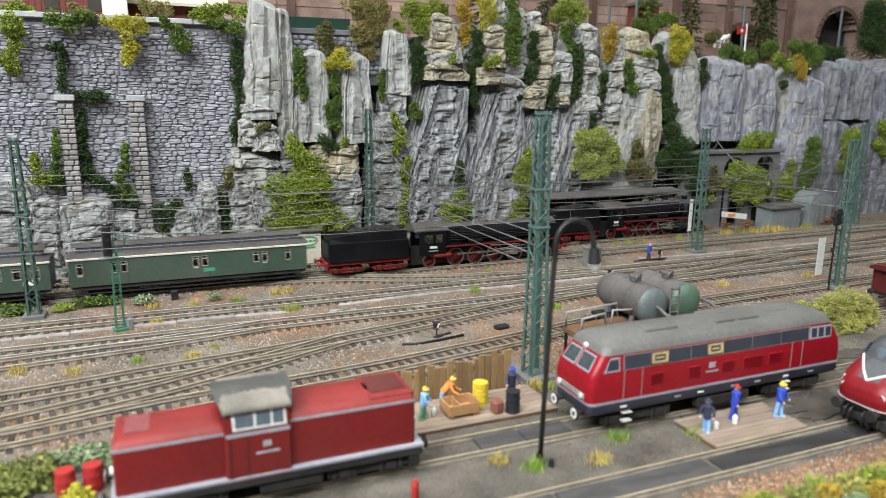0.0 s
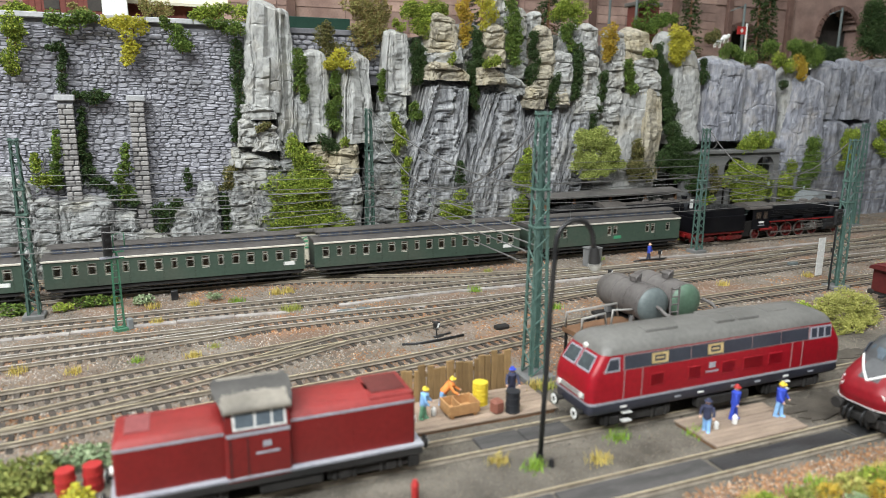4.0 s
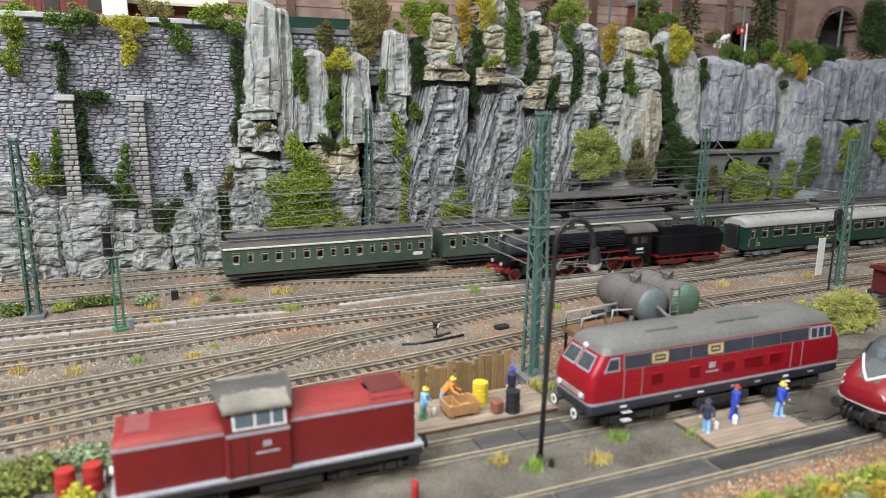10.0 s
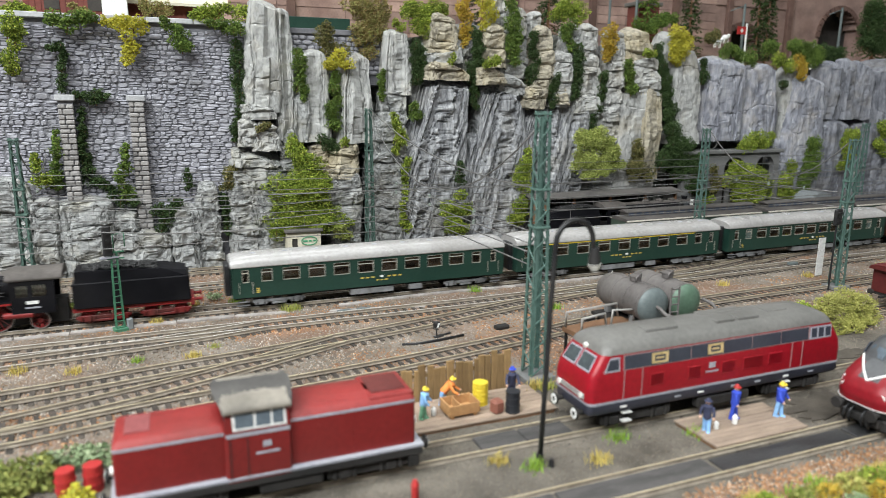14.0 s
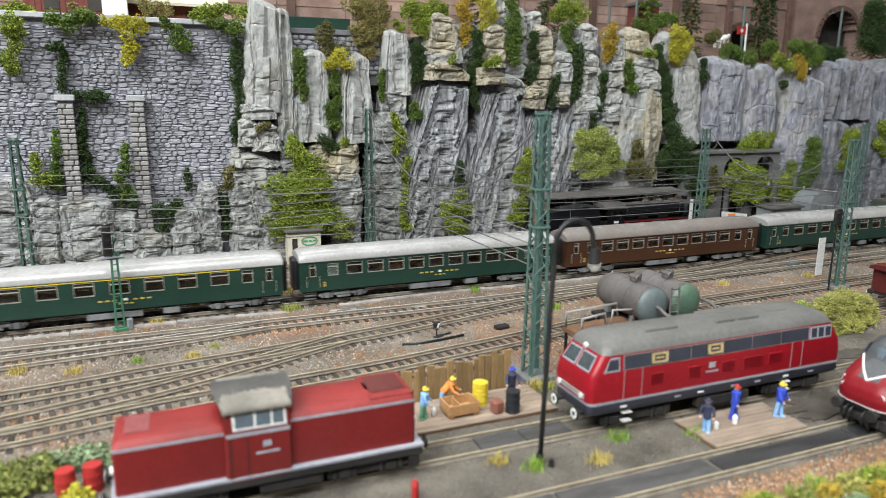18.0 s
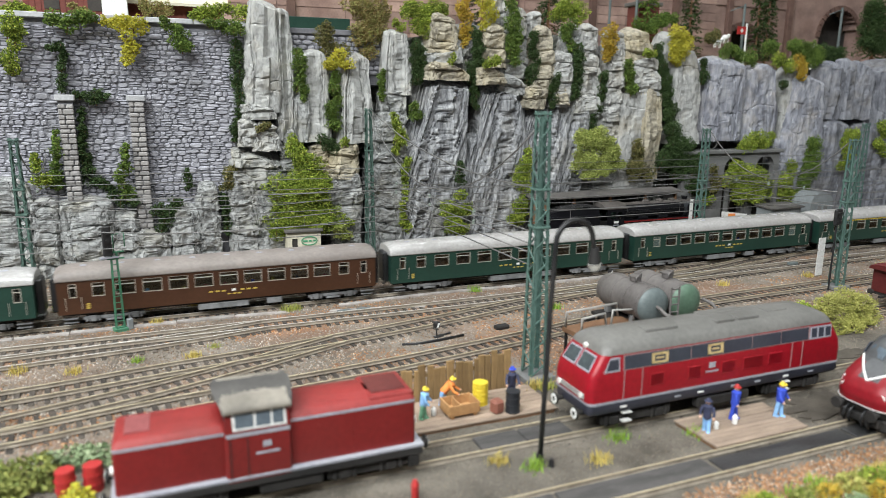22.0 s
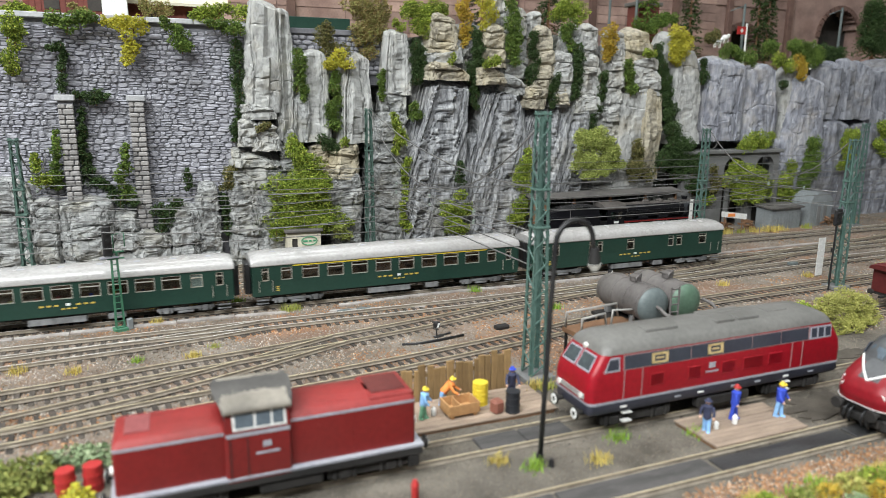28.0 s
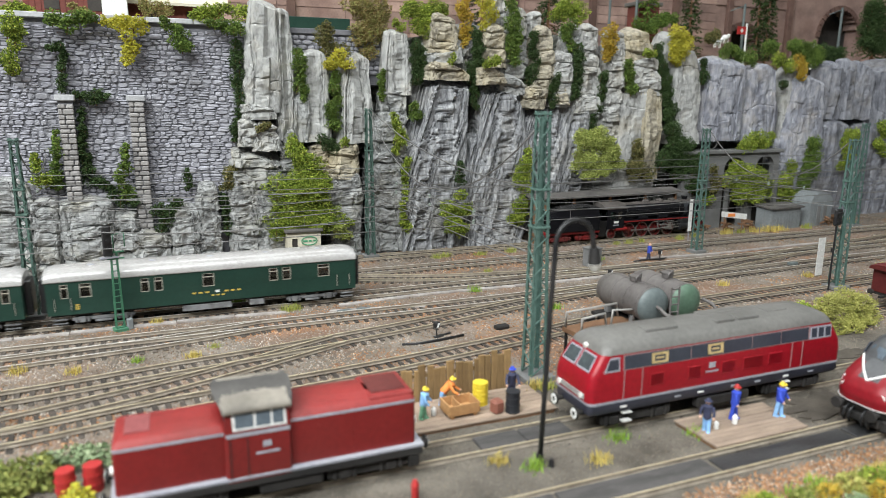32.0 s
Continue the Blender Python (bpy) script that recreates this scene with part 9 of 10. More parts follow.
def figurine(u, v, z, rz, legs, coat, hat, stoop, label, arm=0.6, h=19.5):
    """A painted model figure in one piece: plain limbs, trunk, head and helmet."""
    bm = bmesh.new()
    s = h / 20.0
    mats = [legs, coat, "skin", hat]
    hipz = 9.0 * s
    lean = stoop * 6.5 * s
    for sx, step in ((-1, 1.4), (1, -1.0)):
        rod(bm, (sx * 1.2 * s, step * s, 0.4), (sx * 1.0 * s, 0, hipz), 1.05 * s, 8, 1.35 * s, mi=0)
        box(bm, sx * 1.2 * s - 0.9 * s, sx * 1.2 * s + 0.9 * s, (step - 2.0) * s, (step + 0.9) * s, 0, 1.1 * s, 0.3, mi=0)
    top = Vector((0, -lean, hipz + (7.0 - 2.6 * stoop) * s))
    rod(bm, (0, 0, hipz - 0.8 * s), tuple(top), 2.1 * s, 10, 2.5 * s, mi=1)
    rod(bm, tuple(top), tuple(top + Vector((0, -0.3 * stoop, 0.9 * s))), 2.5 * s, 10, 1.0 * s, mi=1)
    for sx in (-1, 1):
        sh = top + Vector((sx * 2.6 * s, 0, -0.6 * s))
        el = sh + Vector((sx * 0.9 * s, -arm * 2.2 * s, -3.2 * s))
        ha = el + Vector((0, -arm * 3.0 * s, -1.2 * s - 1.6 * (1 - arm) * s))
        rod(bm, tuple(sh), tuple(el), 0.95 * s, 7, 0.8 * s, mi=1)
        rod(bm, tuple(el), tuple(ha), 0.8 * s, 7, 0.65 * s, mi=1)
        rod(bm, tuple(ha), tuple(ha + Vector((0, -0.8 * s, -0.5 * s))), 0.75 * s, 6, 0.5 * s, mi=2)
    hd = top + Vector((0, -0.9 * stoop * s, 2.3 * s))
    r = bmesh.ops.create_uvsphere(bm, u_segments=10, v_segments=8, radius=1.55 * s, matrix=Matrix.Translation(hd))
    for vv in r["verts"]:
        for f in vv.link_faces:
            f.material_index = 2
    rod(bm, tuple(hd + Vector((0, 0, 0.35 * s))), tuple(hd + Vector((0, 0, 1.9 * s))), 1.75 * s, 12, 0.9 * s, mi=3)
    rod(bm, tuple(hd + Vector((0, -0.3 * s, 0.35 * s))), tuple(hd + Vector((0, -0.3 * s, 0.65 * s))), 2.1 * s, 12, mi=3)
    for f in bm.faces:
        f.smooth = True
    return solid("figurine", bm, mats, u, v, z, rz, label, "figurine", "model workers")


figurine(121, 327, 0, 60, "green_cloth", "pale_blue_cloth", "drum_yellow", 0.15, "small figurine in green trousers and yellow helmet")
figurine(138, 340, 0, 60, "pale_blue_cloth", "orange_cloth", "drum_yellow", 0.75, "small stooping figurine in an orange vest", 0.9)
figurine(180, 335, 0, -20, "navy_cloth", "navy_cloth", "blue_cloth", 0.3, "small figurine in dark clothes leaning on a drum", 0.8, 21)
figurine(258, 259, -0.5, -50, "pale_blue_cloth", "navy_cloth", "navy_cloth", 0.05, "small figurine in pale trousers and dark jacket", 0.3)
figurine(283, 265, 0, 40, "blue_cloth", "blue_cloth", "bright_red", 0.05, "small figurine in blue overalls and red helmet", 0.2, 20.5)
figurine(309, 258, 0, 20, "pale_blue_cloth", "blue_cloth", "drum_yellow", 0.05, "small figurine in a blue jacket and yellow helmet", 0.5, 21)
figurine(500, 612, -3, 30, "navy_cloth", "blue_cloth", "skin", 0.05, "small figurine in a blue jacket beside the track", 0.4, 20)
for u, v, h in ((265, 259, 4.4), (279, 260, 5.4), (128, 329, 5)):
    bm = bmesh.new()
    rod(bm, (0, 0, 0), (0, 0, h * 0.7), h * 0.26, 10, h * 0.3)
    rod(bm, (0, 0, h * 0.7), (0, 0, h), h * 0.3, 10, h * 0.1)
    solid("milk_can", bm, "white", u, v, 0.2, 0, "small white metal can beside a figurine", "can", "small cans")


def fuel_tanks():
    for u, end, text in ((302, "tank_end", "grey fuel tank with a grey-green domed end"), (330, "tank_green", "grey fuel tank with a green domed end")):
        t = thing("fuel_tank", u, 362, 22.5, 0, text, "tank", "fuel tanks")
        r, n = 12.9, 28
        bm = bmesh.new()
        rings = []
        for y, k in ((0, 1.0), (44, 1.0), (50, 0.9), (54, 0.66), (56, 0.25)):
            rings.append([(r * k * math.cos(2 * math.pi * i / n), y, 13.6 + r * k * math.sin(2 * math.pi * i / n)) for i in range(n)])
        loft(bm, rings)
        part("shell", bm, "tank_grey", t)
        bm = bmesh.new()
        rings = []
        for y, k in ((0.1, 0.985), (-1.2, 0.96), (-3.0, 0.8), (-4.2, 0.5), (-4.6, 0.12)):
            rings.append([(r * k * math.cos(2 * math.pi * i / n), y, 13.6 + r * k * math.sin(2 * math.pi * i / n)) for i in range(n)])
        loft(bm, rings)
        part("domed_end", bm, end, t)
        for y in (2, 16, 30, 43):
            bm = bmesh.new()
            tube(bm, [((r + 0.15) * math.cos(2 * math.pi * i / 24), y, 13.6 + (r + 0.15) * math.sin(2 * math.pi * i / 24)) for i in range(25)], 0.28, 4)
            part("weld_seam", bm, "tank_grey", t)
        bm = bmesh.new()
        rod(bm, (0, 20, 26.6), (0, 20, 29.4), 4.0, 14)
        rod(bm, (0, 20, 29.4), (0, 20, 30.2), 4.6, 14)
        part("filler_dome", bm, "tank_grey", t)
        bm = bmesh.new()
        tube(bm, [(-4, 14, 27.5), (-4, 14, 30.5), (3, 18, 31.5), (5, 26, 29.5), (5, 34, 26.5)], 0.8, 6)
        part("vent_pipe", bm, "tank_grey", t)
        for y in (9, 38):
            bm = bmesh.new()
            box(bm, -11, 11, y - 2, y + 2, -1.0, 5, 0.4)
            part("saddle", bm, "concrete", t)
    t = thing("tank_stand", 316, 362, -3.4, 0, "steel stand carrying two fuel tanks", "stand")
    for x in (-26, 26):
        for y in (6, 42):
            bm = bmesh.new()
            box(bm, x - 1.6, x + 1.6, y - 1.6, y + 1.6, 0, 21.9)
            part("leg", bm, "under", t)
    bm = bmesh.new()
    box(bm, -32, 32, 2, 46, 21.9, 24.6, 0.4)
    part("platform", bm, "under", t)
    t = thing("filling_pipe", 316, 352, 3, 0, "grey bent filling pipe in front of the tanks", "pipe")
    bm = bmesh.new()
    tube(bm, [(-14, 9, 34), (-14, 2, 33), (-13, -3, 30), (-9, -5, 28.6), (0, -6, 28.2), (18, -6, 28.2), (26, -5, 28.4), (31, -2, 29.5), (31, 2, 32), (28, 9, 34)], 1.25, 8)
    part("pipe", bm, "tank_grey", t)
    bm = bmesh.new()
    rod(bm, (0, -6, -6.5), (0, -6, 28), 1.0, 8)
    part("support", bm, "tank_grey", t)
    t = thing("tank_ladder", 312, 352, -3, 0, "grey steel ladder between the two tanks", "ladder")
    for x in (-3.4, 3.4):
        bm = bmesh.new()
        rod(bm, (x, 0, 0), (x, 0, 54), 0.75, 6)
        part("rail", bm, "tank_grey", t)
    for k in range(10):
        bm = bmesh.new()
        rod(bm, (-3.4, 0, 4 + k * 5.4), (3.4, 0, 4 + k * 5.4), 0.5, 6)
        part("rung", bm, "tank_grey", t)
    t = thing("pump_stand_railing", 268, 372, -3, 8, "grey pipe railing round a filling platform", "railing")
    bm = bmesh.new()
    box(bm, -26, 26, -8, 10, 23, 26)
    part("platform", bm, "wood_brown", t)
    for x in (-24, 24):
        for y in (-6, 8):
            bm = bmesh.new()
            rod(bm, (x, y, 0), (x, y, 23), 1.2, 6)
            part("leg", bm, "under", t)
    for pts in ([(-24, -7, 26), (-24, -7, 36), (-4, -7, 37), (-2, -7, 26)], [(2, -7, 26), (3, -7, 38), (22, -7, 36), (24, -7, 26)], [(-24, 9, 26), (-24, 9, 36), (22, 9, 36), (24, 9, 26)]):
        bm = bmesh.new()
        tube(bm, pts, 0.9, 6)
        part("rail", bm, "pipe", t)


fuel_tanks()

# boards laid between and beside the engine tracks
t = thing("pit_boards", 0, 0, 0, 0, "dark grey boards laid between the rails", "boards", "track boards")
for a, b in ((-60, -2), (0, 68), (70, 150), (152, 236)):
    bm = bmesh.new()
    box(bm, a, b, 225.0, 239.0, -2.4, -0.7, 0.4)
    part("board", bm, "deck_grey", t)
for a, b in ((240, 330), (332, 420)):
    bm = bmesh.new()
    box(bm, a, b, 226.5, 237.5, -2.4, -1.4, 0.3)
    part("board", bm, "deck_oily", t, "pit board blackened by oil and painted shade")
t = thing("crossing_boards", 0, 0, 0, 0, "grey crossing boards between the engine track rails", "boards", "track boards")
for a, b in ((138, 164), (164.6, 192)):
    bm = bmesh.new()
    box(bm, a, b, 284.8, 299.2, -2.4, -0.6, 0.5)
    part("board", bm, "deck_grey", t)



def oil_stain(u, v, a, b, seed):
    """Oil soaked into the yard soil, a thin ragged patch."""
    n = 90
    rim = [(a * math.cos(q) * f, b * math.sin(q) * f) for q, f in ((2 * math.pi * i / n, 0.8 + 0.55 * noise.noise(Vector((math.cos(2 * math.pi * i / n) * 2.6, math.sin(2 * math.pi * i / n) * 2.6, seed))) + 0.2 * noise.noise(Vector((math.cos(2 * math.pi * i / n) * 9, math.sin(2 * math.pi * i / n) * 9, seed)))) for i in range(n))]
    bm = bmesh.new()
    loft(bm, [[(x, y, -0.6) for x, y in rim], [(x, y, 0.0) for x, y in rim]], smooth=False)
    solid("oil_stain", bm, "oil_soil", u, v, GROUND_Z + 1.5, 0, "dark oil stain soaked into the yard soil", "stain", "oil stains")


M["oil_soil"] = surf("oil_soaked_soil", (0.05, 0.043, 0.034), (0.09, 0.077, 0.062), 60, 0.8, bump=0.8, fine=800)
oil_stain(362, 262, 48, 16, 1)
oil_stain(420, 318, 52, 13, 3)

for u, v, m, text, h, r in ((-53, 318, "bright_red", "red barrel in the shrubs", 13.5, 4.2), (-42, 320, "bright_red", "faded red barrel in the shrubs", 13, 4.2)):
    t = thing("barrel", u, v, -3, 0, text, "barrel", "barrels")
    bm = bmesh.new()
    rod(bm, (0, 0, 0), (0, 0, h * 0.5), r * 0.92, 18, r)
    rod(bm, (0, 0, h * 0.5), (0, 0, h), r, 18, r * 0.96)
    part("shell", bm, m, t)
    for z in (h * 0.33, h * 0.66):
        bm = bmesh.new()
        rod(bm, (0, 0, z - 0.5), (0, 0, z + 0.5), r + 0.3, 18)
        part("hoop", bm, m, t)
t = thing("hydrant", 92, 259, -3, 0, "small bright red hydrant post", "hydrant")
bm = bmesh.new()
rod(bm, (0, 0, 0), (0, 0, 7.5), 1.7, 12)
part("post", bm, "bright_red", t)
bm = bmesh.new()
rod(bm, (0, 0, 7.5), (0, 0, 10), 2.0, 12, 1.0)
part("cap", bm, "bright_red", t)
bm = bmesh.new()
rod(bm, (1.2, 0, 0), (1.2, 0, 4.0), 1.5, 10, 1.1)
solid("ground_lamp", bm, "black", 163, 262, -3, 0, "small dark ground lamp beside the post", "lamp")


# ---------------------------------------------------------------- grass and low shrubs
def tuft(u, v, m, size, seed, label, n=110):
    rng = np.random.default_rng(seed)
    c = np.stack([rng.normal(0, size * 0.36, n), rng.normal(0, size * 0.27, n), np.zeros(n)], 1)
    vv, ff = [], []
    for k in range(n):
        h = size * rng.uniform(0.25, 0.75)
        a = rng.uniform(0, 6.28)
        tip = c[k] + np.array([math.cos(a) * h * 0.45, math.sin(a) * h * 0.45, h])
        side = np.array([-math.sin(a), math.cos(a), 0]) * size * 0.024
        mid = c[k] * 0.5 + tip * 0.5 + np.array([0, 0, h * 0.12])
        b = len(vv)
        vv += [c[k] - side, c[k] + side, mid + side * 0.8, mid - side * 0.8, tip]
        ff += [(b, b + 1, b + 2, b + 3), (b + 3, b + 2, b + 4)]
    ob = new("grass_tuft", raw("grass_tuft", np.array(vv), ff, m))
    ob.matrix_basis = mm(u, v, GROUND_Z - 0.2 + (0.7 if v < 352 else 0))
    return tagged(ob, label, "grass", "grass tufts")


G, Y, F = "grass", "straw", "grass_green"
TUFTS = [(141, 274, Y, 8), (155, 263, F, 9), (189, 257, Y, 9), (211, 272, F, 9), (254, 262, F, 8), (85, 620, Y, 10), (95, 622, Y, 9), (13, 609, Y, 8),
         (48, 605, F, 9), (86, 564, G, 10), (94, 566, G, 8), (-17, 567, Y, 8), (261, 565, F, 9), (-102, 490, Y, 9), (-67, 477, Y, 8), (6, 479, Y, 8),
         (-30, 484, F, 6), (22, 494, G, 6), (278, 707, G, 9), (290, 709, G, 9)]
TUFTS2 = [(333, 704, G, 9), (372, 706, G, 10), (706, 708, Y, 13), (754, 706, Y, 13), (800, 703, Y, 13), (850, 702, G, 12), (448, 634, F, 8),
          (731, 706, G, 10), (780, 702, Y, 15), (732, 500, Y, 8), (304, 490, F, 8), (500, 498, Y, 9), (609, 493, Y, 9), (940, 702, Y, 14), (203, 346, Y, 10), (210, 342, G, 9),
          (-21, 613, Y, 9), (305, 627, G, 7), (538, 700, G, 9), (560, 702, G, 9), (520, 700, G, 8), (620, 700, G, 10), (650, 704, G, 11)]
for i, (u, v, m, s) in enumerate(TUFTS + TUFTS2):
    tuft(u, v, m, s, i, {"grass": "pale green grass tuft in the gravel", "straw": "yellow dry grass tuft in the gravel", "grass_green": "fresh green grass tuft in the soil"}[m])

leaf_cloud("bush", [(474, 362, 18, 14, 10, 9), (492, 363, 20, 16, 11, 10), (510, 362, 14, 14, 10, 10), (484, 360, 9, 14, 9, 9), (505, 358, 4, 13, 9, 8), (522, 362, 4, 10, 8, 9), (464, 360, 14, 9, 8, 7), (492, 352, 0, 9, 7, 8), (476, 352, 3, 9, 7, 7)], "leaf_olive", 1.15, 1.0, 201, "rounded olive-yellow bush on a short trunk beside the engine track")
leaf_cloud("bush", [(426, 374, 10, 12, 8, 8), (440, 372, 12, 14, 8, 9), (455, 370, 14, 10, 8, 8), (432, 370, 3, 12, 8, 7), (449, 368, 3, 12, 8, 7)], "leaf_lime", 1.3, 1.0, 202, "low green shrub with pale flowers")
for i, (u, v, r, m) in enumerate(((-128, 630, 11, "leaf_green"), (-92, 626, 7, "leaf_lime"), (-76, 634, 10, "leaf_green"), (-60, 634, 9, "leaf_green"), (-30, 626, 8, "leaf_grey"), (28, 616, 6, "leaf_grey"))):
    leaf_cloud("shrub", [(u, v, 1.5, r, r * 0.7, r * 0.55), (u + r * 0.7, v + 1, 1, r * 0.7, r * 0.6, r * 0.45)], m, 1.9, 1.0, 210 + i, "low green shrub between the tracks")
for i, (u, v, r, m) in enumerate(((-70, 334, 13, "leaf_moss"), (-82, 326, 12, "leaf_moss"), (-64, 342, 9, "leaf_grey"), (-40, 342, 9, "leaf_grey"), (-52, 345, 9, "leaf_grey"), (-30, 338, 8, "leaf_grey"), (-48, 309, 6, "leaf_yellow"), (-88, 340, 10, "leaf_green"))):
    leaf_cloud("shrub", [(u, v, 2.5, r, r * 0.8, r * 0.7), (u + r * 0.6, v - r * 0.3, 2, r * 0.7, r * 0.6, r * 0.5)], m, 2.1, 1.1, 230 + i, "low shrub of small leaves beside the yard")
for i, (u, v, r, m) in enumerate(((236, 198, 6, "leaf_fresh"), (252, 193, 7, "leaf_moss"), (268, 192, 7, "leaf_orange"), (284, 195, 8, "leaf_olive"), (300, 194, 8, "leaf_fresh"), (316, 193, 9, "leaf_olive"), (292, 184, 8, "leaf_orange"), (272, 182, 7, "leaf_grey"))):
    leaf_cloud("shrub", [(u, v, 0.5, r, r * 0.7, r * 0.5)], m, 1.7, 1.0, 250 + i, "low olive-green ground plants at the layout edge")
for i in range(26):
    rng = random.Random(300 + i)
    u = 226 + i * 4.0
    tuft(u, 196 + rng.uniform(-10, 8), rng.choice(["grass", "grass", "grass_green", "straw"]), rng.uniform(6, 10), 300 + i, "yellow-green grass tuft at the layout edge")


# ---------------------------------------------------------------- what stands above the cliff
def timber_house(u, v, z, w, d, h, label, m="house_red"):
    t = thing("timber_house", u, v, z, 0, label, "house", "houses on the terrace")
    bm = bmesh.new()
    box(bm, -w / 2, w / 2, -d / 2, d / 2, 0, h)
    part("wall", bm, m, t)
    x = -w / 2
    while x < w / 2 - 3:
        bm = bmesh.new()
        box(bm, x + 0.3, x + 5.2, -d / 2 - 0.8, -d / 2 - 0.02, 0, h - 0.5)
        part("plank", bm, m, t)
        x += 5.6
    bm = bmesh.new()
    loft(bm, [[(x, -d / 2 - 12, h - 4), (x, 0, h + d * 0.35), (x, d / 2 + 12, h - 4), (x, d / 2 + 12, h - 1), (x, 0, h + d * 0.35 + 3), (x, -d / 2 - 12, h - 1)] for x in (-w / 2 - 8, w / 2 + 8)], smooth=False)
    part("roof", bm, "hut_wall", t)
    for x in (-w * 0.3, w * 0.12):
        bm = bmesh.new()
        box(bm, x, x + 14, -d / 2 - 1.4, -d / 2 - 0.4, h * 0.3, h * 0.75)
        part("window", bm, "arch_dark", t)
    return t


timber_house(-78, 870, WALL_TOP - 1, 96, 60, 60, "dark red timber house above the wall")
timber_house(20, 900, WALL_TOP - 1, 100, 60, 34, "long dark red timber house with a pale roof")
bm = bmesh.new()
box(bm, -12, 12, -8, 8, 0, 64, 0.4)
solid("white_kiosk", bm, "white", -39.5, 822, WALL_TOP - 1, 0, "plain white box building above the wall", "building")
t = thing("green_wagon", 170, 850, WALL_TOP - 2, 0, "dark green goods wagon above the parapet", "wagon")
bm = bmesh.new()
box(bm, -45, 45, -14, 14, 8, 24, 0.4)
part("body", bm, "coach_green", t)
bm = bmesh.new()
box(bm, -42, 42, -12, 12, 0, 8)
part("underframe", bm, "under", t)
for u, v, z, h in ((682, 905, 236, 120), (700, 1000, 230, 150), (897, 905, 212, 120), (1120, 905, 228, 110), (770, 980, 226, 130)):
    t = thing("overhead_pole", u, v, z, 0, "grey-green pole with a lamp arm above the cliff", "pole", "poles above the cliff")
    bm = bmesh.new()
    rod(bm, (0, 0, -14), (0, 0, h), 2.6, 8, 2.0)
    part("post", bm, "tank_end", t)
    bm = bmesh.new()
    tube(bm, [(0, 0, h - 4), (-14, 0, h - 7), (-30, 0, h - 13)], 0.9, 6)
    part("arm", bm, "tank_end", t)
t = thing("signal_cabin", 714, 930, 246, 0, "small brown wooden cabin with a grey roof", "cabin")
bm = bmesh.new()
box(bm, -20, 20, -14, 14, -14, 74, 0.5)
part("wall", bm, "house_red", t)
bm = bmesh.new()
box(bm, -24, 24, -18, 18, 74, 80, 1.0)
part("roof", bm, "hut_roof", t)
t = thing("flag_pole", 880, 880, 238, 0, "white pole with a small red flag", "flag")
bm = bmesh.new()
rod(bm, (0, 0, -24), (0, 0, 60), 1.6, 8)
part("pole", bm, "white", t)
bm = bmesh.new()
box(bm, -19, -1, -0.5, 0.5, 43, 55)
flag = part("flag", bm, "bright_red", t)
bm = bmesh.new()
box(bm, -13, -7, -0.75, 0.75, 48, 50)
box(bm, -11, -9, -0.8, 0.8, 46, 52)
part("emblem", bm, "white", flag, "plain white mark")


def conifer(u, v, z, h, r, seed, m="leaf_dark"):
    """A slim fir: tapered trunk, whorls of limbs and needle clumps that thin out upwards."""
    t = thing("conifer", u, v, z, 0, "slim dark green model fir tree", "tree", "conifers")
    rng = np.random.default_rng(seed)
    bm = bmesh.new()
    rod(bm, (0, 0, -12), (0, 0, h), r * 0.09, 7, 0.4)
    part("trunk", bm, "wood_brown", t)
    bm = bmesh.new()
    pts = []
    for k in range(int(h / 5)):
        zz = h * 0.16 + (h * 0.84) * k / (h / 5)
        rr = r * (1 - (zz / h)) ** 0.8 + 1.5
        for j in range(5):
            a = rng.uniform(0, 6.28)
            q = (math.cos(a) * rr, math.sin(a) * rr, zz - rr * 0.25)
            rod(bm, (0, 0, zz), q, 0.5, 4, 0.2)
            for f in np.linspace(0.25, 1.0, 16):
                pts.append([q[0] * f, q[1] * f, zz + (q[2] - zz) * f])
    part("limbs", bm, "wood_brown", t)
    p = np.array(pts) + rng.normal(0, 0.9, (len(pts), 3))
    vv, ff = scatter(p, any_turns(rng, len(p), 0.6), rng.uniform(1.4, 2.8, (len(p), 1)) * np.ones((1, 3)), LEAF_V, LEAF_F)
    ob = new("crown", raw("crown", vv, ff, m))
    ob.parent = t


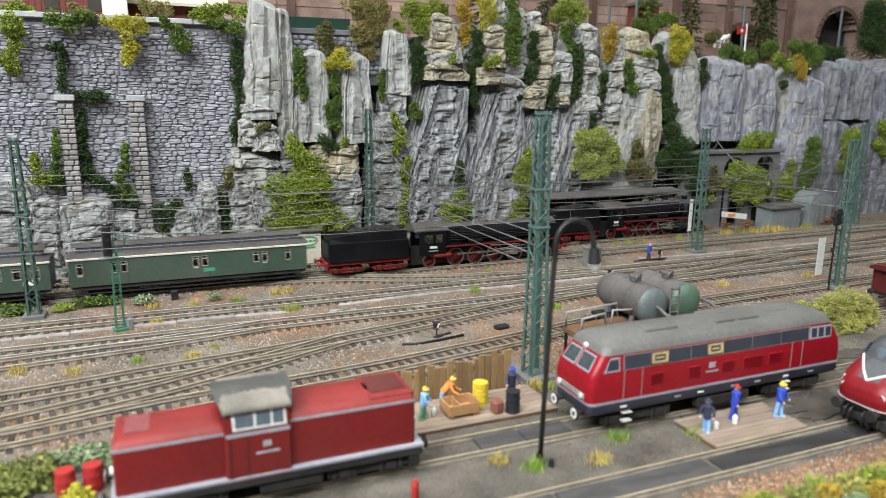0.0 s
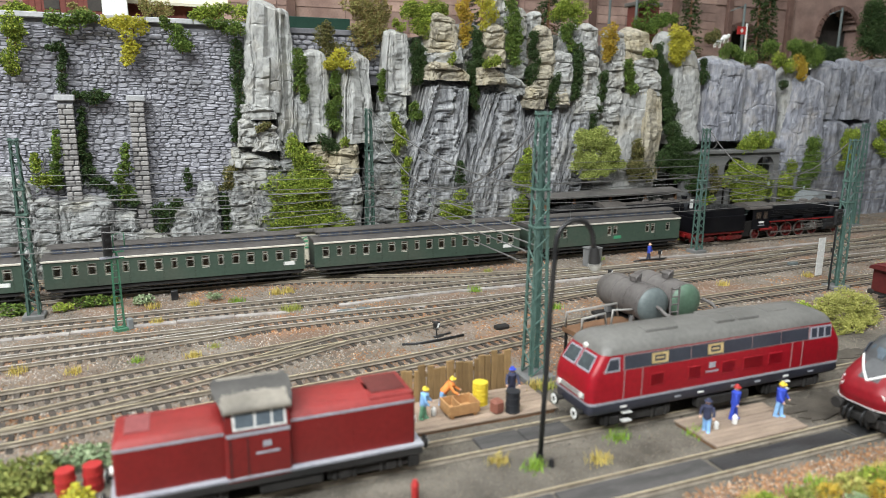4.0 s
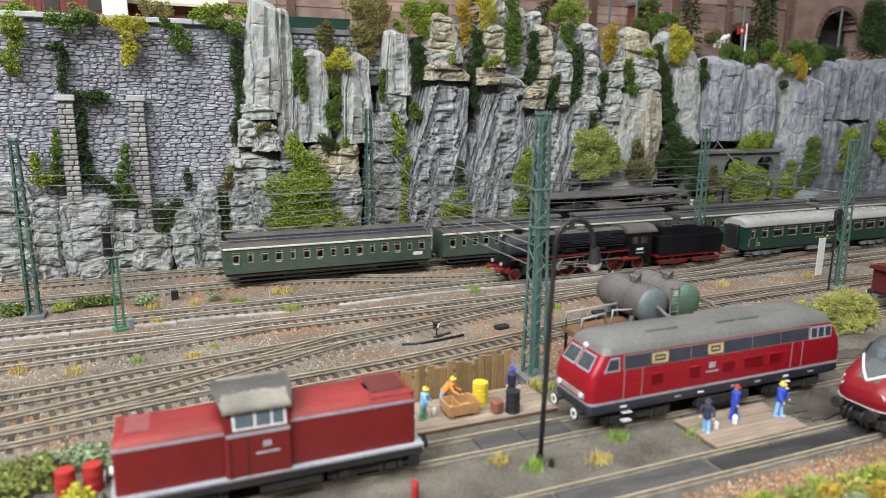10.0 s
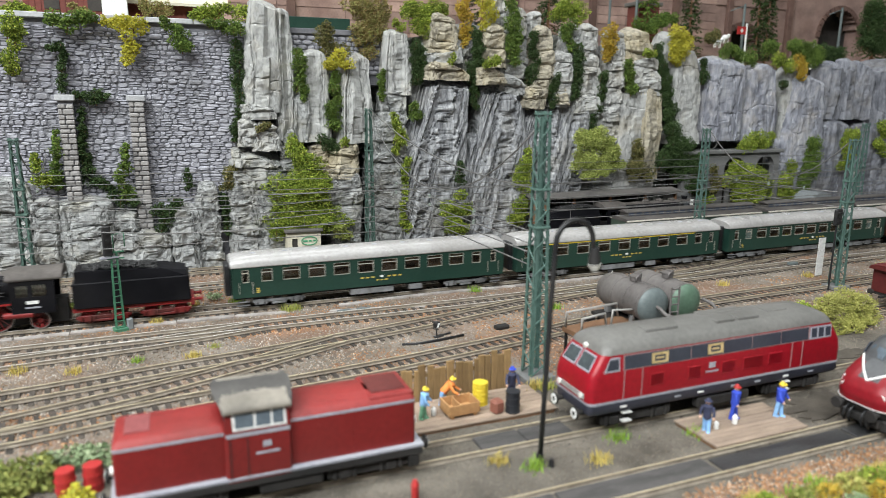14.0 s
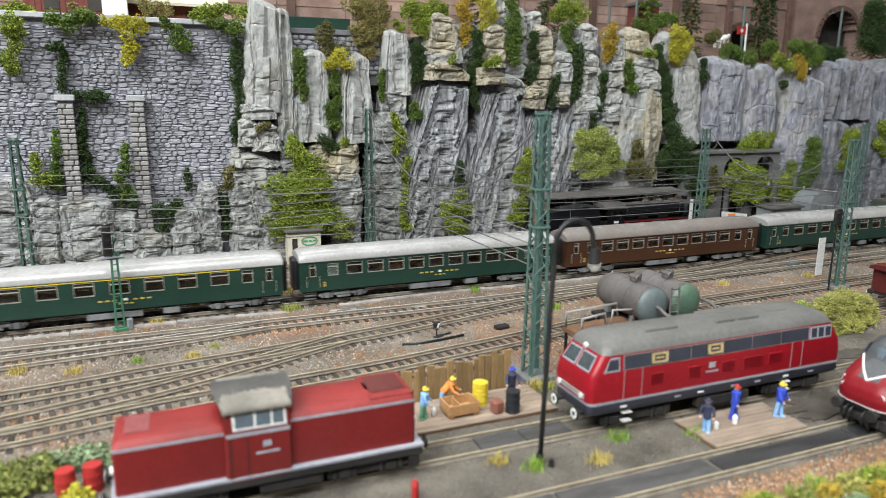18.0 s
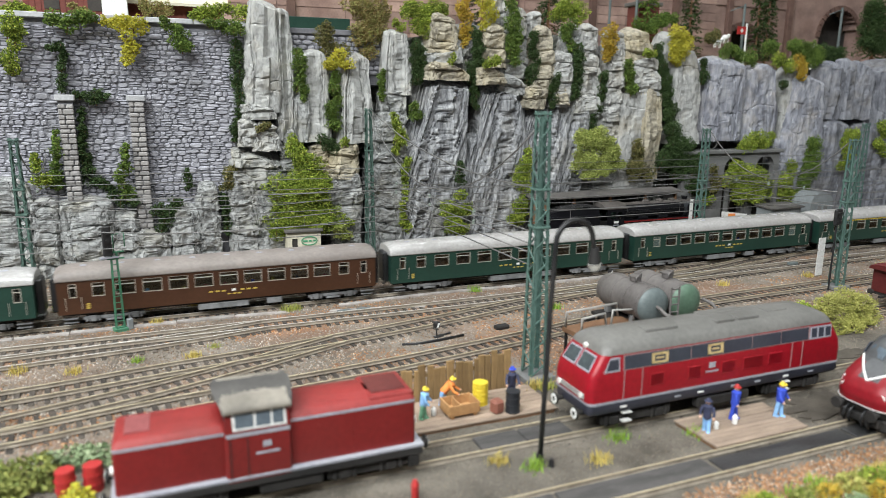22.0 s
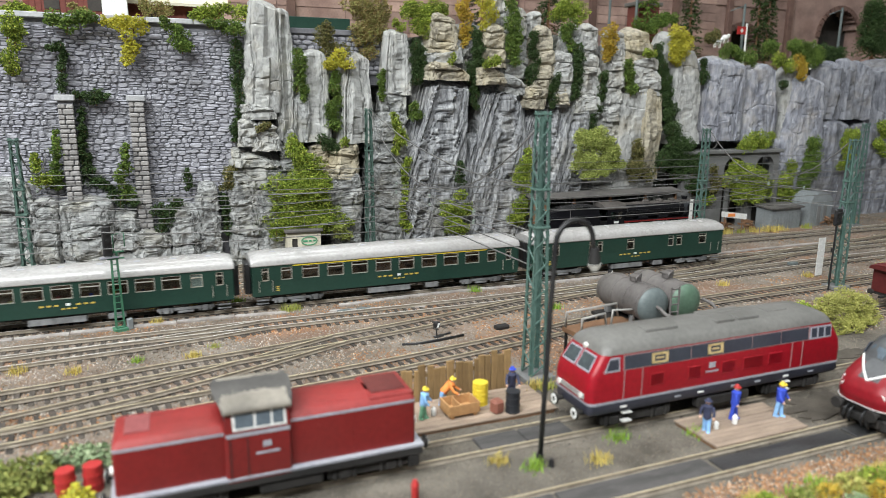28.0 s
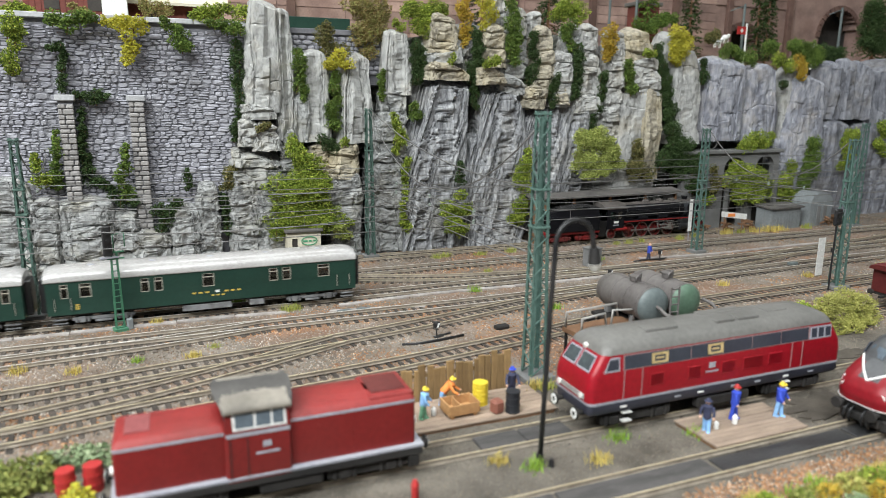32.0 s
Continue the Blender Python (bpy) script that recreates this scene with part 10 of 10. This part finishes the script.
for i, (u, v, z, h, r) in enumerate(((835, 960, 224, 190, 26), (985, 960, 220, 200, 24), (1035, 985, 220, 200, 24), (700, 900, 236, 130, 34), (1175, 880, 228, 150, 46), (1220, 860, 226, 120, 40), (560, 960, 250, 120, 36), (420, 900, 268, 90, 34))):
    conifer(u, v, z, h, r, 500 + i, "leaf_dark" if i != 3 else "leaf_green")
for i, (u, v, z, r) in enumerate(((811, 868, 263, 6), (826, 868, 270, 6))):
    bm = bmesh.new()
    bmesh.ops.create_icosphere(bm, subdivisions=2, radius=r, matrix=Matrix.Diagonal((1.2, 0.8, 0.8, 1)))
    bmesh.ops.translate(bm, vec=(0, 0, r * 0.5), verts=bm.verts)
    rod(bm, (r * 1.0, 0, r * 0.9), (r * 1.5, 0, r * 1.3), r * 0.5, 10, r * 0.4)
    for s in (-1, 1):
        for y in (-0.3, 0.3):
            rod(bm, (s * r * 0.8, y * r, -r * 0.9), (s * r * 0.7, y * r, r * 0.4), r * 0.16, 6)
    solid("model_cow", bm, "white", u, v, z, 10 * i, "small white model cow on the rim", "cow", "model cows")
bm = bmesh.new()
box(bm, -6, 6, -4, 4, 0, 11, 0.6)
box(bm, -1.2, 1.2, -1.2, 1.2, -34, 0.1)
solid("white_box_sign", bm, "white", 1018, 870, 259, 0, "small white box on a post above the cliff", "box")


# ---------------------------------------------------------------- pieces of the wall and the tracks
wall_stones()
for t_, x, y, z, a in SLEEPER_ROWS:
    piece("sleeper", SLEEPER, t_, x, y, z, a)


# ---------------------------------------------------------------- what moves
def express_front(t):
    """Place of the express engine's front along the line at t seconds."""
    return float(np.interp(t, EXPRESS_T, EXPRESS_U))


EXPRESS_T = [0, 3, 6, 8, 10, 12, 13, 16, 19, 23, 28, 32]
EXPRESS_U = [1681, 1296, 900, 618, 322, 34, -105, -467, -824, -1262, -1806, -2222]
LOCAL_SPEED = 113.5


def local_tail(t):
    return -412 + LOCAL_SPEED * (t - 6)


def motions():
    for ob, off, turn in EXPRESS:
        walk(ob, [(t, mm(express_front(t) + off, 584, 0, turn)) for t in EXPRESS_T])
    for ob, off, turn in LOCAL:
        walk(ob, [(t, mm(local_tail(t) + off, 665, 0, turn)) for t in (0, 32)])
    express = {ob for ob, *_ in EXPRESS}
    for w in WHEELS:
        ob, owner, x, z, r = w[:5]
        y = w[5] if len(w) > 5 else 0.0
        rows = []
        step = 0.1 if r > 7.4 else 1 / 15
        for k in range(int(round(32 / step)) + 1):
            t = min(k * step, 32.0)
            if owner in express:
                # the engine is turned round, so its wheels roll the other way in its own space
                s = express_front(t) * (-1 if r > 5.3 or y else 1)
            else:
                s = local_tail(t)
            rows.append((t, mm(x, y, z) @ Matrix.Rotation(s / r, 4, "Y")))
        walk(ob, rows)
    for ob, owner, x, y, r, crank in RODS:
        rows = []
        for k in range(321):
            t = k / 10
            s = -express_front(t) if owner in express else local_tail(t)
            a = s / r
            rows.append((t, mm(x + crank * math.cos(a), y, r - crank * math.sin(a))))
        walk(ob, rows)


motions()
